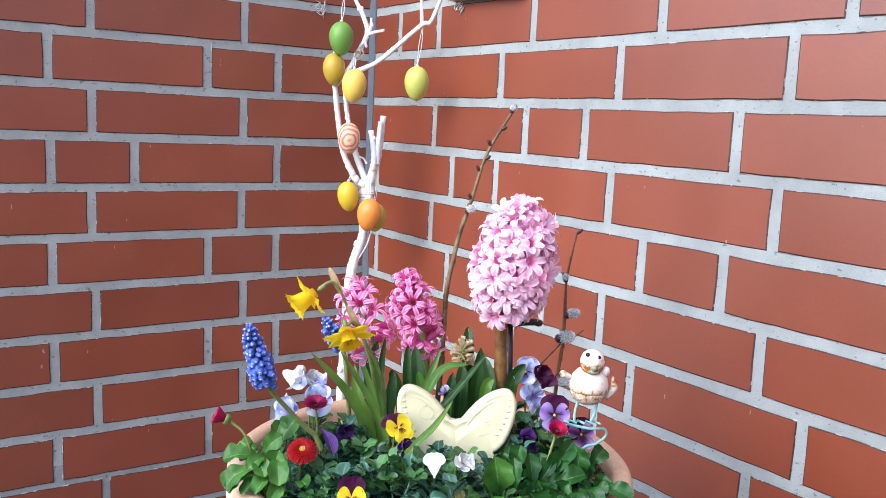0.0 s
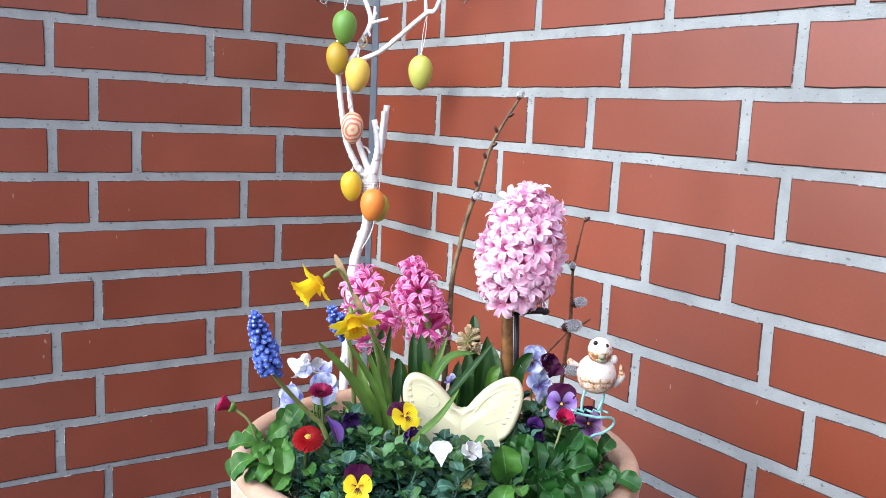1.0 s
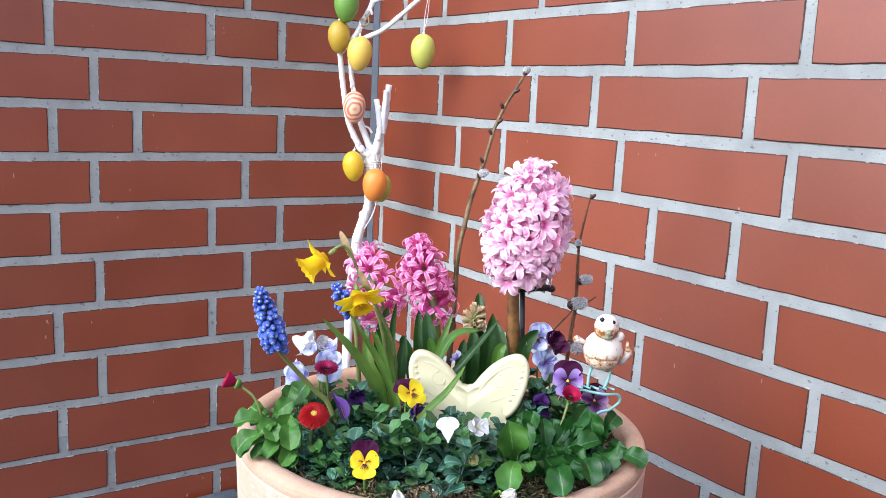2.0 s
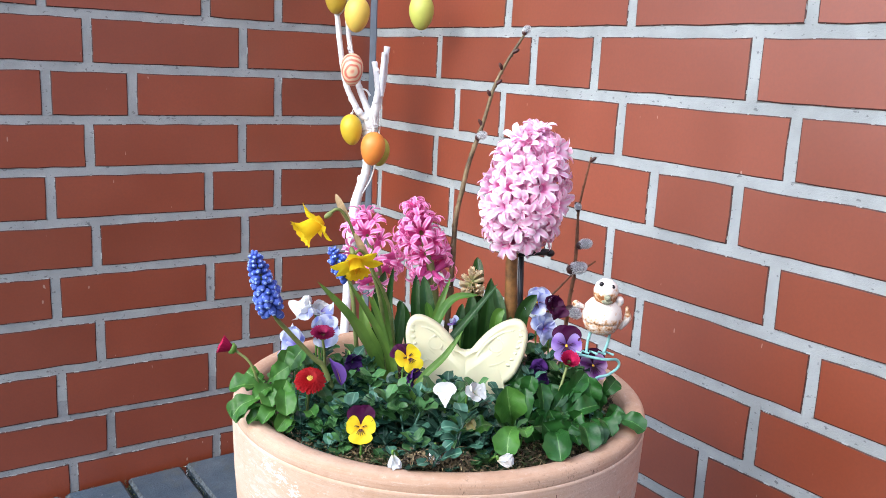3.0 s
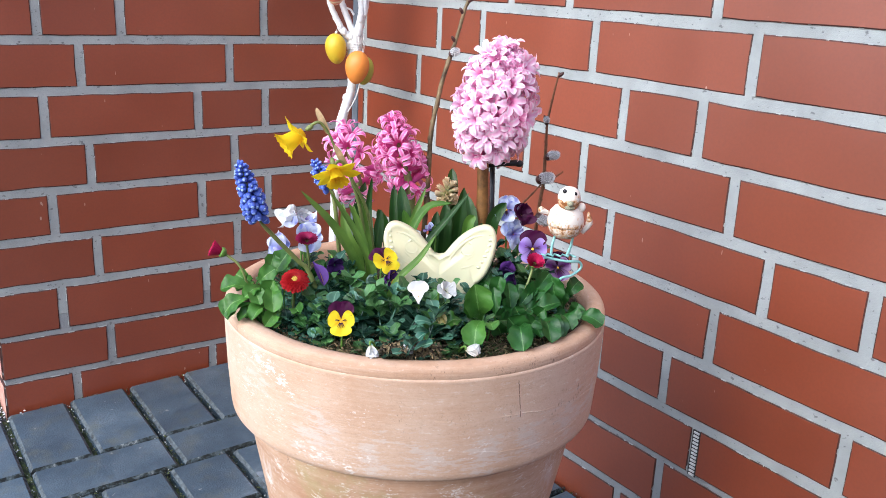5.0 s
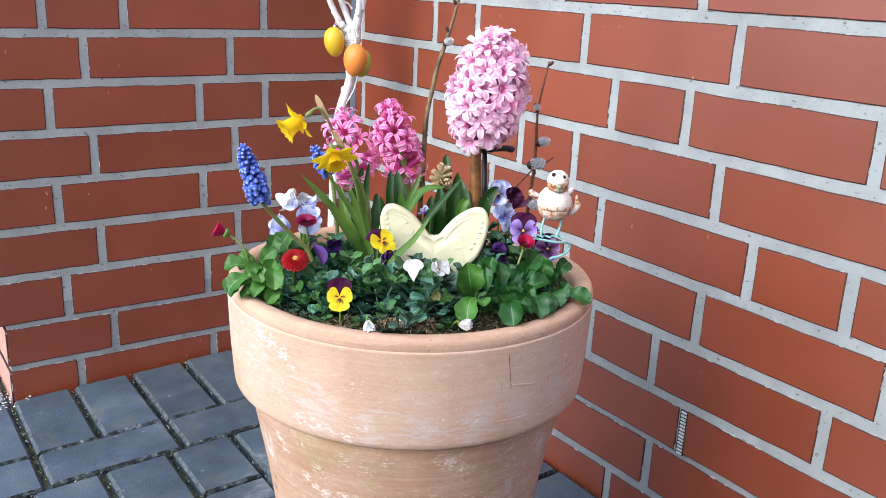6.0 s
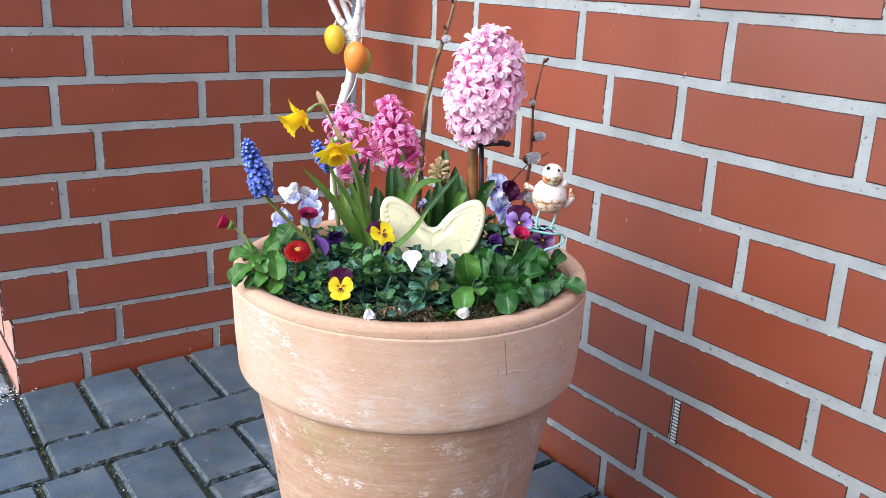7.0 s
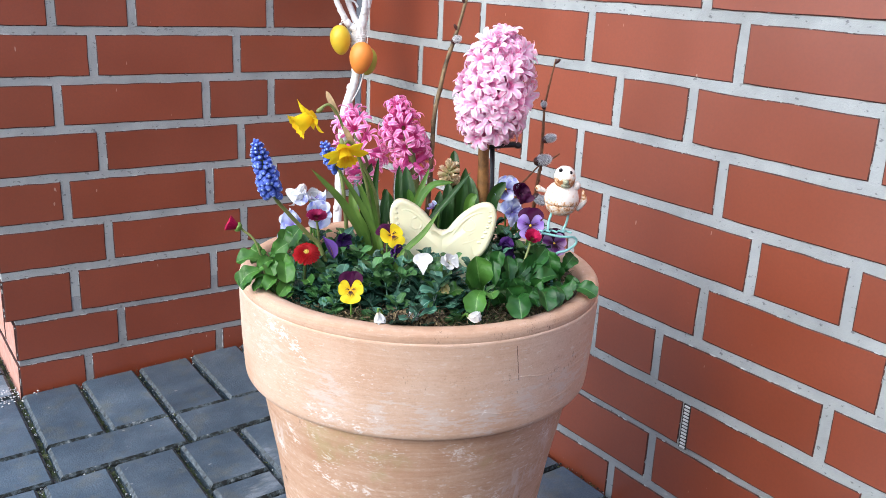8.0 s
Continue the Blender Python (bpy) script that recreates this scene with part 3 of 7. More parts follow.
def blade(bm, line, face, width, shape, fold=0.25, cols=3, scallop=0.0, wavy=0.0, veins=False, rng=random, spin=0.0, start=0.0):
    """A leaf along a line of points; face is its upper side, start the share of the line taken by its bare stalk."""
    tone = bm.verts.layers.float.get("tone") or bm.verts.layers.float.new("tone")
    n, ph, rows = len(line) - 1, rng.uniform(0, 6), []
    for i, p in enumerate(line):
        d = (line[min(i + 1, n)] - line[max(i - 1, 0)]).normalized()
        s0 = i / n
        t = max(0.0, (s0 - start) / (1 - start))
        side = d.cross(face).normalized()
        if spin:
            side = Matrix.Rotation(spin * s0, 3, d) @ side
        nor = side.cross(d).normalized()
        w = (shape(t) if s0 >= start else 0.09) * width / 2
        row = []
        for c in range(-cols, cols + 1):
            s = math.copysign(abs(c / cols) ** 1.45, c)
            e = abs(s) ** 3
            cut = 1 + scallop * e * math.sin(27 * t + ph + (1.3 if s > 0 else 0))
            q = p + side * (s * w * cut) + nor * w * (fold * abs(s) ** 1.4 + wavy * abs(s) * math.sin(15 * t + ph + 2.4 * s))
            v = bm.verts.new(q)
            rib = veins and c and abs(c) < cols and (i - abs(c)) % 4 == 0 and t > 0.1
            v[tone] = 0.87 if rib else (1.0 if c == 0 else min(0.7, 1 - abs(s)))
            row.append(v)
        rows.append(row)
    for a, b in zip(rows, rows[1:]):
        for c in range(2 * cols):
            bm.faces.new((a[c], a[c + 1], b[c + 1], b[c]))


ROUND = lambda t: 0.1 + 0.1 * t / 0.15 if t < 0.15 else (0.2 + 0.8 * math.sin((t - 0.15) / 0.51 * math.pi / 2) ** 1.25 if t < 0.66 else math.sqrt(max(0.02, 1 - ((t - 0.66) / 0.34) ** 2.5)))
BOAT = lambda t: min(1.0, 0.62 + 0.8 * t) * (math.sqrt(max(0.004, 1 - ((t - 0.68) / 0.32) ** 2)) if t > 0.68 else 1.0)


def petal(bm, m, length, width, start, end, shape, cup=0.2, seg=5, cols=1, lift=0.0, wave=0.0, rng=random, mat=0, first=None):
    """A petal in the frame m, whose z is the flower's axis and x points outwards: it leaves the axis at the angle start and ends at the angle end (radians)."""
    tone = bm.verts.layers.float.get("tone") or bm.verts.layers.float.new("tone")
    along = bm.verts.layers.float.get("along") or bm.verts.layers.float.new("along")
    x, z = 0.0, lift
    rows = []
    ph = rng.uniform(0, 6)
    for i in range(seg + 1):
        t = 0.45 * i / seg + 0.55 * math.sin(math.pi / 2 * i / seg)
        dt = 0.45 / seg + 0.55 * (math.sin(math.pi / 2 * min(1.0, (i + 1) / seg)) - math.sin(math.pi / 2 * i / seg))
        a = start + (end - start) * t
        w = shape(t) * width / 2
        row = []
        for c in range(-cols, cols + 1):
            s = c / cols
            hgt = cup * w * (s * s) + wave * w * math.sin(5 * s + 6 * t + ph)
            v = bm.verts.new(m @ Vector((x - math.cos(a) * hgt, s * w, z + math.sin(a) * hgt)))
            v[tone], v[along] = 1 - abs(s), t
            row.append(v)
        if i == 0 and first:
            for v in row:
                bm.verts.remove(v)
            row = first
        rows.append(row)
        x += math.sin(a) * length * dt
        z += math.cos(a) * length * dt
    for a, b in zip(rows, rows[1:]):
        for c in range(2 * cols):
            f = bm.faces.new((a[c], a[c + 1], b[c + 1], b[c]))
            f.material_index = mat


def mat_leaf(name, dark, light, vein, rough=0.42, glow=0.22, vary=0.25):
    m, nt, b = nodes_of(name)
    v = world_vec(nt)
    n1, n2 = noise_tex(nt, 45, 3, 0.5, v), noise_tex(nt, 500, 2, 0.5, v)
    c = ramp(nt, n1.outputs[0], [(0.3, dark), (0.7, light)]).outputs[0]
    at = nt.nodes.new("ShaderNodeAttribute")
    at.attribute_name = "tone"
    c = mix(nt, ramp(nt, at.outputs["Fac"], [(0.84, (0,) * 3), (1.0, (0.75,) * 3)]).outputs[0], c, vein)
    c = shade_by_random(nt, c, 1 - vary, 1 + vary, True)
    nt.links.new(c, b.inputs["Base Color"])
    b.inputs["Roughness"].default_value = rough
    b.inputs["Specular IOR Level"].default_value = 0.38
    bump(nt, b, mix(nt, 0.75, n2.outputs[0], noise_tex(nt, 170, 2, 0.5, v).outputs[0]), 0.5, 0.0012)
    tr = nt.nodes.new("ShaderNodeBsdfTranslucent")
    nt.links.new(c, tr.inputs[0])
    ms = nt.nodes.new("ShaderNodeMixShader")
    ms.inputs[0].default_value = glow
    nt.links.new(b.outputs[0], ms.inputs[1])
    nt.links.new(tr.outputs[0], ms.inputs[2])
    nt.links.new(ms.outputs[0], nt.nodes["Material Output"].inputs[0])
    return m


def mat_petal(name, edge, middle, base, tip=None, rough=0.5, glow=0.3, vary=0.1, streak=0.4):
    """Petal colour: edge, a middle stripe, and the colour towards its foot."""
    m, nt, b = nodes_of(name)
    at, al = nt.nodes.new("ShaderNodeAttribute"), nt.nodes.new("ShaderNodeAttribute")
    at.attribute_name, al.attribute_name = "tone", "along"
    n = noise_tex(nt, 180, 3, 0.6, world_vec(nt))
    jit = nt.nodes.new("ShaderNodeMath")
    jit.operation = "MULTIPLY_ADD"
    nt.links.new(n.outputs[0], jit.inputs[0])
    jit.inputs[1].default_value = 0.3
    nt.links.new(at.outputs["Fac"], jit.inputs[2])
    c = mix(nt, ramp(nt, jit.outputs[0], [(0.45, (0,) * 3), (1.15, (1,) * 3)]).outputs[0], edge, middle)
    c = mix(nt, ramp(nt, al.outputs["Fac"], [(0.0, (1,) * 3), (streak, (0,) * 3)]).outputs[0], c, base)
    if tip:
        c = mix(nt, ramp(nt, al.outputs["Fac"], [(0.7, (0,) * 3), (1.0, (1,) * 3)]).outputs[0], c, tip)
    c = shade_by_random(nt, c, 1 - vary, 1 + 0.6 * vary, True)
    nt.links.new(c, b.inputs["Base Color"])
    b.inputs["Roughness"].default_value = rough
    b.inputs["Specular IOR Level"].default_value = 0.16
    tr = nt.nodes.new("ShaderNodeBsdfTranslucent")
    nt.links.new(c, tr.inputs[0])
    ms = nt.nodes.new("ShaderNodeMixShader")
    ms.inputs[0].default_value = glow
    nt.links.new(b.outputs[0], ms.inputs[1])
    nt.links.new(tr.outputs[0], ms.inputs[2])
    nt.links.new(ms.outputs[0], nt.nodes["Material Output"].inputs[0])
    return m


def thing(name, base, label, category, group=""):
    ob = tagged(new(name), label, category, group)
    ob.location = base
    return ob


def grow(name, bm, material, owner, label="", smooth=True):
    """A part whose bmesh is in the place's own metres, under a thing that stands at its base."""
    bm.transform(Matrix.Translation(-owner.location))
    return part(name, bm, material, owner, label, smooth)


VIOLA_LEAF = mat_leaf("viola_leaf", (0.018, 0.07, 0.042), (0.1, 0.215, 0.145), (0.2, 0.34, 0.23), 0.27, 0.12, 0.55)
VIOLA_TIP = mat_leaf("viola_leaf_young", (0.04, 0.12, 0.03), (0.11, 0.24, 0.08), (0.16, 0.3, 0.11), 0.3, 0.18, 0.35)
DAISY_LEAF = mat_leaf("daisy_leaf", (0.01, 0.045, 0.008), (0.028, 0.1, 0.017), (0.1, 0.22, 0.06), 0.36, 0.13, 0.45)
# lit copy of the daisy leaf: the stronger light is in its colour
DAISY_LEAF_LIT = mat_leaf("daisy_leaf_lit", (0.032, 0.105, 0.014), (0.085, 0.21, 0.034), (0.2, 0.35, 0.1), 0.38, 0.18, 0.35)
HYACINTH_LEAF = mat_leaf("hyacinth_leaf", (0.016, 0.055, 0.01), (0.036, 0.1, 0.018), (0.045, 0.115, 0.022), 0.34, 0.16, 0.4)
DAFFODIL_LEAF = mat_leaf("daffodil_leaf", (0.085, 0.18, 0.026), (0.17, 0.3, 0.05), (0.13, 0.25, 0.045), 0.38, 0.2, 0.45)
GREEN_STEM = mat_plain("green_stem", (0.13, 0.25, 0.04), 0.5, 0.2, 120)
PALE_STEM = mat_plain("olive_stem", (0.2, 0.24, 0.07), 0.5, 0.2, 120)
BROWN_STEM = mat_plain("ageing_flower_stem", (0.17, 0.08, 0.021), 0.5, 0.6, 90, bumpy=0.3)
BARK = mat_plain("willow_bark", (0.14, 0.1, 0.048), 0.55, 0.85, 60, bumpy=0.8)
DARK_BARK = mat_plain("dark_willow_bark", (0.16, 0.075, 0.034), 0.5, 0.35, 160, bumpy=0.4)
BUD = mat_plain("willow_bud", (0.06, 0.02, 0.015), 0.4, 0.4, 200)
CATKIN = mat_plain("catkin_fur", (0.86, 0.85, 0.83), 0.95, 0.35, 900, bumpy=1.0)
CATKIN_CORE = mat_plain("catkin_core", (0.4, 0.4, 0.4), 0.95, 0.35, 900, bumpy=1.0)
SOIL = mat_plain("potting_soil", (0.045, 0.03, 0.018), 0.95, 0.55, 260, bumpy=1.0)
MOSS = mat_plain("dry_moss", (0.2, 0.15, 0.075), 0.9, 0.5, 200, island=True)
MOSS_GREEN = mat_plain("green_moss", (0.06, 0.085, 0.025), 0.9, 0.5, 200, island=True)

# ---- soil in the pot ----
bm = bmesh.new()
rings = []
for i in range(15):
    rad = 0.1675 * i / 14
    ring = []
    for k in range(56):
        a = 2 * math.pi * k / 56
        p = Vector((rad * math.cos(a), rad * math.sin(a), 0))
        z = SOIL_Z + 0.012 * noise.noise(p * 28) + 0.006 * noise.noise(p * 90) + 0.01 * (i / 14)
        ring.append(bm.verts.new((p.x, p.y, z)))
    rings.append(ring)
for a, b in zip(rings, rings[1:]):
    for k in range(56):
        bm.faces.new((a[k], b[k], b[(k + 1) % 56], a[(k + 1) % 56]))
low = [bm.verts.new((0.155 * math.cos(2 * math.pi * k / 56), 0.155 * math.sin(2 * math.pi * k / 56), 0.36)) for k in range(56)]
for k in range(56):
    bm.faces.new((rings[-1][k], low[k], low[(k + 1) % 56], rings[-1][(k + 1) % 56]))
bm.faces.new(low)
bmesh.ops.remove_doubles(bm, verts=bm.verts, dist=1e-6)
soil = mesh_object("potting_soil", bm, SOIL)
soil.location = flower_pot.location
soil.scale = flower_pot.scale
tagged(soil, "dark brown potting soil filling the terracotta pot", "soil", kind="stuff")


def strands(name, count, places, length, materials, label, category, seed, heap=0.014, thick=1.0, within=0.163):
    """Fine curled threads of moss lying on the soil."""
    rng = random.Random(seed)
    v, f, mi = [], [], []
    for _ in range(count):
        u, w, spread = places[rng.randrange(len(places))]
        p = spot(u + rng.gauss(0, spread), w + rng.gauss(0, spread * 0.7), 0)
        if (p - POT).xy.length > within:
            continue
        p.z = SOIL_Z + 0.009 + rng.uniform(0, heap)
        d = Vector((rng.gauss(0, 1), rng.gauss(0, 1), rng.uniform(-0.2, 1.0))).normalized()
        L, wd = rng.uniform(0.5, 1) * length, rng.uniform(0.0005, 0.0012) * thick
        sd = d.cross(Vector((rng.gauss(0, 1), rng.gauss(0, 1), rng.gauss(0, 1)))).normalized()
        n0 = len(v)
        for i in range(4):
            q = p + d * L * i / 3
            v += [tuple(q - sd * wd * (1 - i / 4)), tuple(q + sd * wd * (1 - i / 4))]
            d = (d + Vector((rng.gauss(0, 0.35), rng.gauss(0, 0.35), -0.35))).normalized()
        for i in range(3):
            f.append((n0 + 2 * i, n0 + 2 * i + 1, n0 + 2 * i + 3, n0 + 2 * i + 2))
            mi.append(rng.randrange(len(materials)))
    me = bpy.data.meshes.new(name)
    me.from_pydata(v, [], f)
    for mm in materials:
        me.materials.append(mm)
    me.polygons.foreach_set("material_index", mi)
    return tagged(new(name, me), label, category, kind="stuff")


strands("moss", 9000, [(0.0, -0.152, 0.022), (0.0, -0.152, 0.022), (-0.06, -0.14, 0.025), (0.05, -0.145, 0.025), (0.02, -0.15, 0.02), (-0.1, -0.11, 0.025), (0.1, -0.11, 0.03), (-0.09, 0.04, 0.03), (0.0, 0.0, 0.08), (0.13, 0.0, 0.03)],
        0.014, [MOSS, MOSS, MOSS_GREEN], "dry brown and green moss strands lying on the potting soil", "moss", 3)
strands("moss_clump", 1700, [(0.003, -0.153, 0.009), (-0.012, -0.154, 0.007), (0.014, -0.152, 0.006)], 0.012, [MOSS, MOSS, MOSS, SOIL], "loose clump of curled brown moss against the pot rim", "moss", 5, 0.023, 1.25, 0.168)

# ---- hyacinths ----
HY_SHAPE = lambda t: 0.45 + 0.55 * math.sin(min(1.0, t * 1.25) * math.pi / 2) if t < 0.62 else max(0.06, (1 - ((t - 0.62) / 0.38) ** 2) ** 0.6)


def floret_mesh(name, material, seed, size, curl, slim=1.0, spread=0.0):
    bm = bmesh.new()
    rng = random.Random(seed)
    tone, along = bm.verts.layers.float.new("tone"), bm.verts.layers.float.new("along")
    prof = [(0.0014, 0.0), (0.0022, 0.003), (0.0026, 0.007), (0.0034, 0.0105)]
    rim = lathe(bm, [(r * size, z * size) for r, z in prof], 12)[-1]
    for v in bm.verts:
        v[tone], v[along] = 0.9, 0.12
    for k in range(6):
        m = Matrix.Rotation(math.pi / 3 * k + rng.uniform(-0.12, 0.12), 4, "Z") @ Matrix.Translation((0.0028 * size, 0, 0))
        petal(bm, m, (0.0148 if k % 2 else 0.0138) * size * rng.uniform(0.92, 1.08), (0.0062 if k % 2 else 0.0074) * size * slim, 0.25 + spread, curl + rng.uniform(-0.35, 0.35), HY_SHAPE, 0.35, 6, 1, 0.0098 * size, 0.08, rng, 0, [rim[(2 * k - 1) % 12], rim[2 * k], rim[(2 * k + 1) % 12]])
    me = bpy.data.meshes.new(name)
    bm.normal_update()
    bm.to_mesh(me)
    bm.free()
    me.materials.append(material)
    me.polygons.foreach_set("use_smooth", [True] * len(me.polygons))
    return me


def hyacinth(base, foot, top, radius, meshes, rings, per_ring, stem_mat, stem_r, label, seed, thin=0.0, taper=0.0):
    """base: where it leaves the soil; foot and top: the ends of the flower spike."""
    rng = random.Random(seed)
    ob = thing("hyacinth", base, label, "flower", "hyacinths in the pot")
    bm = bmesh.new()
    tube(bm, spline([base, base.lerp(foot, 0.55) + RIGHT * 0.002, foot, top - (top - foot) * 0.06], 16), [stem_r, stem_r, stem_r * 0.8, stem_r * 0.35], 10, 0.05, seed)
    stalk = grow("stalk", bm, stem_mat, ob)
    axis = top - foot
    ax = axis.normalized()
    ref = basis(ax, BACK)
    n = 0
    for i in range(rings):
        t = (i + 0.5) / rings
        r = radius * max(0.35, 1 - abs((t - 0.5) / 0.66) ** 2.6) * (1 - taper * t)
        count = max(3, round(per_ring * (1 if t < 0.8 else 1 - 2.2 * (t - 0.8))))
        for k in range(count):
            if rng.random() < thin:
                continue
            a = 2 * math.pi * (k + 0.5 * (i % 2)) / count + rng.uniform(-0.16, 0.16) + i * 0.23
            tilt = (1.75 - 0.45 * t - 0.95 * max(0, t - 0.55) / 0.45) - taper * t * 0.9 + rng.uniform(-0.3, 0.3)
            out = (ref @ Vector((math.sin(tilt) * math.cos(a), math.sin(tilt) * math.sin(a), math.cos(tilt)))).normalized()
            p = foot + axis * (t + rng.uniform(-0.3, 0.3) / rings) + out * max(0.0, r - 0.0165 + rng.uniform(-0.003, 0.003))
            f = new("floret", meshes[rng.randrange(len(meshes))])
            f.parent = stalk
            if k % 2 == 0 and taper == 0:
                g = new("floret", meshes[rng.randrange(len(meshes))])
                g.parent = stalk
                turned = Matrix.Rotation(math.pi / count, 3, ax) @ out
                g.matrix_basis = Matrix.Translation(foot + axis * (t + 0.5 / rings) + turned * max(0.0, 0.62 * r - 0.0165) - base) @ basis(turned, ax) @ pose(0, 0, 0, 10, -8, rng.uniform(0, 360))
            f.matrix_basis = Matrix.Translation(p - base) @ basis(out, ax) @ pose(0, 0, rng.uniform(-0.003, 0.003), rng.uniform(-20, 20), rng.uniform(-20, 20), rng.uniform(0, 360)) @ Matrix.Diagonal((*([rng.uniform(0.82, 1.12)] * 3), 1))
            n += 1
    return ob


def strap_leaf(ob, width, material, *places, shape=BOAT, fold=0.4, face=(0, -1, 0.25), spin=0.0):
    """A fleshy leaf that runs through the places, from its foot to its tip."""
    bm = bmesh.new()
    pts = [spot(*q) for q in places]
    if pts[0].z > SOIL_Z + 0.02:
        pts.insert(0, (pts[0] - (pts[1] - pts[0]).normalized() * 0.02).lerp(Vector((pts[0].x, pts[0].y, SOIL_Z)), 0.5))
    blade(bm, spline(pts, 20), way(*face), width, shape, fold, 3, rng=random.Random(round(width * 1e6)), spin=spin)
    return grow("leaf", bm, material, ob)


PINK_LIGHT = mat_petal("petal_light_pink", (0.99, 0.81, 0.91), (0.96, 0.56, 0.77), (0.78, 0.17, 0.46), rough=0.5, glow=0.32, streak=0.5)
PINK_DEEP = mat_petal("petal_deep_pink", (0.97, 0.5, 0.76), (0.88, 0.23, 0.54), (0.6, 0.05, 0.27), rough=0.5, glow=0.34, streak=0.35)
CREAM_SPENT = mat_petal("petal_cream", (0.78, 0.66, 0.46), (0.74, 0.62, 0.4), (0.55, 0.55, 0.25), rough=0.6)
light_florets = [floret_mesh("floret", PINK_LIGHT, 10 + i, 1.06 + 0.03 * (i % 3), 1.5 + 0.36 * i, 0.82 + 0.06 * (i % 3)) for i in range(6)]
deep_florets = [floret_mesh("floret", PINK_DEEP, 20 + i, 1.2, 2.3 + 0.55 * i, 0.62) for i in range(4)]
cream_florets = [floret_mesh("floret", CREAM_SPENT, 30 + i, 0.52, 0.15 + 0.15 * i, 0.9, -0.1) for i in range(2)]

big = hyacinth(spot(0.060, 0.018, SOIL_Z), spot(0.0617, 0.018, 0.6053), spot(0.0767, 0.018, 0.6873), 0.0345, light_florets, 13, 12, BROWN_STEM, 0.0066,
               "tall light pink hyacinth in full bloom with a brownish stem", 1)
mid_hy = hyacinth(spot(-0.01, 0.06, SOIL_Z), spot(-0.0123, 0.058, 0.5562), spot(-0.0308, 0.058, 0.6182), 0.0275, deep_florets, 7, 6, PALE_STEM, 0.0055,
                  "bright pink hyacinth with curled petals among strap leaves", 2, 0.05, 0.5)
side_hy = hyacinth(spot(-0.07, 0.07, SOIL_Z), spot(-0.0648, 0.075, 0.5462), spot(-0.0828, 0.075, 0.6012), 0.029, deep_florets, 5, 5, PALE_STEM, 0.005,
                   "loose bright pink hyacinth behind the daffodils", 3, 0.3, 0.3)
cream = hyacinth(spot(0.024, 0.05, SOIL_Z), spot(0.0267, 0.05, 0.5422), spot(0.0267, 0.05, 0.5572), 0.0155, cream_florets, 4, 7, PALE_STEM, 0.005,
                 "short faded cream hyacinth bud among green leaves", 4)
LEAF_LIGHT = mat_leaf("young_strap_leaf", (0.07, 0.17, 0.02), (0.12, 0.26, 0.035), (0.14, 0.28, 0.05), 0.38, 0.25, 0.2)
strap_leaf(mid_hy, 0.0105, HYACINTH_LEAF, (-0.0208, 0.035, 0.4812), (-0.0254, 0.032, 0.5222), (-0.0273, 0.04, 0.5607))
strap_leaf(mid_hy, 0.014, HYACINTH_LEAF, (-0.0108, 0.02, 0.4812), (-0.0138, 0.02, 0.525), (-0.0199, 0.03, 0.5622))
strap_leaf(mid_hy, 0.0085, LEAF_LIGHT, (-0.0108, 0.018, 0.5013), (-0.012, 0.016, 0.5263), (-0.016, 0.016, 0.5408))
strap_leaf(mid_hy, 0.0072, DAFFODIL_LEAF, (-0.0108, 0, 0.4913), (-0.0063, 0.004, 0.5313), (0.0054, 0.028, 0.5623), shape=BLADE)
strap_leaf(mid_hy, 0.0088, LEAF_LIGHT, (-0.0108, -0.002, 0.4913), (-0.0054, -0.002, 0.5264), (0.009, 0.006, 0.5478), (0.0317, 0.008, 0.5523), shape=BLADE, face=(-0.3, -0.8, 0.6))
strap_leaf(mid_hy, 0.012, HYACINTH_LEAF, (-0.0288, 0.05, 0.4812), (-0.0368, 0.05, 0.5162), (-0.0428, 0.045, 0.5332), face=(-0.3, -0.9, 0.3))
strap_leaf(cream, 0.0115, HYACINTH_LEAF, (0.0312, 0.062, 0.5012), (0.0325, 0.064, 0.5518), (0.0314, 0.072, 0.5737))
strap_leaf(cream, 0.0145, HYACINTH_LEAF, (0.0372, 0.018, 0.4613), (0.0402, 0.02, 0.518), (0.0436, 0.03, 0.5632), spin=0.3)
strap_leaf(cream, 0.0135, HYACINTH_LEAF, (0.0232, 0.022, 0.4612), (0.0258, 0.022, 0.5173), (0.0264, 0.03, 0.5462))
strap_leaf(cream, 0.011, HYACINTH_LEAF, (0.0132, 0.016, 0.4613), (0.0147, 0.018, 0.5113), (0.0177, 0.026, 0.5383))
strap_leaf(big, 0.0105, HYACINTH_LEAF, (0.0542, 0.008, 0.4613), (0.0537, 0.01, 0.5293), (0.0474, 0.02, 0.5573))
strap_leaf(big, 0.0135, HYACINTH_LEAF, (0.0687, 0.008, 0.4613), (0.0707, 0.008, 0.5253), (0.0757, 0.01, 0.5423), (0.0857, 0.012, 0.5538), face=(0.25, -0.9, 0.3))
strap_leaf(big, 0.0105, LEAF_LIGHT, (0.0462, -0.008, 0.4813), (0.0478, -0.008, 0.5327), (0.0545, -0.006, 0.5438))
strap_leaf(big, 0.012, HYACINTH_LEAF, (0.0562, -0.004, 0.4613), (0.0612, -0.004, 0.5113), (0.0617, 0, 0.5353))
strap_leaf(side_hy, 0.0115, HYACINTH_LEAF, (-0.0488, 0.02, 0.4612), (-0.0429, 0.02, 0.4997), (-0.0394, 0.03, 0.5367))
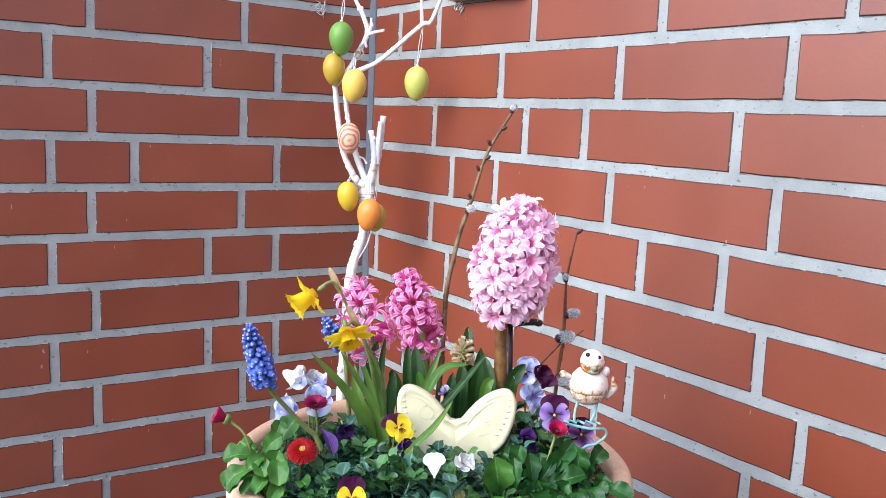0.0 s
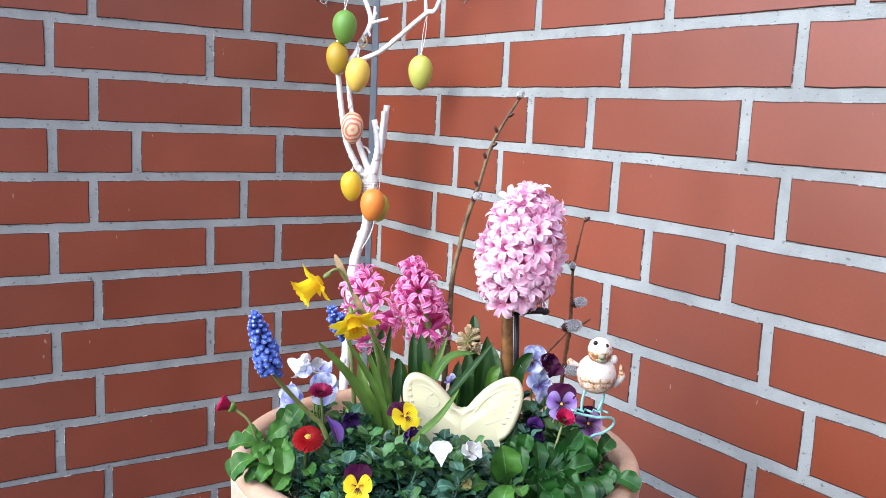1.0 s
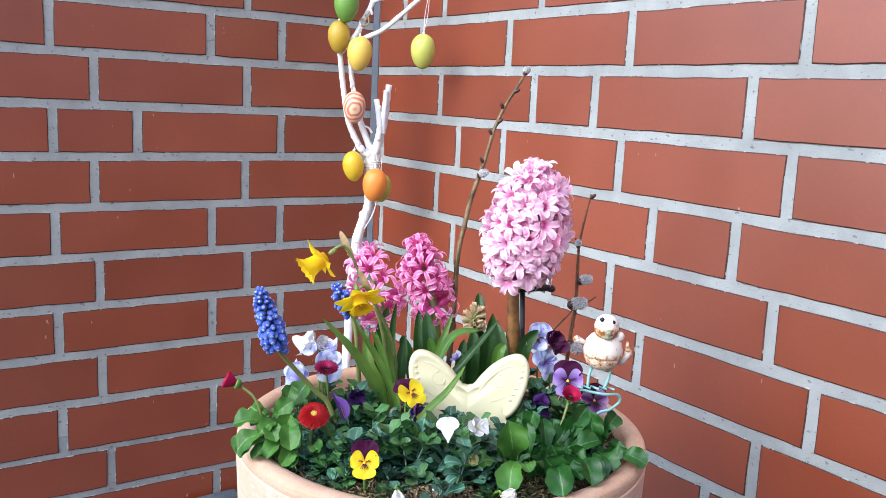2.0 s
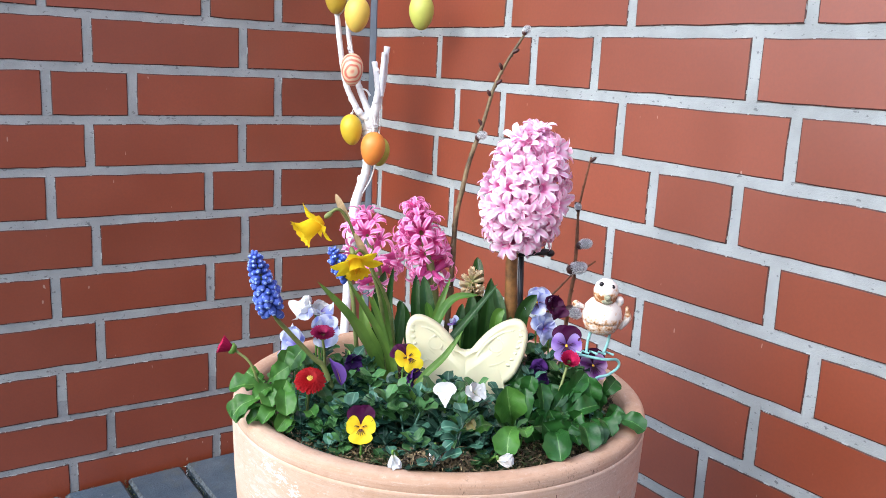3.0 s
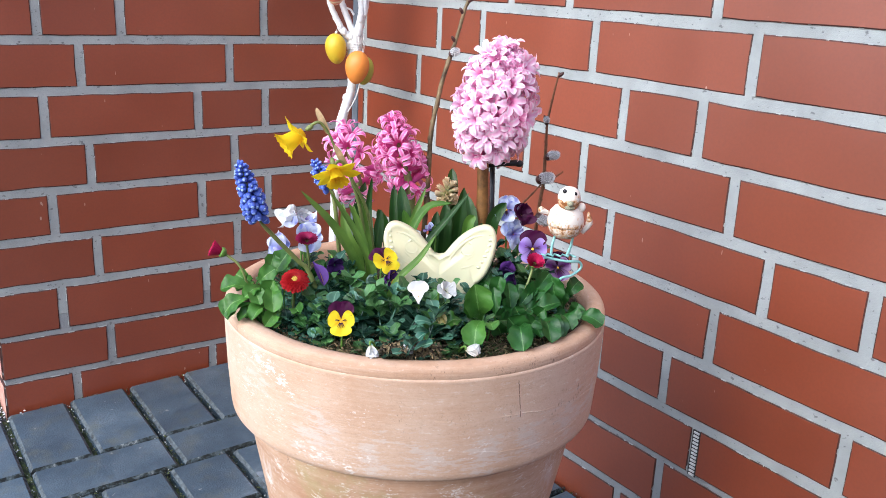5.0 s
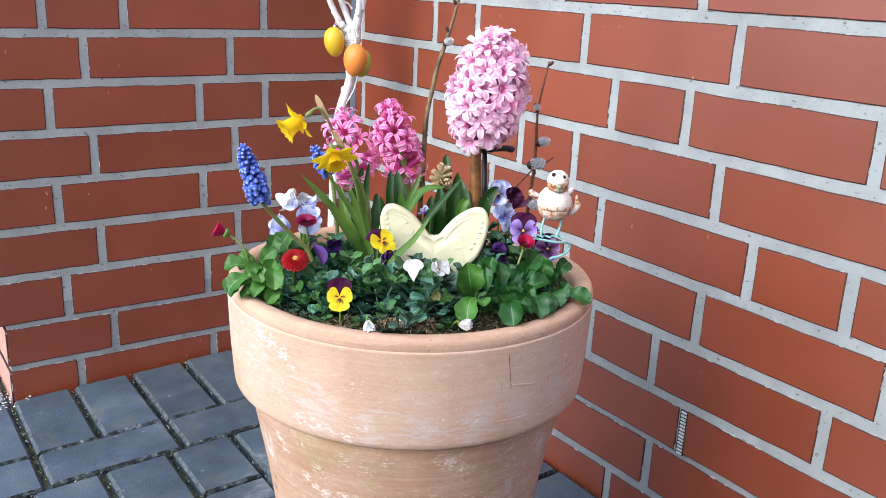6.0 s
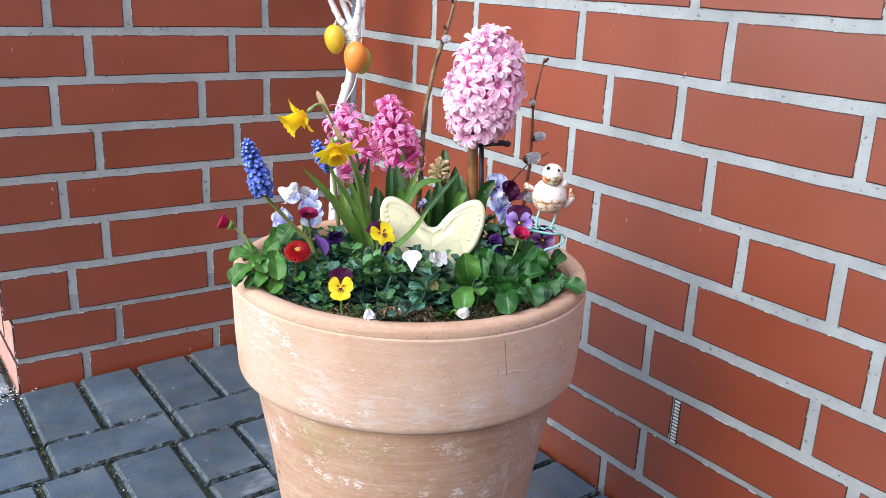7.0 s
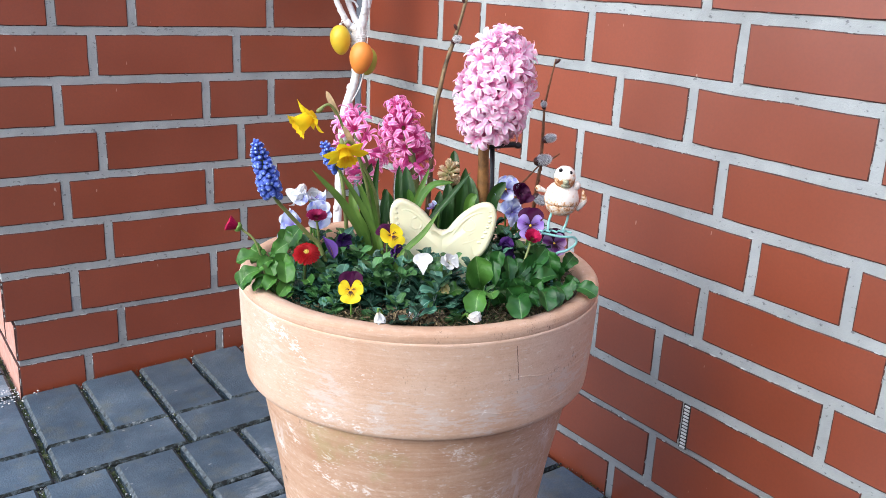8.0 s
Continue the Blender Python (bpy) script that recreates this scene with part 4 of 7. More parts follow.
strap_leaf(side_hy, 0.012, HYACINTH_LEAF, (-0.0608, 0.06, 0.4612), (-0.0648, 0.06, 0.5212), (-0.0588, 0.062, 0.5572))

# black plastic support for the tall hyacinth
BLACK = mat_plain("black_plastic", (0.018, 0.018, 0.02), 0.4, 0.2, 200)
support = thing("plant_support", spot(0.075, 0.035, SOIL_Z), "thin black plastic stake with a clip holding the hyacinth", "plant support")
bm = bmesh.new()
tube(bm, [spot(0.0755, 0.036, SOIL_Z - 0.03), spot(0.0741, 0.035, 0.5212), spot(0.0706, 0.034, 0.5912)], [0.0027, 0.0027], 10)
grow("stake", bm, BLACK, support)
bm = bmesh.new()
tube(bm, spline([spot(0.0652, 0.03, 0.5873), spot(0.0811, 0.03, 0.5893), spot(0.0921, 0.033, 0.5902), spot(0.0996, 0.036, 0.5892)], 10), [0.003, 0.0026, 0.0034, 0.003], 8)
ball(bm, spot(0.0976, 0.035, 0.5892), (0.0048, 0.0048, 0.0036))
grow("clip", bm, BLACK, support)

# ---- daffodils ----
YELLOW = mat_petal("petal_yellow", (1.0, 0.83, 0.012), (1.0, 0.78, 0.01), (0.98, 0.72, 0.012), rough=0.5, glow=0.42)
CORONA = mat_petal("corona_yellow", (1.0, 0.72, 0.008), (1.0, 0.66, 0.006), (0.97, 0.6, 0.01), rough=0.5, glow=0.42)
TEPAL = lambda t: 0.5 + 0.5 * math.sin(min(1, t * 1.6) * math.pi / 2) if t < 0.55 else max(0.03, 1 - ((t - 0.55) / 0.45) ** 1.4)


def daffodil(base, stem, head, axis, size, seed, label, swept=1.75, reach=1.0, trumpet=1.0, flare=1.0):
    rng = random.Random(seed)
    ob = thing("daffodil", base, label, "flower", "daffodils in the pot")
    bm = bmesh.new()
    tube(bm, spline(stem, 26), [0.0019, 0.0017, 0.0015, 0.0013, 0.0016], 8)
    ball(bm, head - axis * 0.009 * size, (0.0025, 0.0025, 0.0045), basis(axis))
    grow("stem", bm, PALE_STEM, ob)
    ref = Matrix.Translation(head) @ basis(axis, UP)
    for k in range(6):
        bm = bmesh.new()
        m = ref @ Matrix.Rotation(math.pi / 3 * k + rng.uniform(-0.1, 0.1), 4, "Z") @ Matrix.Translation((0.003 * size, 0, 0))
        petal(bm, m, 0.0195 * reach * size * rng.uniform(0.9, 1.1), 0.0128 * size, 1.2, swept + rng.uniform(-0.25, 0.35), TEPAL, 0.3, 7, 2, 0, 0.14, rng)
        grow("tepal", bm, YELLOW, ob)
    bm = bmesh.new()
    tone, along = bm.verts.layers.float.new("tone"), bm.verts.layers.float.new("along")
    rows = []
    for i, (r, z) in enumerate([(0.0036, -0.002), (0.0052, 0.004), (0.006, 0.010), (0.0068, 0.0145), (0.0088, 0.0178), (0.0105, 0.0188)]):
        row = []
        for k in range(36):
            a = 2 * math.pi * k / 36
            rr = (r * flare + (0.0008 * math.sin(11 * a + seed) if i >= 4 else 0)) * size
            v = bm.verts.new(ref @ Vector((rr * math.cos(a), rr * math.sin(a), (z * trumpet + (0.0008 * math.cos(13 * a) if i == 5 else 0)) * size)))
            v[tone], v[along] = 0.3, 0.3 + i / 8
            row.append(v)
        rows.append(row)
    for a, b in zip(rows, rows[1:]):
        for k in range(36):
            bm.faces.new((a[k], a[(k + 1) % 36], b[(k + 1) % 36], b[k]))
    bm.faces.new(list(reversed(rows[0])))
    grow("corona", bm, CORONA, ob)
    for k in range(3):
        bm = bmesh.new()
        a = 2 * math.pi * k / 3
        tube(bm, [ref @ Vector((0.001 * math.cos(a), 0.001 * math.sin(a), 0)), ref @ Vector((0.002 * math.cos(a), 0.002 * math.sin(a), 0.013 * size))], [0.0006, 0.0009], 6)
        grow("stamen", bm, CORONA, ob)
    bm = bmesh.new()
    neck = stem[-3]
    leaf(bm, neck, (Vector(stem[-2]) - Vector(neck)).normalized() + UP * 0.5, way(0, -1, 0.2), 0.026, 0.006, BLADE, 0.6, 0.4, 6, 1)
    grow("spathe", bm, mat_dry, ob, "papery brown spathe")
    return ob


mat_dry = mat_plain("papery_spathe", (0.42, 0.3, 0.16), 0.8, 0.3, 150)
daf_a = daffodil(spot(-0.047, 0.0, SOIL_Z), [spot(-0.047, 0.012, SOIL_Z), spot(-0.056, -0.002, 0.535), spot(-0.0711, -0.015, 0.5916), spot(-0.0788, -0.02, 0.6035), spot(-0.0863, -0.025, 0.6222), spot(-0.0945, -0.03, 0.6325), spot(-0.1045, -0.034, 0.627)],
                 spot(-0.1095, -0.037, 0.6225), way(-0.70, -0.36, -0.5), 1.02, 5, "yellow daffodil with its trumpet turned aside on a bent stem", 1.6, 0.95, 1.05, 1.25)
daf_b = daffodil(spot(-0.04, -0.005, SOIL_Z), [spot(-0.04, 0.012, SOIL_Z), spot(-0.0488, 0.004, 0.5313), spot(-0.0642, -0.015, 0.5756), spot(-0.0688, -0.025, 0.5905), spot(-0.075, -0.032, 0.5975), spot(-0.0788, -0.036, 0.5955)],
                 spot(-0.0785, -0.041, 0.591), way(0.3, -0.64, -0.7), 1.02, 6, "yellow daffodil with its trumpet nodding towards the front", 1.4, 1.05, 0.75, 1.0)
strap_leaf(daf_a, 0.009, DAFFODIL_LEAF, (-0.0488, -0.02, 0.4713), (-0.0754, -0.028, 0.5268), (-0.1107, -0.036, 0.5694), shape=BLADE, face=(0.4, -0.8, 0.5))
strap_leaf(daf_a, 0.007, DAFFODIL_LEAF, (-0.046, -0.02, 0.4907), (-0.0598, -0.02, 0.5249), (-0.0863, -0.02, 0.5673), shape=BLADE, face=(0.4, -0.8, 0.4))
strap_leaf(daf_a, 0.0095, DAFFODIL_LEAF, (-0.0586, 0, 0.4944), (-0.0712, 0.002, 0.5191), (-0.0762, 0.01, 0.5473), shape=BLADE)
strap_leaf(daf_a, 0.0062, DAFFODIL_LEAF, (-0.0476, -0.015, 0.4929), (-0.0584, -0.01, 0.5322), (-0.0683, -0.01, 0.5523), shape=BLADE)
strap_leaf(daf_b, 0.0062, DAFFODIL_LEAF, (-0.0462, 0, 0.4898), (-0.0518, 0, 0.525), (-0.0599, 0, 0.5663), shape=BLADE)
strap_leaf(daf_b, 0.0068, HYACINTH_LEAF, (-0.046, 0.01, 0.5024), (-0.0512, 0.02, 0.5378), (-0.0483, 0.02, 0.5728), shape=BLADE)
strap_leaf(daf_b, 0.0058, DAFFODIL_LEAF, (-0.0424, -0.02, 0.4909), (-0.052, -0.01, 0.5126), (-0.0656, 0, 0.5503), shape=BLADE)
strap_leaf(daf_b, 0.0085, DAFFODIL_LEAF, (-0.0508, -0.018, 0.4713), (-0.0658, -0.02, 0.5063), (-0.0838, -0.022, 0.5313), shape=BLADE, face=(0.3, -0.8, 0.5))
strap_leaf(daf_b, 0.0066, DAFFODIL_LEAF, (-0.026, -0.078, 0.4713), (-0.0158, -0.075, 0.4981), (0.0032, -0.066, 0.5171), (0.0176, -0.06, 0.5387), shape=BLADE, face=(-0.4, -0.8, 0.4))
strap_leaf(daf_b, 0.0074, HYACINTH_LEAF, (-0.0035, -0.012, 0.4989), (0.0102, -0.006, 0.5158), (0.0293, 0, 0.5395), (0.0489, 0.006, 0.5645), shape=BLADE, face=(-0.4, -0.8, 0.4))

# ---- grape hyacinths ----
BLUE = mat_petal("bell_blue", (0.22, 0.37, 0.84), (0.26, 0.44, 0.88), (0.11, 0.17, 0.62), rough=0.42, glow=0.1, vary=0.3, streak=0.1)
BELL_RIM = mat_plain("bell_rim_pale", (0.32, 0.45, 0.84), 0.5, 0.1, 100)


def bell_mesh():
    bm = bmesh.new()
    lathe(bm, [(0.0003, 0.0), (0.0017, 0.0006), (0.0025, 0.002), (0.003, 0.004), (0.0026, 0.006), (0.0015, 0.0071)], 9)
    n = len(bm.faces)
    lathe(bm, [(0.0014, 0.0069), (0.0015, 0.0074), (0.0011, 0.0077), (0.0001, 0.0074)], 9)
    bm.faces.ensure_lookup_table()
    for f in bm.faces[n:]:
        f.material_index = 1
    me = bpy.data.meshes.new("bell")
    bm.to_mesh(me)
    bm.free()
    me.materials.append(BLUE)
    me.materials.append(BELL_RIM)
    me.polygons.foreach_set("use_smooth", [True] * len(me.polygons))
    return me


def grape_hyacinth(base, stem, top, size, rows, label, seed):
    rng = random.Random(seed)
    ob = thing("grape_hyacinth", base, label, "flower", "grape hyacinths in the pot")
    foot = Vector(stem[-1])
    bm = bmesh.new()
    tube(bm, spline([*stem, top], 22), [0.0024, 0.0023, 0.002, 0.001], 8)
    stalk = grow("stalk", bm, PALE_STEM, ob)
    axis = top - foot
    ref = basis(axis, BACK)
    me = bell_mesh()
    for i in range(rows):
        t = i / (rows - 1)
        count = 2 if i == 0 else 5 if i == 1 else max(5, round(13 * (1 - 0.55 * t)))
        for k in range(count):
            a = 2 * math.pi * (k + 0.5 * (i % 2)) / count + rng.uniform(-0.3, 0.3)
            tilt = 2.45 - 1.55 * t + rng.uniform(-0.25, 0.25)
            out = ref @ Vector((math.sin(tilt) * math.cos(a), math.sin(tilt) * math.sin(a), math.cos(tilt)))
            s = size * (1.26 - 0.62 * t) * rng.uniform(0.88, 1.12)
            rad = (0.0064 - 0.0048 * t if t > 0.16 else 0.0035) * size * rng.uniform(0.85, 1.2)
            f = new("bell", me)
            f.parent = stalk
            f.matrix_basis = Matrix.Translation(foot + axis * (t + rng.uniform(-0.025, 0.025)) + Vector((out.x, out.y, out.z * 0.4)) * rad - base) @ basis(out, UP) @ Matrix.Diagonal((s, s, s, 1))
    return ob


grape_hyacinth(spot(-0.078, -0.058, SOIL_Z), [spot(-0.078, -0.058, SOIL_Z), spot(-0.0984, -0.06, 0.4956), spot(-0.1083, -0.064, 0.5088), spot(-0.1278, -0.078, 0.5359), spot(-0.1395, -0.09, 0.5575)], spot(-0.15, -0.104, 0.604), 0.96, 13,
               "blue grape hyacinth leaning out on a long olive stem", 3)
grape_hyacinth(spot(-0.08, 0.05, SOIL_Z), [spot(-0.08, 0.05, SOIL_Z), spot(-0.0891, 0.05, 0.5368), spot(-0.0978, 0.05, 0.5557)], spot(-0.1083, 0.05, 0.5782), 0.85, 8,
               "small dark blue grape hyacinth behind the daffodil leaves", 4)

# ---- daisies ----
RED_PETAL = mat_petal("daisy_red", (0.3, 0.004, 0.006), (0.36, 0.005, 0.008), (0.16, 0.002, 0.004), rough=0.55, glow=0.15)
ROSE_PETAL = mat_petal("daisy_rose", (0.55, 0.02, 0.10), (0.45, 0.012, 0.08), (0.3, 0.008, 0.05), rough=0.55, glow=0.2)
PLUM_PETAL = mat_petal("daisy_plum", (0.34, 0.02, 0.09), (0.24, 0.01, 0.07), (0.2, 0.01, 0.06), rough=0.55, glow=0.2)
DISC = mat_plain("daisy_centre", (0.62, 0.45, 0.07), 0.8, 0.35, 500, bumpy=1.0)
RAY = lambda t: 0.6 + 0.4 * math.sin(min(1, 1.4 * t) * 1.57) if t < 0.75 else max(0.2, (1 - ((t - 0.75) / 0.25) ** 2) ** 0.5)


def daisy_flower(ob, foot, stem_mid, head, axis, radius, material, openness, seed, disc=True):
    """Stem, petals and disc of one flower; openness 1 is a flat flower, 0 a closed bud."""
    rng = random.Random(seed)
    bm = bmesh.new()
    tube(bm, spline([foot, stem_mid, head - axis * 0.003], 14), [0.0013, 0.0012, 0.0012], 7)
    grow("stem", bm, PALE_STEM, ob)
    ref = Matrix.Translation(head) @ basis(axis, UP)
    bm = bmesh.new()
    for ring in range(5):
        count = 40 - 4 * ring
        for k in range(count):
            a = 2 * math.pi * (k + 0.5 * ring) / count + rng.uniform(-0.06, 0.06)
            m = ref @ Matrix.Rotation(a, 4, "Z") @ Matrix.Translation((radius * 0.16, 0, 0))
            st = 0.2 + openness * (1.2 - 0.12 * ring)
            petal(bm, m, radius * (0.88 - 0.12 * ring) * rng.uniform(0.94, 1.03), radius * 0.23, st, st + openness * 0.5 - 0.35 * (1 - openness) + rng.uniform(-0.1, 0.1), RAY, 0.4, 4, 1, 0.0008 * ring, 0, rng)
    grow("petals", bm, material, ob)
    bm = bmesh.new()
    lathe(bm, [(0.0006, -0.004), (radius * 0.26, -0.003), (radius * 0.38, 0.0), (radius * 0.34, 0.0015), (0.0004, 0.0008)], 12)
    bm.transform(ref)
    grow("calyx", bm, GREEN_STEM, ob)
    if disc:
        bm = bmesh.new()
        ball(bm, (0, 0, 0.0016), (radius * 0.36, radius * 0.36, radius * 0.2), None, 14, 8)
        for k in range(46):
            r, a = radius * 0.34 * math.sqrt((k + 0.5) / 46), 2.4 * k
            ball(bm, (r * math.cos(a), r * math.sin(a), 0.0016 + radius * 0.2 * math.sqrt(max(0.0, 1 - (r / (radius * 0.36)) ** 2))), (radius * 0.04,) * 3, None, 5, 4)
        bm.transform(ref)
        grow("disc", bm, DISC, ob, "yellow daisy centre")


def daisy_plant(base, seed, label, material, leaves):
    """A rosette; each leaf runs from its stalk's end to its tip: (place, place, width, arch)."""
    rng = random.Random(seed)
    ob = thing("daisy_plant", base, label, "flower", "daisies in the pot")
    young = []
    for foot, tip, width, arch in leaves:
        shift, k = Vector((rng.uniform(-0.009, 0.009), rng.uniform(-0.009, 0.009), rng.uniform(-0.007, 0.001))), rng.uniform(0.6, 0.8)
        shift += (POT - spot(*tip)).xy.normalized().to_3d() * 0.007
        young.append((spot(*foot) + shift, spot(*foot).lerp(spot(*tip), k + 0.1) + shift, width * k, arch))
    for foot, tip, width, arch in [(spot(*a), spot(*b), c, d) for a, b, c, d in leaves] + young:
        L = (tip - foot).length
        rise = max(-1.0, min(1.0, (tip.z - foot.z) / L))
        face = (UP * (1.0 - 0.45 * rise) - BACK * (0.45 + 0.55 * max(0.0, rise)) + RIGHT * rng.uniform(-0.25, 0.25)).normalized()
        side = (tip - foot).cross(face).normalized()
        out = side.cross(tip - foot).normalized()
        root = base.lerp(foot, 0.25)
        root.z = SOIL_Z
        line = spline([root, foot - (tip - foot) * 0.12 - out * 0.004, foot.lerp(tip, 0.5) + out * arch * L, tip], 34)
        bm = bmesh.new()
        blade(bm, line, face, width * 0.9, ROUND, rng.uniform(0.3, 0.75), 5, 0.055, 0.15, True, rng, rng.uniform(-0.35, 0.35), 0.4)
        grow("leaf", bm, material, ob)
    return ob


red_daisy = daisy_plant(spot(-0.118, -0.066, SOIL_Z + 0.005), 11, "red daisy with open yellow centre and bright green leaves", DAISY_LEAF_LIT, [
    ((-0.1329, -0.088, 0.4753), (-0.1264, -0.09, 0.4984), 0.019, 0.1), ((-0.1293, -0.08, 0.4863), (-0.1229, -0.11, 0.4754), 0.019, 0.25), ((-0.1208, -0.07, 0.4793), (-0.1094, -0.07, 0.4958), 0.016, 0.15),
    ((-0.1368, -0.05, 0.4833), (-0.1209, -0.04, 0.5103), 0.022, 0.1), ((-0.1379, -0.06, 0.4873), (-0.1334, -0.05, 0.5098), 0.016, 0.1), ((-0.12, -0.09, 0.468), (-0.13, -0.115, 0.464), 0.015, 0.2), ((-0.11, -0.09, 0.47), (-0.1, -0.108, 0.474), 0.014, 0.2)])
daisy_flower(red_daisy, spot(-0.116, -0.068, SOIL_Z), spot(-0.1109, -0.076, 0.4733), spot(-0.1074, -0.09, 0.4986), way(0.05, -0.6, 0.8), 0.0128, RED_PETAL, 1.0, 1)
rose_daisy = daisy_plant(spot(-0.142, -0.062, SOIL_Z + 0.01), 12, "rose pink daisy bud above leaves hanging over the pot rim", DAISY_LEAF_LIT, [
    ((-0.1479, -0.075, 0.4828), (-0.1754, -0.085, 0.4858), 0.0225, 0.2), ((-0.1449, -0.088, 0.4793), (-0.1704, -0.1, 0.4673), 0.0215, 0.25), ((-0.1473, -0.08, 0.4833), (-0.1359, -0.103, 0.4794), 0.016, 0.25),
    ((-0.1489, -0.06, 0.4803), (-0.1304, -0.06, 0.4993), 0.0185, 0.15), ((-0.1383, -0.08, 0.4863), (-0.1514, -0.097, 0.4834), 0.014, 0.25), ((-0.1549, -0.06, 0.4823), (-0.1669, -0.06, 0.4923), 0.0165, 0.2), ((-0.135, -0.085, 0.468), (-0.155, -0.105, 0.464), 0.016, 0.2), ((-0.13, -0.09, 0.47), (-0.142, -0.112, 0.468), 0.016, 0.25)])
daisy_flower(rose_daisy, spot(-0.145, -0.07, SOIL_Z), spot(-0.1569, -0.074, 0.4984), spot(-0.1754, -0.075, 0.5179), way(-0.86, -0.2, 0.42), 0.0135, ROSE_PETAL, 0.28, 2, False)
plum_daisy = daisy_plant(spot(-0.1, -0.005, SOIL_Z + 0.004), 13, "plum red daisy seen from its side above dark leaves", DAISY_LEAF, [
    ((-0.0988, -0.018, 0.4713), (-0.0918, -0.03, 0.4933), 0.015, 0.1), ((-0.1068, -0.012, 0.4693), (-0.1208, -0.018, 0.4893), 0.017, 0.15), ((-0.0928, 0, 0.4713), (-0.0808, -0.004, 0.4953), 0.014, 0.1)])
daisy_flower(plum_daisy, spot(-0.104, -0.014, SOIL_Z), spot(-0.1058, -0.016, 0.4913), spot(-0.1073, -0.02, 0.5148), way(0.05, -0.3, 0.93), 0.0118, PLUM_PETAL, 0.72, 3, False)
bud_daisy = daisy_plant(spot(0.092, -0.075, SOIL_Z + 0.008), 14, "half-open rose red daisy on a stem among large green leaves", DAISY_LEAF, [
    ((0.0892, -0.085, 0.4653), (0.0853, -0.07, 0.4984), 0.0165, 0.05), ((0.0978, -0.075, 0.4673), (0.1252, -0.05, 0.5028), 0.0175, 0.08), ((0.1043, -0.08, 0.4703), (0.1337, -0.074, 0.4829), 0.02, 0.15),
    ((0.0932, -0.098, 0.4734), (0.1027, -0.092, 0.4824), 0.016, 0.2), ((0.0758, -0.05, 0.4743), (0.0794, -0.05, 0.4973), 0.0175, 0.1), ((0.0612, -0.032, 0.4753), (0.0742, -0.02, 0.4963), 0.024, 0.12), ((0.0992, -0.05, 0.4663), (0.0972, -0.046, 0.4893), 0.018, 0.1)])
daisy_flower(bud_daisy, spot(0.094, -0.07, SOIL_Z), spot(0.1012, -0.06, 0.4793), spot(0.1107, -0.047, 0.5098), way(0.1, -0.6, 0.75), 0.0114, ROSE_PETAL, 0.45, 4, False)
daisy_plant(spot(0.128, -0.066, SOIL_Z + 0.01), 15, "leafy daisy plant hanging over the pot rim", DAISY_LEAF, [
    ((0.1344, -0.06, 0.4693), (0.1262, -0.06, 0.5024), 0.0245, 0.1), ((0.1142, -0.09, 0.4704), (0.1213, -0.127, 0.4644), 0.0205, 0.25), ((0.1247, -0.082, 0.4724), (0.1318, -0.113, 0.4644), 0.0175, 0.25),
    ((0.1345, -0.078, 0.4704), (0.1428, -0.102, 0.4674), 0.016, 0.25), ((0.1468, -0.07, 0.4678), (0.1735, -0.085, 0.4669), 0.0195, 0.18), ((0.1456, -0.03, 0.4703), (0.1592, -0.02, 0.4863), 0.018, 0.15), ((0.1482, -0.058, 0.4653), (0.1542, -0.06, 0.4773), 0.0165, 0.2), ((0.14, -0.07, 0.466), (0.152, -0.083, 0.47), 0.015, 0.2), ((0.12, -0.06, 0.468), (0.112, -0.066, 0.492), 0.016, 0.1)])
daisy_plant(spot(0.062, -0.112, SOIL_Z + 0.006), 16, "young leafy daisy plant beside the white violas", DAISY_LEAF_LIT, [
    ((0.06, -0.107, 0.4724), (0.0524, -0.118, 0.5124), 0.0275, 0.1), ((0.0601, -0.122, 0.4784), (0.0532, -0.15, 0.4669), 0.0235, 0.3), ((0.0447, -0.11, 0.4744), (0.0282, -0.12, 0.4749), 0.018, 0.2), ((0.0672, -0.118, 0.4754), (0.0697, -0.135, 0.4774), 0.013, 0.2)])
daisy_plant(spot(0.096, -0.102, SOIL_Z + 0.006), 18, "small leafy daisy plant at the front of the pot", DAISY_LEAF, [
    ((0.0892, -0.1, 0.4634), (0.0824, -0.121, 0.4844), 0.0245, 0.3), ((0.1015, -0.104, 0.4634), (0.1092, -0.1, 0.4749), 0.0205, 0.2), ((0.0943, -0.112, 0.4714), (0.0958, -0.145, 0.4634), 0.0245, 0.3), ((0.0852, -0.1, 0.4674), (0.0757, -0.118, 0.4794), 0.016, 0.2), ((0.108, -0.098, 0.462), (0.113, -0.12, 0.466), 0.016, 0.25), ((0.1, -0.09, 0.466), (0.09, -0.098, 0.486), 0.015, 0.15), ((0.11, -0.085, 0.468), (0.118, -0.095, 0.484), 0.016, 0.2)])

# ---- violas ----
YEL = mat_petal("viola_yellow", (0.95, 0.78, 0.02), (0.94, 0.7, 0.01), (0.9, 0.5, 0.008), rough=0.5, glow=0.25, streak=0.45)
PALE_YEL = mat_petal("viola_pale_yellow", (0.82, 0.74, 0.34), (0.8, 0.7, 0.25), (0.7, 0.5, 0.05), rough=0.5, glow=0.25)
WINE = mat_petal("viola_wine", (0.06, 0.006, 0.042), (0.045, 0.004, 0.032), (0.03, 0.003, 0.02), rough=0.5, glow=0.12)
VIOLET = mat_petal("viola_violet", (0.44, 0.32, 0.7), (0.27, 0.14, 0.5), (0.04, 0.006, 0.08), rough=0.5, glow=0.2, streak=0.7)
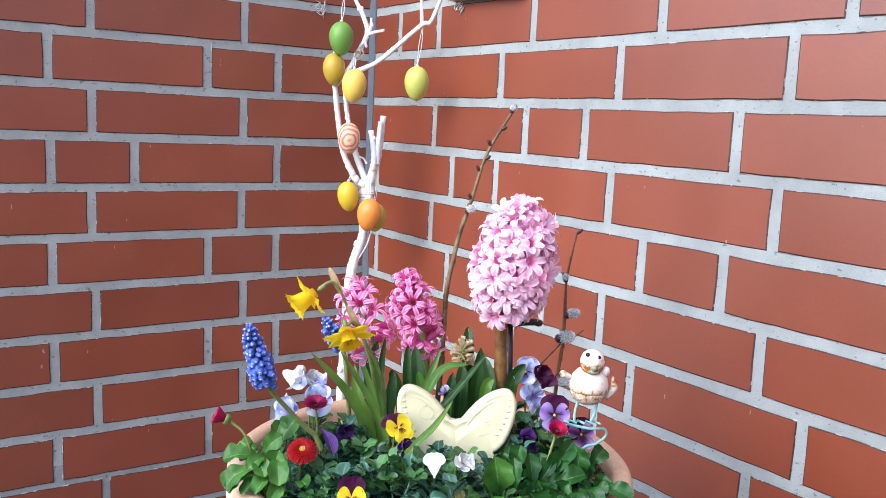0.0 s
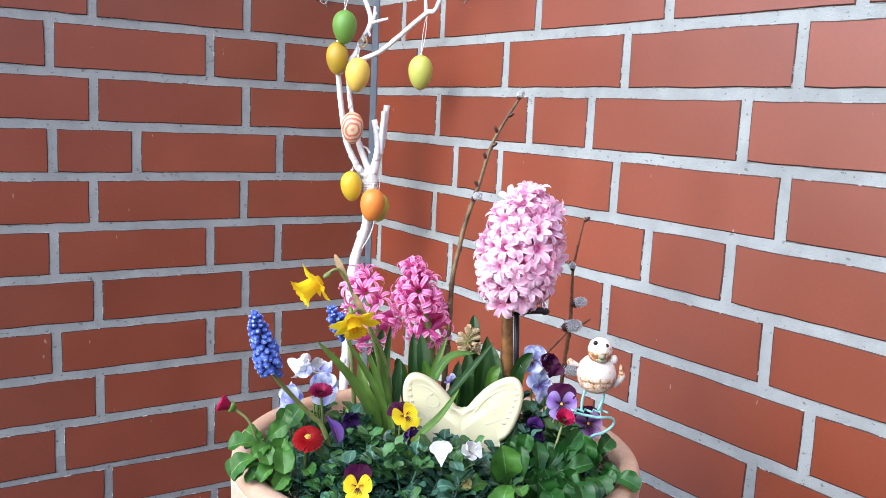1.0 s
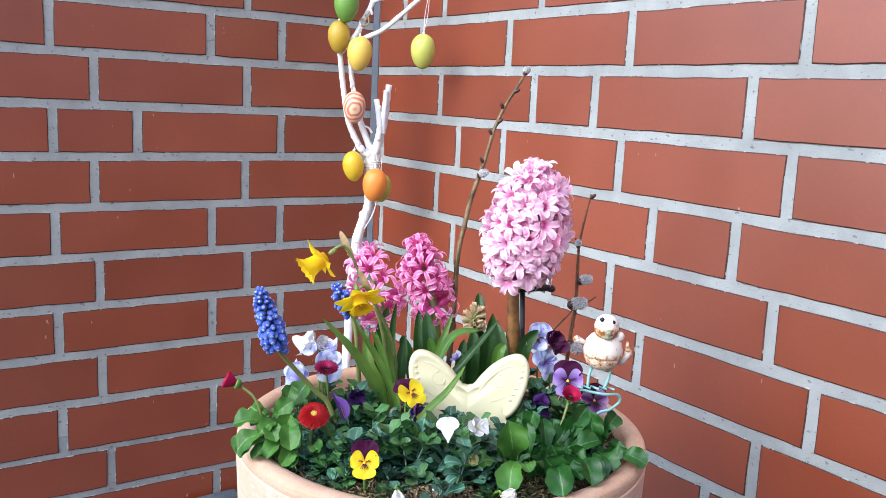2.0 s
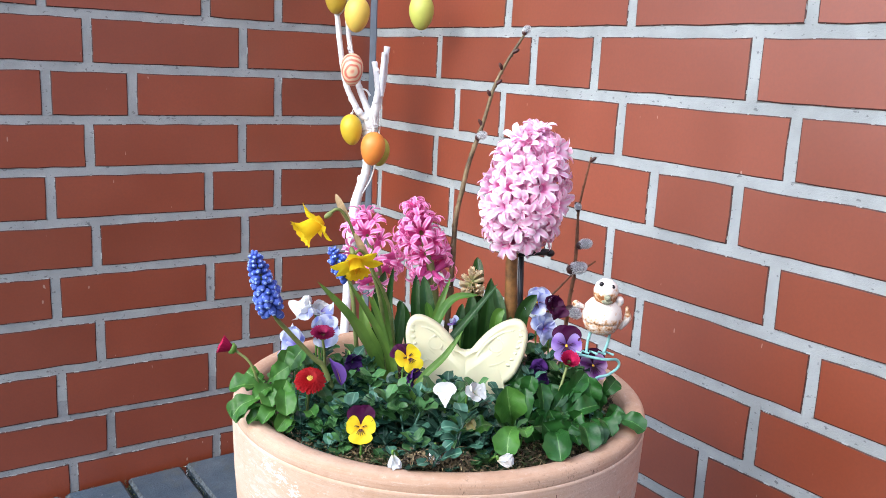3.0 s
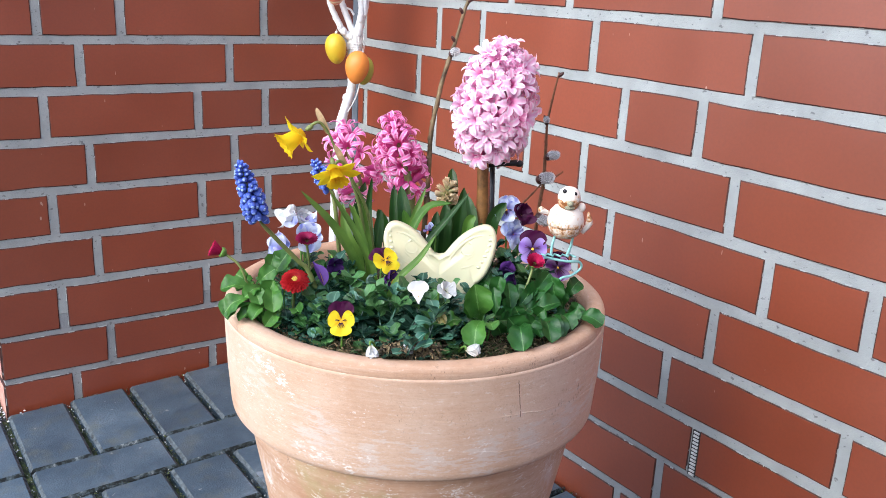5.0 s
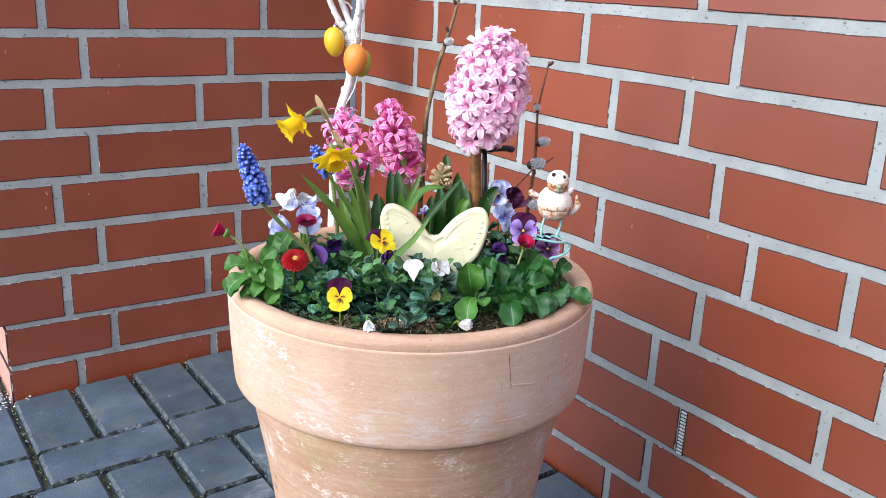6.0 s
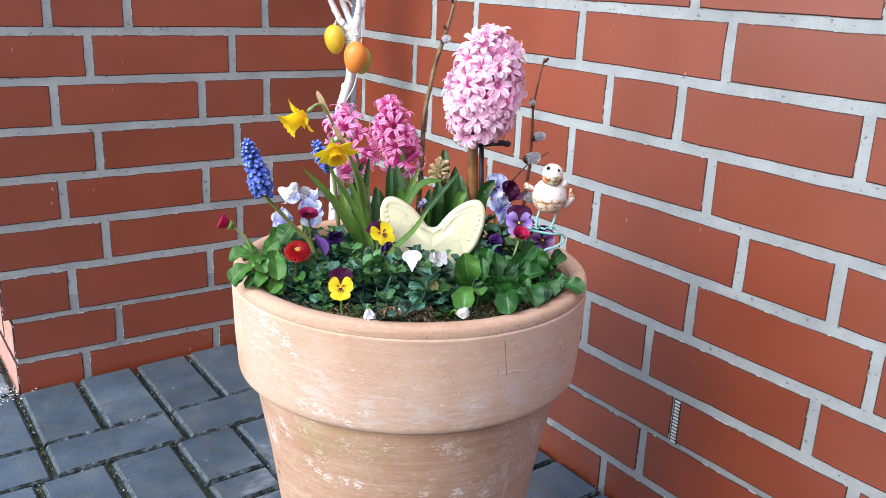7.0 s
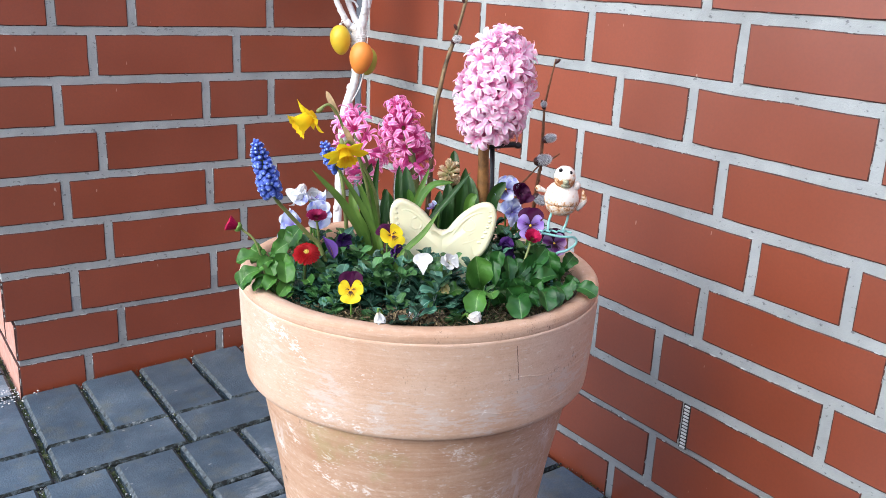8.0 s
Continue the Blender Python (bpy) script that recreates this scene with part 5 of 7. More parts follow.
MAUVE = mat_petal("viola_mauve", (0.55, 0.36, 0.62), (0.17, 0.035, 0.21), (0.06, 0.01, 0.08), rough=0.5, glow=0.2, streak=0.7)
SKY_BLUE = mat_petal("viola_pale_blue", (0.66, 0.72, 0.92), (0.42, 0.48, 0.82), (0.16, 0.12, 0.5), rough=0.5, glow=0.3, streak=0.5)
LAVENDER = mat_petal("viola_lavender_white", (0.72, 0.77, 0.93), (0.36, 0.4, 0.82), (0.2, 0.1, 0.46), rough=0.5, glow=0.3, streak=0.45)
WHITE = mat_petal("viola_white", (0.82, 0.82, 0.8), (0.8, 0.8, 0.78), (0.75, 0.72, 0.5), rough=0.5, glow=0.25, streak=0.3)
DEEP_PURPLE = mat_petal("viola_deep_purple", (0.085, 0.03, 0.17), (0.06, 0.018, 0.13), (0.025, 0.007, 0.06), rough=0.5, glow=0.12)
PURPLE = mat_petal("viola_purple", (0.2, 0.08, 0.36), (0.15, 0.055, 0.3), (0.1, 0.04, 0.22), rough=0.5, glow=0.2)
EYE = mat_plain("viola_eye", (0.85, 0.5, 0.02), 0.5, 0.1, 100)
WHISKER = mat_plain("viola_whisker", (0.05, 0.008, 0.02), 0.6, 0.1, 100)
POINTED = lambda t: max(0.12, 1 - t ** 1.2)
FAN = lambda t: 0.2 + 0.8 * math.sin(t / 0.62 * math.pi / 2) if t < 0.62 else math.sqrt(max(0.01, 1 - ((t - 0.62) / 0.38) ** 2))


def viola_flower(ob, foot, head, axis, size, upper, lateral, lower, seed, roll=0.0, eye=True, droop=0.0, messy=0.0, heart=False, tall=1.0, lines=1.0):
    rng = random.Random(seed)
    ref = Matrix.Translation(head) @ basis(axis, UP) @ Matrix.Rotation(roll, 4, "Z")
    bm = bmesh.new()
    tube(bm, spline([foot, foot.lerp(head, 0.5) + UP * 0.004 - axis * 0.004, head + UP * 0.005 - axis * 0.007, head - axis * 0.001], 14), [0.0011, 0.001, 0.001], 6)
    grow("flower_stem", bm, GREEN_STEM, ob)

    def one(angle, length, width, st, en, mat, z, name, shape=FAN, off=0.0006):
        bm = bmesh.new()
        m = ref @ Matrix.Rotation(angle, 4, "Z") @ Matrix.Translation((off * size, 0, z))
        petal(bm, m, length * size * (1 - rng.uniform(0, 0.25) * messy), width * size, st - 0.3 * messy, en + rng.uniform(-0.9, 0.9) * messy, shape, 0.12 + 0.5 * messy, 8, 3, 0, 0.07 + 0.16 * messy, rng)
        return grow(name, bm, mat, ob)

    up = math.pi / 2
    part_way = 0.5 if heart else 0.42 / tall
    one(up + part_way, 0.0165 * tall, 0.0172, 1.35, 1.45 + droop + rng.uniform(-0.2, 0.2), upper, -0.0016, "upper_petal")
    one(up - part_way, 0.0165 * tall, 0.0172, 1.35, 1.4 + droop + rng.uniform(-0.2, 0.2), upper, -0.0010, "upper_petal")
    slim = 0.3 if heart else 1.0
    one(up + 1.28, 0.0128 * slim, 0.0165 * slim, 1.3, 1.6 + rng.uniform(-0.2, 0.2), lateral, 0.0002, "side_petal")
    one(up - 1.28, 0.0128 * slim, 0.0165 * slim, 1.3, 1.6 + rng.uniform(-0.2, 0.2), lateral, 0.0004, "side_petal")
    one(-up, 0.0175 if heart else 0.0145, 0.0185 if heart else 0.0215, 1.3, 1.7 + rng.uniform(-0.2, 0.2), lower, 0.0012, "lower_petal", POINTED if heart else FAN, -0.0045 if heart else 0.0006)
    if eye:
        bm = bmesh.new()
        ball(bm, ref @ Vector((0, (-0.004 if heart else -0.0006) * size, 0.0016)), (0.0012 * size, 0.0016 * size, 0.0009 * size), ref.to_3x3().to_4x4(), 8, 6)
        grow("eye", bm, EYE, ob)
    if eye and not heart:
        bm = bmesh.new()
        for a in (-up - 0.55, -up - 0.28, -up, -up + 0.28, -up + 0.55, math.pi - 0.1, math.pi - 0.35, 0.1, 0.35):
            reach = (0.0072 if abs(a + up) < 0.6 else 0.0058) * size * lines
            c, s = math.cos(a), math.sin(a)
            zz = 0.0024 if abs(a + up) < 0.6 else 0.0014
            tube(bm, [ref @ Vector((c * 0.0018 * size, s * 0.0018 * size, zz + 0.0004)), ref @ Vector((c * reach * 0.6, s * reach * 0.6, zz + 0.0013 * size)), ref @ Vector((c * reach, s * reach, zz + 0.0018 * size))], [0.0004 * size, 0.00036 * size, 0.00012], 4)
        grow("whiskers", bm, WHISKER, ob)


def viola_foliage(ob, shoots, seed, leaf_size=0.0205, material=None):
    """Leafy shoots: (u, v, height); each carries pairs of small notched leaves up to a tuft."""
    rng = random.Random(seed)
    bm = bmesh.new()
    for u, v, hgt in shoots:
        base = spot(u, v, SOIL_Z)
        top = base + Vector((rng.gauss(0, 0.008), rng.gauss(0, 0.008), hgt))
        tube(bm, [base, base.lerp(top, 0.5) + Vector((rng.gauss(0, 0.003), rng.gauss(0, 0.003), 0)), top], [0.0014, 0.0009], 5)
        turn = rng.uniform(0, 6)
        tip = rng.random() < 0.6
        levels = 6
        for i in range(levels):
            t = 0.2 + 0.8 * i / (levels - 1)
            for k in range(2 if i < levels - 1 else 4):
                turn += 2.2 + rng.uniform(-0.3, 0.3)
                out = Vector((math.cos(turn), math.sin(turn), 0))
                h = (out + UP * (0.15 + 1.1 * t * t + rng.uniform(-0.25, 0.3))).normalized()
                L = leaf_size * (1.35 - 0.6 * t) * rng.uniform(0.75, 1.3)
                leaf(bm, base.lerp(top, t), h, (UP - out * 0.4 + Vector((rng.gauss(0, 0.2), rng.gauss(0, 0.2), 0))).normalized(), L, L * rng.uniform(0.54, 0.72), OVATE, rng.uniform(0.2, 1.0), 0.25, 9, 2, 0.5, rng, rng.uniform(-0.3, 0.3), 1 if i >= levels - 2 and tip else 0)
    f = grow("foliage", bm, [material or VIOLA_LEAF, VIOLA_TIP], ob)
    return tagged(f, kind="stuff")


def viola(base, label, shoots, seed, leaf_size=0.0205):
    ob = thing("viola", spot(*base), label, "flower", "violas in the pot")
    viola_foliage(ob, shoots, seed, leaf_size)
    return ob


def patch(u, v, n, spread, hlo, hhi, seed):
    rng = random.Random(seed)
    out = []
    while len(out) < n:
        a, b = u + rng.gauss(0, spread), v + rng.gauss(0, spread)
        if math.hypot(a, b) < 0.155 and math.hypot(a + 0.059, b + 0.15) > 0.036:
            out.append((a, b, rng.uniform(hlo, hhi)))
    return out


S = SOIL_Z
front = viola((-0.06, -0.12, S), "yellow viola with wine purple upper petals in leaves", patch(-0.075, -0.115, 15, 0.022, 0.022, 0.046, 1), 41)
viola_flower(front, spot(-0.06, -0.135, S + 0.005), spot(-0.0589, -0.15, 0.4859), way(0.0, -0.86, 0.42), 0.86, WINE, YEL, YEL, 1, 0.05, tall=1.22)
yellow = viola((-0.035, -0.07, S), "yellow viola with dark upper petals before the butterfly", patch(-0.045, -0.078, 16, 0.02, 0.034, 0.058, 2), 42)
viola_flower(yellow, spot(-0.035, -0.052, S + 0.01), spot(-0.0293, -0.056, 0.5103), way(0.42, -0.7, 0.62), 0.96, WINE, YEL, YEL, 2, 0.3, True, 1.0)
viola_flower(yellow, spot(-0.03, -0.06, S + 0.01), spot(-0.0238, -0.062, 0.4923), way(0.5, -0.4, 0.2), 0.8, DEEP_PURPLE, DEEP_PURPLE, PALE_YEL, 3, 0.6, False, 0, 0.8)
white = viola((0.01, -0.11, S), "white viola with a small yellow eye over dark leaves", patch(0.005, -0.108, 15, 0.02, 0.026, 0.052, 3), 43)
viola_flower(white, spot(0.005, -0.1, S + 0.01), spot(0.0041, -0.118, 0.5014), way(-0.05, -0.8, 0.45), 0.72, WHITE, WHITE, WHITE, 4, 0.1, True, 0.0, 0.0, True)
viola_flower(white, spot(0.02, -0.1, S + 0.01), spot(0.0268, -0.112, 0.5029), way(0.6, -0.35, 0.6), 0.68, WHITE, WHITE, WHITE, 5, 0.8, False, 0, 0.8)
for k, (u, v, z, a) in enumerate(((-0.0334, -0.1625, 0.4709, (0.2, -0.5, -0.6)), (-0.0019, -0.152, 0.4734, (0, -0.3, -0.8)), (0.0457, -0.155, 0.4669, (0.95, -0.3, 0.15)), (0.0234, -0.12, 0.4879, (0.15, -0.3, -0.9)))):
    bm = bmesh.new()
    hd, ax = spot(u, v, z), way(*a)
    ref = Matrix.Translation(hd) @ basis(ax, UP)
    for j in range(5):
        petal(bm, ref @ Matrix.Rotation(1.256 * j, 4, "Z"), 0.013, 0.011, 0.35, 0.15 + 0.3 * (j % 2), FAN, 0.5, 5, 1, 0, 0.1, random.Random(k))
    bud = grow("bud", bm, WHITE if k != 3 else PALE_YEL, white, "folded white flower bud")
    bm = bmesh.new()
    tube(bm, spline([spot(u * 0.7, v * 0.85, S), spot(u * 0.9, v * 0.95, z - 0.004), hd + UP * 0.003, hd], 10), [0.001, 0.001], 6)
    grow("bud_stem", bm, GREEN_STEM, white)
purple = viola((0.11, -0.02, S), "violet and mauve viola with wine upper petals", patch(0.1, -0.01, 18, 0.022, 0.03, 0.056, 4), 44)
viola_flower(purple, spot(0.105, -0.01, S + 0.01), spot(0.1102, -0.03, 0.5198), way(-0.05, -0.86, 0.42), 1.04, WINE, VIOLET, VIOLET, 6, 0.0, tall=1.08, lines=1.35)
viola_flower(purple, spot(0.125, -0.01, S + 0.01), spot(0.1369, -0.02, 0.4988), way(0.1, -0.8, 0.55), 0.98, WINE, MAUVE, MAUVE, 7, 0.1, lines=1.3)
viola_flower(purple, spot(0.09, -0.02, S + 0.01), spot(0.0882, -0.032, 0.4958), way(-0.2, -0.6, -0.2), 0.9, DEEP_PURPLE, DEEP_PURPLE, DEEP_PURPLE, 8, 0.3, False, 0, 0.8)
blue = viola((-0.12, 0.03, S), "pale blue violas with white curled petals by the rim", patch(-0.11, 0.02, 12, 0.018, 0.02, 0.045, 5), 45)
viola_flower(blue, spot(-0.115, 0.01, S + 0.01), spot(-0.1083, 0, 0.5118), way(0.12, -0.82, 0.45), 1.08, LAVENDER, LAVENDER, LAVENDER, 9, 0.1, True, 0.1, 0.65)
viola_flower(blue, spot(-0.13, 0.0, S + 0.01), spot(-0.1323, -0.01, 0.5023), way(-0.5, -0.72, 0.3), 1.25, LAVENDER, LAVENDER, LAVENDER, 11, 0.4, False, 0, 0.8)
viola_flower(blue, spot(-0.12, 0.03, S + 0.01), spot(-0.1263, 0.02, 0.5268), way(-0.7, -0.4, 0.5), 1.05, WHITE, LAVENDER, WHITE, 10, -0.5, False, -0.9, 1.3)
viola_flower(blue, spot(-0.115, 0.03, S + 0.01), spot(-0.1168, 0.022, 0.5222), way(0.3, -0.4, 0.75), 1.05, WHITE, WHITE, LAVENDER, 19, 0.5, False, -0.9, 1.3)
for foot, tip, width in (((-0.0964, -0.056, 0.5063), (-0.0829, -0.078, 0.4909), 0.0115), ((-0.0929, -0.055, 0.5023), (-0.0824, -0.077, 0.4914), 0.006)):
    bm = bmesh.new()
    blade(bm, spline([spot(*foot), spot(*foot).lerp(spot(*tip), 0.5) + way(0.6, -0.5, 0.5) * 0.002, spot(*tip)], 10), way(0.5, -0.8, 0.4), width, OVATE, 0.9, 2)
    grow("rolled_petal", bm, PURPLE if width > 0.01 else PALE_YEL, blue, "half-open rolled petal")
viola_flower(blue, spot(-0.09, 0.0, S + 0.01), spot(-0.0788, -0.035, 0.4973), way(0.35, -0.5, -0.2), 0.7, DEEP_PURPLE, DEEP_PURPLE, DEEP_PURPLE, 13, 0.2, False, 0, 0.6)
back = viola((0.1, 0.04, S), "pale blue and dark maroon violas behind the butterfly", patch(0.09, 0.03, 16, 0.022, 0.03, 0.062, 6), 46)
viola_flower(back, spot(0.092, 0.03, S + 0.02), spot(0.087, 0.02, 0.5448), way(0.0, -0.85, 0.3), 0.98, LAVENDER, SKY_BLUE, LAVENDER, 14, -0.3, True, 0, 0.7)
viola_flower(back, spot(0.096, 0.03, S + 0.02), spot(0.0947, 0.015, 0.5208), way(0.25, -0.8, 0.1), 0.95, SKY_BLUE, LAVENDER, SKY_BLUE, 15, 0.4, False, 0, 0.8)
viola_flower(back, spot(0.105, 0.03, S + 0.02), spot(0.1016, 0.017, 0.5403), way(0.4, -0.7, 0.4), 0.92, WINE, WINE, WINE, 16, 0.2, False, 0, 1.0)
viola_flower(back, spot(0.015, 0.01, S + 0.02), spot(0.0118, 0.002, 0.5257), way(-0.7, -0.3, 0.5), 0.5, SKY_BLUE, SKY_BLUE, VIOLET, 17, 0.9, False, -0.9, 1.0)
viola((0.03, -0.05, S), "dense dark green viola leaves without flowers", patch(0.025, -0.082, 18, 0.022, 0.024, 0.046, 7) + patch(-0.08, -0.045, 14, 0.022, 0.03, 0.055, 8), 47, 0.0185)
viola((-0.1, -0.1, S), "low viola leaves spreading along the pot rim", patch(-0.095, -0.09, 12, 0.02, 0.014, 0.034, 9), 48, 0.018)
viola((0.04, -0.125, S), "small viola shoots near the front of the pot", patch(0.03, -0.13, 9, 0.025, 0.012, 0.03, 10) + [(-0.083, -0.13, 0.022), (-0.076, -0.14, 0.02), (-0.048, -0.146, 0.016), (-0.036, -0.142, 0.022), (0.03, -0.146, 0.02), (0.038, -0.142, 0.024)], 49, 0.016)

# ---- butterfly ornament ----
GLAZE = mat_plain("cream_glaze", (0.77, 0.73, 0.48), 0.42, 0.05, 30, sss=0.15, bumpy=0.05)


WING = [(0.0, 0.0315), (0.005, 0.033), (0.0115, 0.0415), (0.02, 0.051), (0.03, 0.0585), (0.0405, 0.063), (0.048, 0.0622), (0.0525, 0.0565), (0.054, 0.048), (0.0525, 0.036), (0.0495, 0.0255), (0.0455, 0.0155), (0.04, 0.008), (0.0355, 0.0045),
        (0.0365, 0.0015), (0.0378, -0.003), (0.0365, -0.011), (0.028, -0.019), (0.014, -0.0215), (0.0, -0.0215)]


def butterfly(base):
    """One moulded slab: both wings rise from a shallow body; shallow swirls and drops stand out on each wing."""
    ob = thing("butterfly_ornament", base, "pale yellow ceramic butterfly with embossed swirls among the violas", "ornament")
    to_place = Matrix.Translation(base) @ Matrix(((*RIGHT, 0), (*UP, 0), (*-BACK, 0), (0, 0, 0, 1))).transposed() @ Matrix.Rotation(radians(-4), 4, "X")
    pts = spline([(x, y, 0) for x, y in WING], 90)
    heart = Vector((0.024, 0.031, 0))

    def lift(x, y):
        """Height of the front: a hollow beside the rim, a low ridge for the body, wings turned slightly forward."""
        return 0.13 * abs(x) + 0.0016 * math.exp(-(x / 0.01) ** 2) / (1 + math.exp((y - 0.022) / 0.0035))

    for side in (-1, 1):
        m = to_place @ Matrix.Diagonal((side, 1, 1, 1))
        bm = bmesh.new()
        rows = []
        for ins, z in ((0.0035, -0.0125), (0.0012, -0.0118), (0.0, -0.0095), (0.0, -0.003), (0.0009, -0.0013), (0.0026, -0.0001), (0.0048, 0.0001), (0.0064, -0.0003), (0.009, -0.0005), (0.014, -0.0004), (0.02, 0.0)):
            row = []
            for q in pts:
                d = heart - q
                r = q + d.normalized() * min(ins, 0.8 * d.length) if q.x > 0.0005 else q + Vector((0, math.copysign(min(ins, 0.02), d.y), 0))
                if r.x < 0.0005:
                    r.x = 0.0
                row.append(bm.verts.new((r.x, r.y, z + lift(r.x, r.y))))
            rows.append(row)
        n = len(pts)
        for a, b in zip(rows, rows[1:]):
            for k in range(n - 1):
                bm.faces.new((a[k], a[k + 1], b[k + 1], b[k]))
        for row, z in ((rows[-1], 0.0), (rows[0], -0.0125)):
            mid = bm.verts.new((heart.x, heart.y, z + lift(heart.x, heart.y)))
            for k in range(n):
                bm.faces.new((row[k], row[(k + 1) % n], mid))
        bmesh.ops.remove_doubles(bm, verts=bm.verts, dist=2e-5)
        bm.transform(m)
        bmesh.ops.recalc_face_normals(bm, faces=bm.faces)
        wing = grow("wing", bm, GLAZE, ob)
        bm = bmesh.new()

        def ridge(line, radii, n=20):
            tube(bm, [Vector((q.x, q.y, lift(q.x, q.y) - 1.72 * max(radii))) for q in spline([(x, y, 0) for x, y in line], n)], [2.0 * r for r in radii], 10)

        ridge([(0.0255 + (0.0026 + 0.0012 * t) * math.cos(t + 2.2), 0.0385 + (0.0022 + 0.001 * t) * math.sin(t + 2.2)) for t in (0.42 * i for i in range(14))], [0.0008, 0.0012, 0.0011], 40)
        ridge([(0.007, 0.0125), (0.01, 0.027), (0.019, 0.0415), (0.031, 0.051), (0.042, 0.054)], [0.0009, 0.0014, 0.001])
        ridge([(0.009, 0.01), (0.019, 0.019), (0.03, 0.0235), (0.04, 0.03)], [0.0009, 0.0014, 0.0009])
        ridge([(0.018, 0.024), (0.026, 0.0285), (0.034, 0.036), (0.037, 0.044)], [0.0007, 0.0011, 0.0007])
        ridge([(0.006, 0.004), (0.018, 0.0035), (0.03, 0.003)], [0.001, 0.0014, 0.0009])
        for k in range(7):
            t = k / 6
            x, y = 0.0505 - 0.0105 * t * t, 0.0555 - 0.033 * t
            ball(bm, (x - 0.0022, y, lift(x, y) - 0.00133), (0.0026, 0.0017, 0.0014), Matrix.Rotation(0.5 - 0.7 * t, 4, "Z"), 8, 5)
        bm.transform(m)
        relief = grow("embossing", bm, GLAZE, ob)
        relief.parent = wing
    return ob


butterfly(spot(0.0215, -0.032, 0.4778))

# ---- bird ornament on a wire ----
PAINT_WHITE, nt_, b_ = nodes_of("chipped_white_paint")
at_ = nt_.nodes.new("ShaderNodeAttribute")
at_.attribute_name = "tone"
n_ = noise_tex(nt_, 260, 5, 0.7, world_vec(nt_))
sum_ = nt_.nodes.new("ShaderNodeMath")
sum_.operation = "MULTIPLY_ADD"
nt_.links.new(n_.outputs[0], sum_.inputs[0])
sum_.inputs[1].default_value = 1.3
nt_.links.new(at_.outputs["Fac"], sum_.inputs[2])
col_ = ramp(nt_, sum_.outputs[0], [(0.72, (0.82, 0.75, 0.67)), (0.9, (0.66, 0.4, 0.2)), (1.12, (0.3, 0.11, 0.03))])
nt_.links.new(col_.outputs[0], b_.inputs["Base Color"])
b_.inputs["Roughness"].default_value = 0.55
TURQUOISE = mat_plain("turquoise_wire", (0.28, 0.55, 0.52), 0.45, 0.15, 200)
BEAD = mat_plain("black_bead", (0.01, 0.01, 0.012), 0.2, 0.1, 100)
BEAK = mat_plain("rusty_beak", (0.3, 0.3, 0.2), 0.7, 0.5, 500, bumpy=0.5)


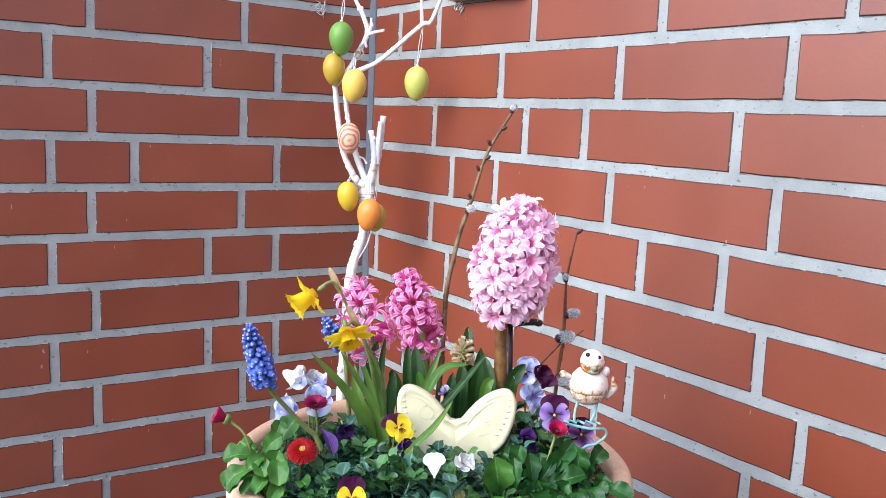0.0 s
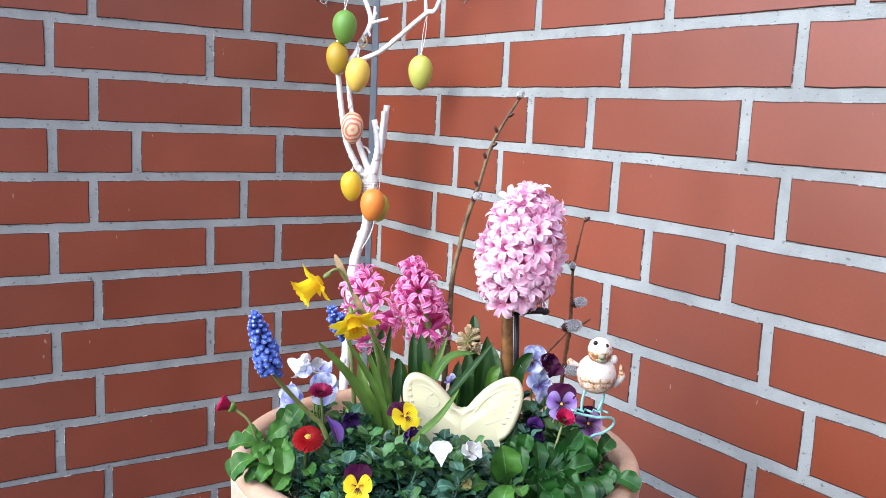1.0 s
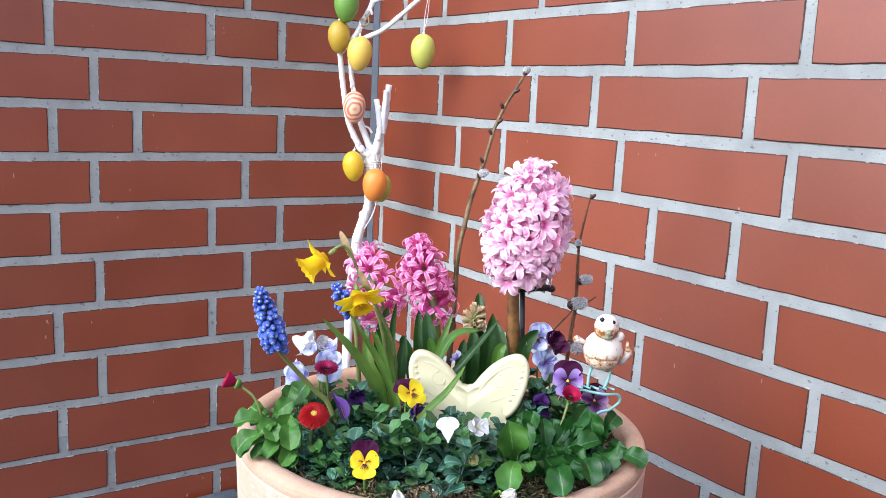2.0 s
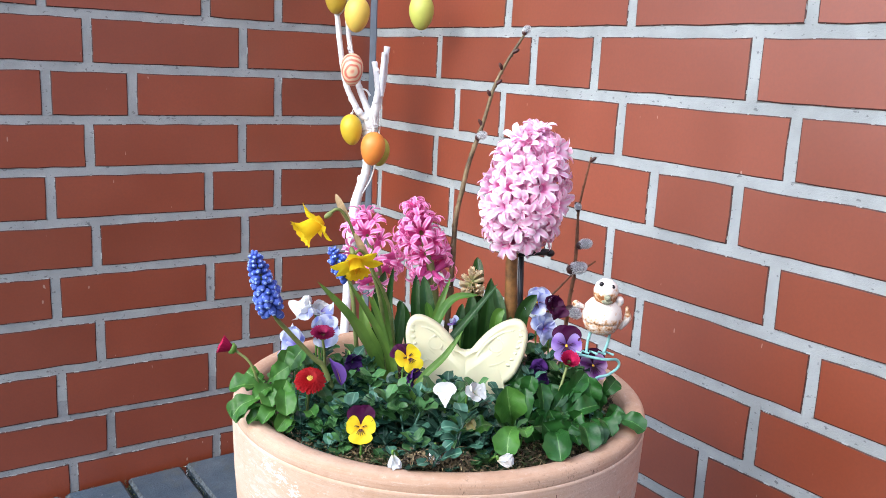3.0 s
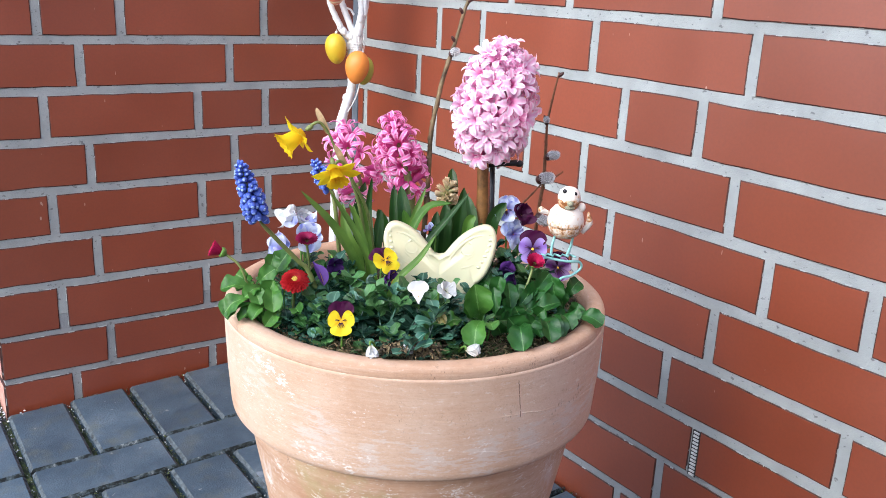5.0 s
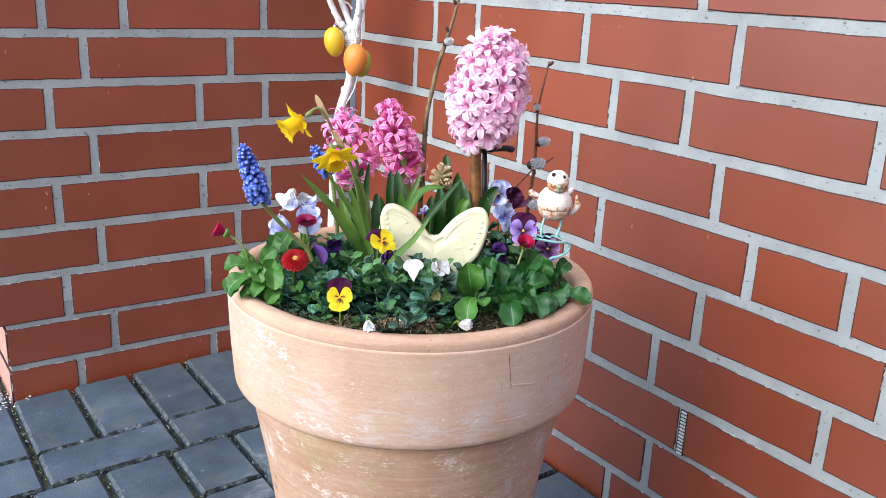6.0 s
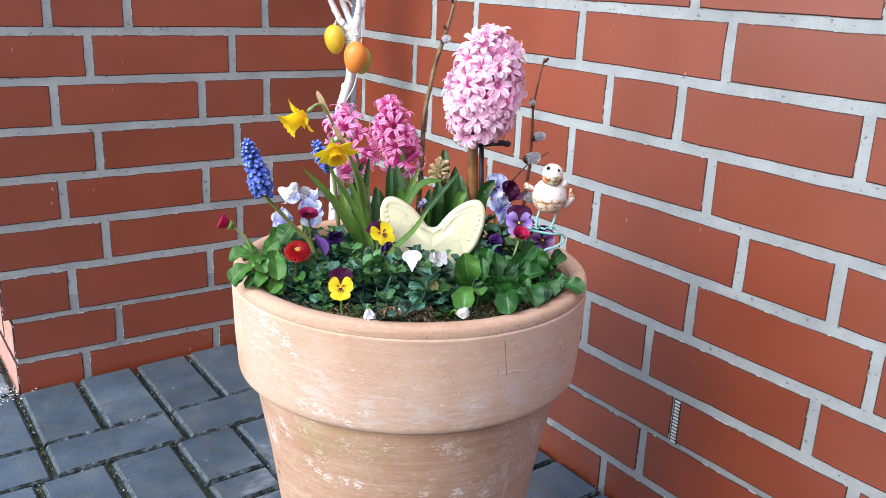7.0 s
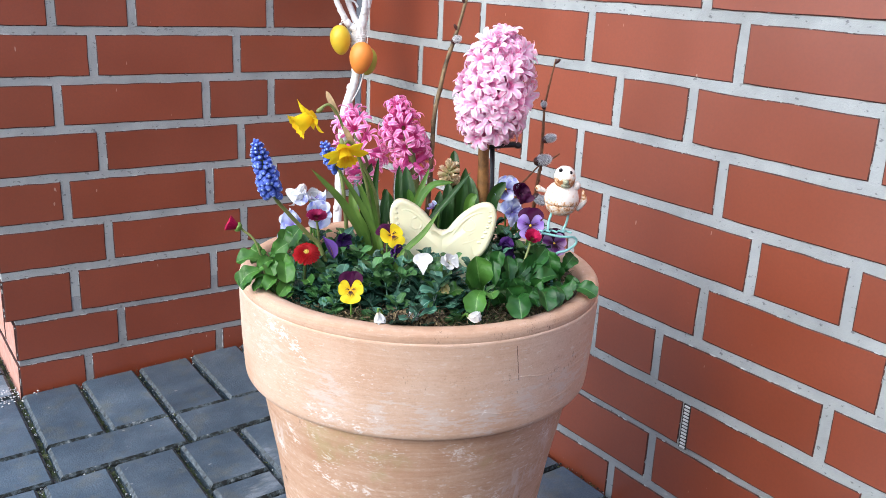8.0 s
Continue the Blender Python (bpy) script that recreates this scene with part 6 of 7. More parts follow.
def bird_ornament():
    """One plain figure: two tin half shells, round head, bent wire legs."""
    bm = bmesh.new()
    tone = bm.verts.layers.float.new("tone")
    lean = basis(way(0.03, 0.0, 1.0), BACK)
    body, head = spot(0.1388, -0.033, 0.5504), spot(0.1397, -0.037, 0.5729)
    for prof, base in (([(0.0002, 0.0172), (0.006, 0.0165), (0.0115, 0.0135), (0.0155, 0.0085), (0.0172, 0.002), (0.0174, -0.0032), (0.0168, -0.0048), (0.0158, -0.005)], body),
                       ([(0.0155, -0.004), (0.0162, -0.0052), (0.016, -0.0072), (0.0135, -0.0125), (0.0085, -0.0162), (0.0002, -0.0175)], body),
                       ([(0.0002, 0.0112), (0.005, 0.0102), (0.009, 0.0068), (0.0108, 0.001), (0.0104, -0.004), (0.0085, -0.0085), (0.0078, -0.0105)], head)):
        old = set(bm.verts)
        rr = lathe(bm, prof, 28)
        for i, ring in enumerate(rr):
            for v in ring:
                z, r = prof[i][1], prof[i][0]
                v[tone] = (0.2 if (base is body and -0.0085 < z < -0.0028) else 0.02) + (0.34 if base is head and z < -0.0035 else 0) + (0.24 if base is body and z > 0.0135 else 0) + (0.15 if base is body and z < -0.012 else 0)
        for v in bm.verts:
            if v not in old:
                v.co = base + lean @ v.co
    # beak, eyes
    ball(bm, head - BACK * 0.0105 - UP * 0.003, (0.0032, 0.0045, 0.0028), basis(UP, -BACK), 8, 6, 3)
    ball(bm, head - BACK * 0.009 - UP * 0.0072, (0.005, 0.0028, 0.0022), basis(UP, -BACK), 8, 6, 3)
    for du, dz in ((-0.0055, 0.0078), (0.0042, 0.0056)):
        ball(bm, head + RIGHT * du - BACK * 0.0068 + UP * dz, (0.0021,) * 3, None, 8, 6, 2)
    # stubby wings, a ball at the neck
    for s, tip, a in ((-1, (-0.0235, 0.0125), 0.7), (1, (0.02, 0.0095), 0.4)):
        root = body + RIGHT * 0.0165 * s + UP * (0.0065 if s < 0 else -0.012)
        end = body + RIGHT * tip[0] + UP * tip[1] - BACK * 0.003
        rings = tube(bm, spline([root, root.lerp(end, 0.5) + RIGHT * 0.004 * s, end], 8), [0.0018, 0.0034, 0.0011], 8, 0.05)
        for ring in rings[5:]:
            for v in ring:
                v[tone] = 0.25
    ball(bm, head + RIGHT * 0.0125 - UP * 0.0085, (0.0042, 0.0036, 0.0046), None, 10, 7)
    # wire legs with zigzag feet and the looping end of the wire
    for s in (-1, 1):
        hip, foot = body + RIGHT * 0.0085 * s - UP * 0.015, body + RIGHT * (0.0072 * s - 0.0043) - UP * 0.0345 - BACK * 0.004
        tube(bm, spline([hip, hip.lerp(foot, 0.5) + RIGHT * 0.001 * s, foot], 8), [0.0013, 0.0013], 8, 0, 0, 1)
        toes = [foot + RIGHT * du - BACK * 0.006 * ((k % 2) * 2 - 1) + UP * (0.0018 * (k % 2)) for k, du in enumerate((-0.0105, -0.006, -0.003, 0.001, 0.004, 0.008))]
        tube(bm, toes, [0.00105, 0.00105], 7, 0, 0, 1)
    loop = spline([body + RIGHT * -0.018 - UP * 0.036 - BACK * 0.004, body + RIGHT * 0.002 - UP * 0.038 - BACK * 0.008, body + RIGHT * 0.016 - UP * 0.040 - BACK * 0.002, body + RIGHT * 0.0185 - UP * 0.047,
                   body + RIGHT * 0.009 - UP * 0.0535 - BACK * 0.004, body + RIGHT * -0.001 - UP * 0.0565 - BACK * 0.006, body + RIGHT * -0.003 - UP * 0.07, body + RIGHT * -0.002 - UP * 0.11], 40)
    tube(bm, loop, [0.0013, 0.0013], 8, 0, 0, 1)
    base = spot(0.14, -0.033, SOIL_Z)
    bm.transform(Matrix.Translation(-base))
    ob = mesh_object("bird_ornament", bm, [PAINT_WHITE, TURQUOISE, BEAD, BEAK])
    ob.location = base
    return tagged(ob, "rusty white tin bird figure on turquoise wire legs in the pot", "ornament")


bird_ornament()


# ---- willow twigs ----
def catkin(ob, p, axis, size, seed, cap=True):
    rng = random.Random(seed)
    rot = basis(axis)
    bm = bmesh.new()
    ball(bm, p, (size * 0.7, size * 0.7, size * 0.92), rot, 12, 8, 1)
    for _ in range(1300):
        d = Vector((rng.gauss(0, 1), rng.gauss(0, 1), rng.gauss(0, 1))).normalized()
        q = p + rot @ Vector((d.x * size * 0.74, d.y * size * 0.74, d.z * size * 0.95))
        o = (rot @ d + Vector((rng.gauss(0, 0.3), rng.gauss(0, 0.3), rng.gauss(0, 0.3)))).normalized()
        s = o.orthogonal().normalized() * size * 0.03
        bm.faces.new([bm.verts.new(q - s), bm.verts.new(q + s), bm.verts.new(q + o * size * rng.uniform(0.1, 0.26))])
    grow("catkin", bm, [CATKIN, CATKIN_CORE], ob, "grey silky catkin")
    if cap:
        bm = bmesh.new()
        ball(bm, p - axis * size * 0.8, (size * 0.62, size * 0.62, size * 0.6), rot, 10, 6)
        grow("bud_scale", bm, BUD, ob)


def twig(base, pts, radii, buds, label, material, seed, side=()):
    rng = random.Random(seed)
    ob = thing("willow_twig", base, label, "twig", "willow twigs in the pot")
    bm = bmesh.new()
    line = spline(pts, 40)
    tube(bm, line, radii, 8, 0.12, seed)
    for k in range(3, 39, 3):
        rk = radii[0] + (radii[-1] - radii[0]) * k / 40
        off = (RIGHT * rng.choice((-1, 1)) + BACK * rng.gauss(0, 0.6)).normalized() * rk * 0.7
        ball(bm, line[k].lerp(line[k + 1], rng.random()) + off, (rk * rng.uniform(0.6, 0.95),) * 2 + (rk * rng.uniform(0.9, 1.6),), None, 7, 5)
    for a in side:
        tube(bm, spline(a, 12), [radii[1] * 0.8, radii[1] * 0.4], 6, 0.1, seed + 1)
    grow("stem", bm, material, ob)
    for k, s in buds:
        d = (line[min(k + 1, 40)] - line[k - 1]).normalized()
        o = (d + RIGHT * 0.9 * s - BACK * 0.3).normalized()
        bm = bmesh.new()
        ball(bm, line[k] + o * 0.0035, (0.0019, 0.0019, 0.0042), basis(o), 8, 6)
        grow("bud", bm, BUD, ob)
    return ob


t1 = twig(spot(0.001, 0.064, S), [spot(0.001, 0.064, S), spot(0.0067, 0.064, 0.5622), spot(0.0077, 0.064, 0.6092), spot(0.0125, 0.064, 0.6399), spot(0.0184, 0.064, 0.67), spot(0.0285, 0.064, 0.7031), spot(0.037, 0.064, 0.7368), spot(0.0469, 0.064, 0.7606), spot(0.0628, 0.064, 0.7884)],
          [0.0028, 0.0026, 0.0022, 0.0017, 0.0012], [(25, -1), (29, -1), (31, 1), (34, -1), (37, 1)], "long brown willow twig with buds and small catkins", BARK, 5)
catkin(t1, spot(0.0284, 0.06, 0.6942), way(0.75, -0.3, 0.5), 0.0052, 1)
catkin(t1, spot(0.0648, 0.064, 0.7934), way(0.5, 0, 0.85), 0.0043, 2)
t2 = twig(spot(0.12, 0.075, S), [spot(0.12, 0.075, S), spot(0.1232, 0.075, 0.4905), spot(0.1261, 0.075, 0.5368), spot(0.1285, 0.075, 0.5627), spot(0.1283, 0.075, 0.5975), spot(0.1279, 0.075, 0.6254), spot(0.1314, 0.075, 0.6512), spot(0.136, 0.075, 0.6773)],
          [0.0022, 0.002, 0.0017, 0.0012, 0.0009], [(29, -1), (39, 1)], "thin dark willow twig with furry grey catkins", DARK_BARK, 6,
          [[spot(0.0934, 0.075, 0.5222), spot(0.1129, 0.075, 0.544), spot(0.1274, 0.075, 0.5613)], [spot(0.1285, 0.075, 0.5627), spot(0.1381, 0.074, 0.5672), spot(0.1483, 0.073, 0.5751)]])
catkin(t2, spot(0.1362, 0.07, 0.5925), way(0.7, -0.2, 0.3), 0.0068, 4)
catkin(t2, spot(0.1306, 0.068, 0.5685), way(0.85, -0.2, 0.3), 0.0085, 5)
catkin(t2, spot(0.13, 0.064, 0.5237), way(0.5, -0.3, -0.3), 0.0075, 6)
catkin(t2, spot(0.1266, 0.073, 0.6287), way(-0.1, -0.3, 0.95), 0.0042, 7)

# ---- white painted branch with hanging eggs ----
WHITE_BARK = mat_plain("white_painted_bark", (0.78, 0.79, 0.80), 0.6, 0.12, 120, bumpy=0.6)
CORD = mat_plain("white_cord", (0.72, 0.72, 0.70), 0.8, 0.15, 400, bumpy=0.6)
WOOD_CUT = mat_plain("cut_wood", (0.45, 0.33, 0.17), 0.7, 0.3, 120)
BV = 0.72
branch = thing("painted_branch", spot(-0.18, BV + 0.01, 0), "bare branch painted white standing in the wall corner", "branch")


def limb(pts, radii, name="limb", seed=0, knots=3):
    rng = random.Random(seed)
    bm = bmesh.new()
    line = spline([spot(*p) for p in pts], max(14, 8 * len(pts)))
    tube(bm, line, radii, 10, 0.09, seed)
    for k in range(knots):
        i = rng.randrange(2, len(line) - 2)
        r = radii[0] * 0.72
        ball(bm, line[i] + Vector((rng.gauss(0, r * 0.5), rng.gauss(0, r * 0.5), 0)), (r, r, r * 1.3), None, 8, 6)
    return grow(name, bm, WHITE_BARK, branch)


limb([(-0.185, BV, 0.0), (-0.175, BV, 0.18), (-0.170, BV, 0.32), (-0.166, BV, 0.42), (-0.160, BV, 0.50), (-0.153, BV, 0.535), (-0.142, BV, 0.57), (-0.138, BV, 0.61), (-0.134, BV, 0.672)],
     [0.0085, 0.008, 0.0078, 0.0082, 0.0095, 0.008, 0.0075, 0.0075, 0.009], "trunk", 1, 6)
limb([(-0.132, BV, 0.660), (-0.152, BV - 0.004, 0.668), (-0.165, BV - 0.01, 0.69), (-0.178, BV - 0.015, 0.722), (-0.187, BV - 0.02, 0.776), (-0.193, BV - 0.025, 0.829)], [0.0075, 0.006, 0.005, 0.0048, 0.0045], "limb", 2)
limb([(-0.193, BV - 0.025, 0.829), (-0.17, BV - 0.03, 0.856), (-0.155, BV - 0.025, 0.885), (-0.142, BV - 0.02, 0.918), (-0.151, BV - 0.02, 0.948), (-0.166, BV - 0.02, 0.982), (-0.17, BV - 0.02, 1.06)], [0.0048, 0.0042, 0.0045, 0.004, 0.003, 0.002], "limb", 3, 5)
limb([(-0.138, BV, 0.668), (-0.156, BV + 0.005, 0.71), (-0.168, BV + 0.01, 0.75), (-0.176, BV + 0.01, 0.788), (-0.18, BV + 0.01, 0.822)], [0.006, 0.005, 0.0042, 0.004], "limb", 4)
limb([(-0.132, BV - 0.004, 0.665), (-0.122, BV - 0.008, 0.70), (-0.116, BV - 0.01, 0.725), (-0.111, BV - 0.012, 0.782)], [0.0085, 0.0068, 0.0055, 0.005], "limb", 5, 1)
limb([(-0.126, BV - 0.012, 0.69), (-0.124, BV - 0.018, 0.715), (-0.1305, BV - 0.02, 0.757)], [0.006, 0.005, 0.0046], "limb", 6, 1)
limb([(-0.119, BV - 0.012, 0.70), (-0.117, BV - 0.02, 0.735), (-0.1145, BV - 0.022, 0.772)], [0.005, 0.0046, 0.004], "limb", 7, 1)
limb([(-0.16, BV - 0.03, 0.852), (-0.125, BV - 0.035, 0.868), (-0.094, BV - 0.045, 0.8925), (-0.05, BV - 0.06, 0.93), (-0.037, BV - 0.065, 0.934), (-0.027, BV - 0.068, 0.955), (-0.017, BV - 0.07, 0.985), (-0.01, BV - 0.072, 1.03)],
     [0.0042, 0.004, 0.0038, 0.0036, 0.003, 0.0022], "limb", 8, 2)
limb([(-0.05, BV - 0.06, 0.93), (-0.051, BV - 0.062, 0.95), (-0.052, BV - 0.064, 0.972)], [0.003, 0.0026], "limb", 9, 1)
limb([(-0.142, BV - 0.02, 0.914), (-0.13, BV - 0.025, 0.918), (-0.113, BV - 0.03, 0.922)], [0.003, 0.0024], "limb", 10, 1)
limb([(-0.142, BV - 0.02, 0.914), (-0.136, BV - 0.025, 0.925), (-0.135, BV - 0.028, 0.941)], [0.003, 0.0022], "limb", 11, 1)
limb([(-0.158, BV - 0.022, 0.885), (-0.146, BV - 0.03, 0.9), (-0.141, BV - 0.03, 0.893)], [0.003, 0.0022], "limb", 12, 2)
limb([(-0.137, BV - 0.01, 0.70), (-0.142, BV - 0.012, 0.708), (-0.15, BV - 0.014, 0.712)], [0.002, 0.0014], "limb", 13, 0)
# cord wound round the fork and its loose end
bm = bmesh.new()
turns = []
for i in range(160):
    a = i * 0.42
    z = 0.628 + 0.044 * i / 159
    r = 0.0118 + 0.0016 * math.sin(i * 0.37) + 0.0008 * math.sin(i * 1.3)
    c = spot(-0.1365 + 0.002 * (z - 0.628) / 0.044, BV, z)
    turns.append(c + RIGHT * r * math.cos(a) + BACK * r * math.sin(a))
tube(bm, turns, [0.0011, 0.0011], 6, 0.1, 2)
tube(bm, spline([spot(-0.1372, BV, 0.622), spot(-0.1365, BV, 0.635), spot(-0.1355, BV, 0.655), spot(-0.1345, BV, 0.674)], 22), [0.0095, 0.0125, 0.0135, 0.0122, 0.0128, 0.0105], 14, 0.09, 7)
for k in range(9):
    a = 2.4 * k
    ball(bm, spot(-0.136 + 0.0105 * math.cos(a), BV + 0.0105 * math.sin(a), 0.63 + 0.0048 * k), (0.0045, 0.0045, 0.0062), None, 8, 6)
grow("cord_wrap", bm, CORD, branch, "white cord wound round the fork")
bm = bmesh.new()
tube(bm, spline([spot(-0.131, BV - 0.013, 0.63), spot(-0.124, BV - 0.016, 0.60), spot(-0.13, BV - 0.015, 0.565), spot(-0.145, BV - 0.013, 0.535)], 18), [0.0014, 0.0012], 6)
grow("cord_end", bm, CORD, branch)
bm = bmesh.new()
curl = [spot(-0.155 + (0.0022 + 0.0011 * t) * math.cos(t), BV - 0.034, 0.8815 + (0.0022 + 0.0011 * t) * math.sin(t)) for t in (0.4 * i for i in range(20))]
tube(bm, curl, [0.0013, 0.0016], 6)
grow("wood_curl", bm, WOOD_CUT, branch, "small curled wood shaving")


def mat_egg(name, color, rough=0.45):
    return mat_plain(name, color, rough, 0.07, 40, sss=0.12, bumpy=0.03)


def mat_swirl_egg(name):
    m, nt, b = nodes_of(name)
    co = nt.nodes.new("ShaderNodeTexCoord")
    w = nt.nodes.new("ShaderNodeTexWave")
    w.wave_type, w.rings_direction = "RINGS", "SPHERICAL"
    w.inputs["Scale"].default_value, w.inputs["Distortion"].default_value, w.inputs["Detail"].default_value, w.inputs["Detail Scale"].default_value = 36, 7.0, 2, 0.9
    mp = nt.nodes.new("ShaderNodeMapping")
    mp.inputs["Location"].default_value = (0.012, 0.022, 0.004)
    nt.links.new(co.outputs["Object"], mp.inputs[0])
    nt.links.new(mp.outputs[0], w.inputs["Vector"])
    c = ramp(nt, w.outputs[0], [(0.25, (0.72, 0.55, 0.36)), (0.5, (0.74, 0.4, 0.26)), (0.75, (0.62, 0.17, 0.11))])
    nt.links.new(c.outputs[0], b.inputs["Base Color"])
    b.inputs["Roughness"].default_value = 0.35
    return m


EGG_PROFILE = [(math.sin(t) * (1 - 0.13 * math.cos(t)), math.cos(t)) for t in (math.pi * i / 16 for i in range(17))]


def egg(centre, width, height, material, hang, label, lean=(0, 0), blunt_down=True, seed=0):
    ob = thing("hanging_egg", centre, label, "easter egg", "eggs on the branch")
    bm = bmesh.new()
    s = -1 if blunt_down else 1
    prof = [(max(1e-5, r) * width / 2, s * z * height / 2) for r, z in EGG_PROFILE]
    lathe(bm, prof, 32)
    bmesh.ops.remove_doubles(bm, verts=bm.verts, dist=2e-5)
    bmesh.ops.recalc_face_normals(bm, faces=bm.faces)
    bm.transform(Matrix.Rotation(lean[0], 4, "X") @ Matrix.Rotation(lean[1], 4, "Y"))
    part("shell", bm, material, ob)
    top = centre + UP * height / 2
    bm = bmesh.new()
    ball(bm, top + UP * 0.001, (0.0024, 0.0024, 0.0024), None, 8, 6)
    grow("knot", bm, CORD, ob)
    bm = bmesh.new()
    for d in (-1, 1):
        tube(bm, spline([top, top.lerp(hang, 0.5) + RIGHT * 0.0022 * d, hang + UP * 0.002], 10), [0.0006, 0.0006], 5)
    grow("string", bm, CORD, ob, "thin white string")
    return ob


egg(spot(-0.182, BV - 0.045, 0.904), 0.0395, 0.0545, mat_egg("egg_green", (0.15, 0.31, 0.05)), spot(-0.181, BV - 0.03, 0.97), "grass green plastic egg hanging from the white branch")
egg(spot(-0.194, BV - 0.035, 0.8545), 0.0365, 0.053, mat_egg("egg_ochre", (0.47, 0.32, 0.028)), spot(-0.19, BV - 0.03, 0.93), "ochre yellow plastic egg hanging from the white branch")
egg(spot(-0.157, BV - 0.06, 0.828), 0.04, 0.0555, mat_egg("egg_yellow", (0.74, 0.53, 0.09)), spot(-0.16, BV - 0.04, 0.88), "bright yellow plastic egg hanging from the white branch", (0, 0.1))
egg(spot(-0.055, BV - 0.058, 0.8365), 0.0395, 0.056, mat_egg("egg_lime", (0.5, 0.52, 0.1)), spot(-0.048, BV - 0.06, 0.93), "lime green plastic egg hanging near the wall")
egg(spot(-0.165, BV - 0.04, 0.742), 0.0365, 0.053, mat_swirl_egg("egg_swirled"), spot(-0.178, BV - 0.015, 0.80), "cream egg with painted red swirls hanging from the branch")
egg(spot(-0.166, BV - 0.02, 0.643), 0.036, 0.052, mat_egg("egg_sun_yellow", (0.64, 0.45, 0.02)), spot(-0.158, BV - 0.014, 0.685), "sun yellow plastic egg hanging by the fork", (0, -0.12))
egg(spot(-0.127, BV - 0.045, 0.6155), 0.0405, 0.056, mat_egg("egg_orange", (0.74, 0.26, 0.04)), spot(-0.13, BV - 0.02, 0.675), "orange plastic egg hanging before the fork", (0.05, 0.1))
egg(spot(-0.12, BV - 0.006, 0.6075), 0.037, 0.05, mat_egg("egg_olive", (0.42, 0.42, 0.06)), spot(-0.123, BV - 0.006, 0.675), "olive yellow plastic egg hanging behind the orange one")

# ---- small things on the walls ----
SEAL = mat_plain("grey_sealant", (0.115, 0.14, 0.175), 0.7, 0.15, 30, bumpy=0.2)
bm = bmesh.new()
box(bm, (XR - 0.0015, YL - 0.0225, -0.05), (XR + 0.02, YL - 0.0005, WALL_TOP))
tagged(mesh_object("corner_joint_trim", bm, SEAL, smooth=False), "grey sealant strip in the corner of the brick walls", "trim", kind="structure")

VENT_WHITE = mat_plain("vent_plastic", (0.6, 0.61, 0.6), 0.6, 0.15, 300)
VENT_DARK = mat_plain("vent_gap", (0.03, 0.03, 0.03), 0.9, 0.2, 100)
zv0, zv1 = 0.1545, TOP_JOINT - 7 * COURSE - JOINT / 2
vent = thing("wall_vent", Vector((XR, 0.654, zv0)), "narrow white slotted vent set in a brick joint", "vent")
bm = bmesh.new()
box(bm, (XR - 0.0005, 0.646, zv0), (XR + 0.004, 0.658, zv1))
grow("backing", bm, VENT_DARK, vent, "", False)
for k in range(13):
    z = zv0 + (zv1 - zv0) * (k + 0.5) / 13
    bm = bmesh.new()
    box(bm, (XR - 0.0022, 0.6473, z - 0.0013), (XR - 0.0006, 0.6555, z + 0.0012))
    grow("slat", bm, VENT_WHITE, vent, "", False)

PLANK = mat_plain("mossy_plank", (0.22, 0.2, 0.12), 0.85, 0.4, 90, bumpy=0.8)
plaque = thing("wooden_plaque", Vector((XR, 1.2, 0.975)), "weathered mossy wooden board hanging on the brick wall", "plaque")
bm = bmesh.new()
vs = box(bm, (XR - 0.016, 1.105, 0.973), (XR - 0.001, 1.29, 1.12))
for v in vs:
    if v.co.z < 1.0:
        v.co.z += (v.co.y - 1.2) * 0.045
bmesh.ops.bevel(bm, geom=bm.edges[:], offset=0.0015, segments=2, affect="EDGES")
grow("board", bm, PLANK, plaque)
bm = bmesh.new()
vs = box(bm, (XR - 0.0165, 1.108, 0.9705), (XR - 0.004, 1.288, 0.9738))
for v in vs:
    v.co.z += (v.co.y - 1.2) * 0.045
grow("edging", bm, WOOD_CUT, plaque, "pale splintered lower edge")

WEB = mat_plain("cobweb_grey", (0.55, 0.55, 0.54), 0.9, 0.2, 300)


def cobweb(centre, normal, along, spread, count, seed, label):
    rng = random.Random(seed)
    ob = thing("cobweb", centre, label, "cobweb", "cobwebs on the brick walls")
    bm = bmesh.new()
    dn = normal.cross(along).normalized()
    for _ in range(count):
        a, b = (centre + along * rng.gauss(0, spread) + dn * rng.gauss(0, spread) + normal * rng.uniform(0.0005, 0.004) for _ in range(2))
        tube(bm, spline([a, a.lerp(b, 0.5) + dn * rng.gauss(0, spread * 0.4) + normal * rng.uniform(0, 0.003), b], 6), [0.0004, rng.uniform(0.0005, 0.0014), 0.0003], 5)
    grow("threads", bm, WEB, ob)
    return ob


cobweb(Vector((0.786, YL, 0.972)), Vector((0, -1, 0)), Vector((1, 0, 0)), 0.008, 16, 1, "dusty cobweb tuft stuck on the brick wall")
cobweb(Vector((XR, 1.272, 0.966)), Vector((-1, 0, 0)), Vector((0, 1, 0)), 0.007, 14, 2, "pale cobweb tuft under the wooden board")

# ---- bricks of the walls ----
build_wall(wall_north, {k: [(XU if k <= 8 else XL) - JOINT / 2, *j[1:]] for k, j in wall_courses(NORTH, XL, XR, 0.26, WALL_TOP).items()}, lambda a, z: pose(a, YL, z, 90, 0, 0), lambda a, z: z < 1.3, "brick_rest", None, LOW_NORTH)
build_wall(wall_east, wall_courses(EAST, -1.6, YL - 0.0225, 0.252, WALL_TOP), lambda a, z: pose(XR, a, z, 90, 0, -90), lambda a, z: z < 1.2 and a > 0.1, "brick_rest", None, LOW_EAST)
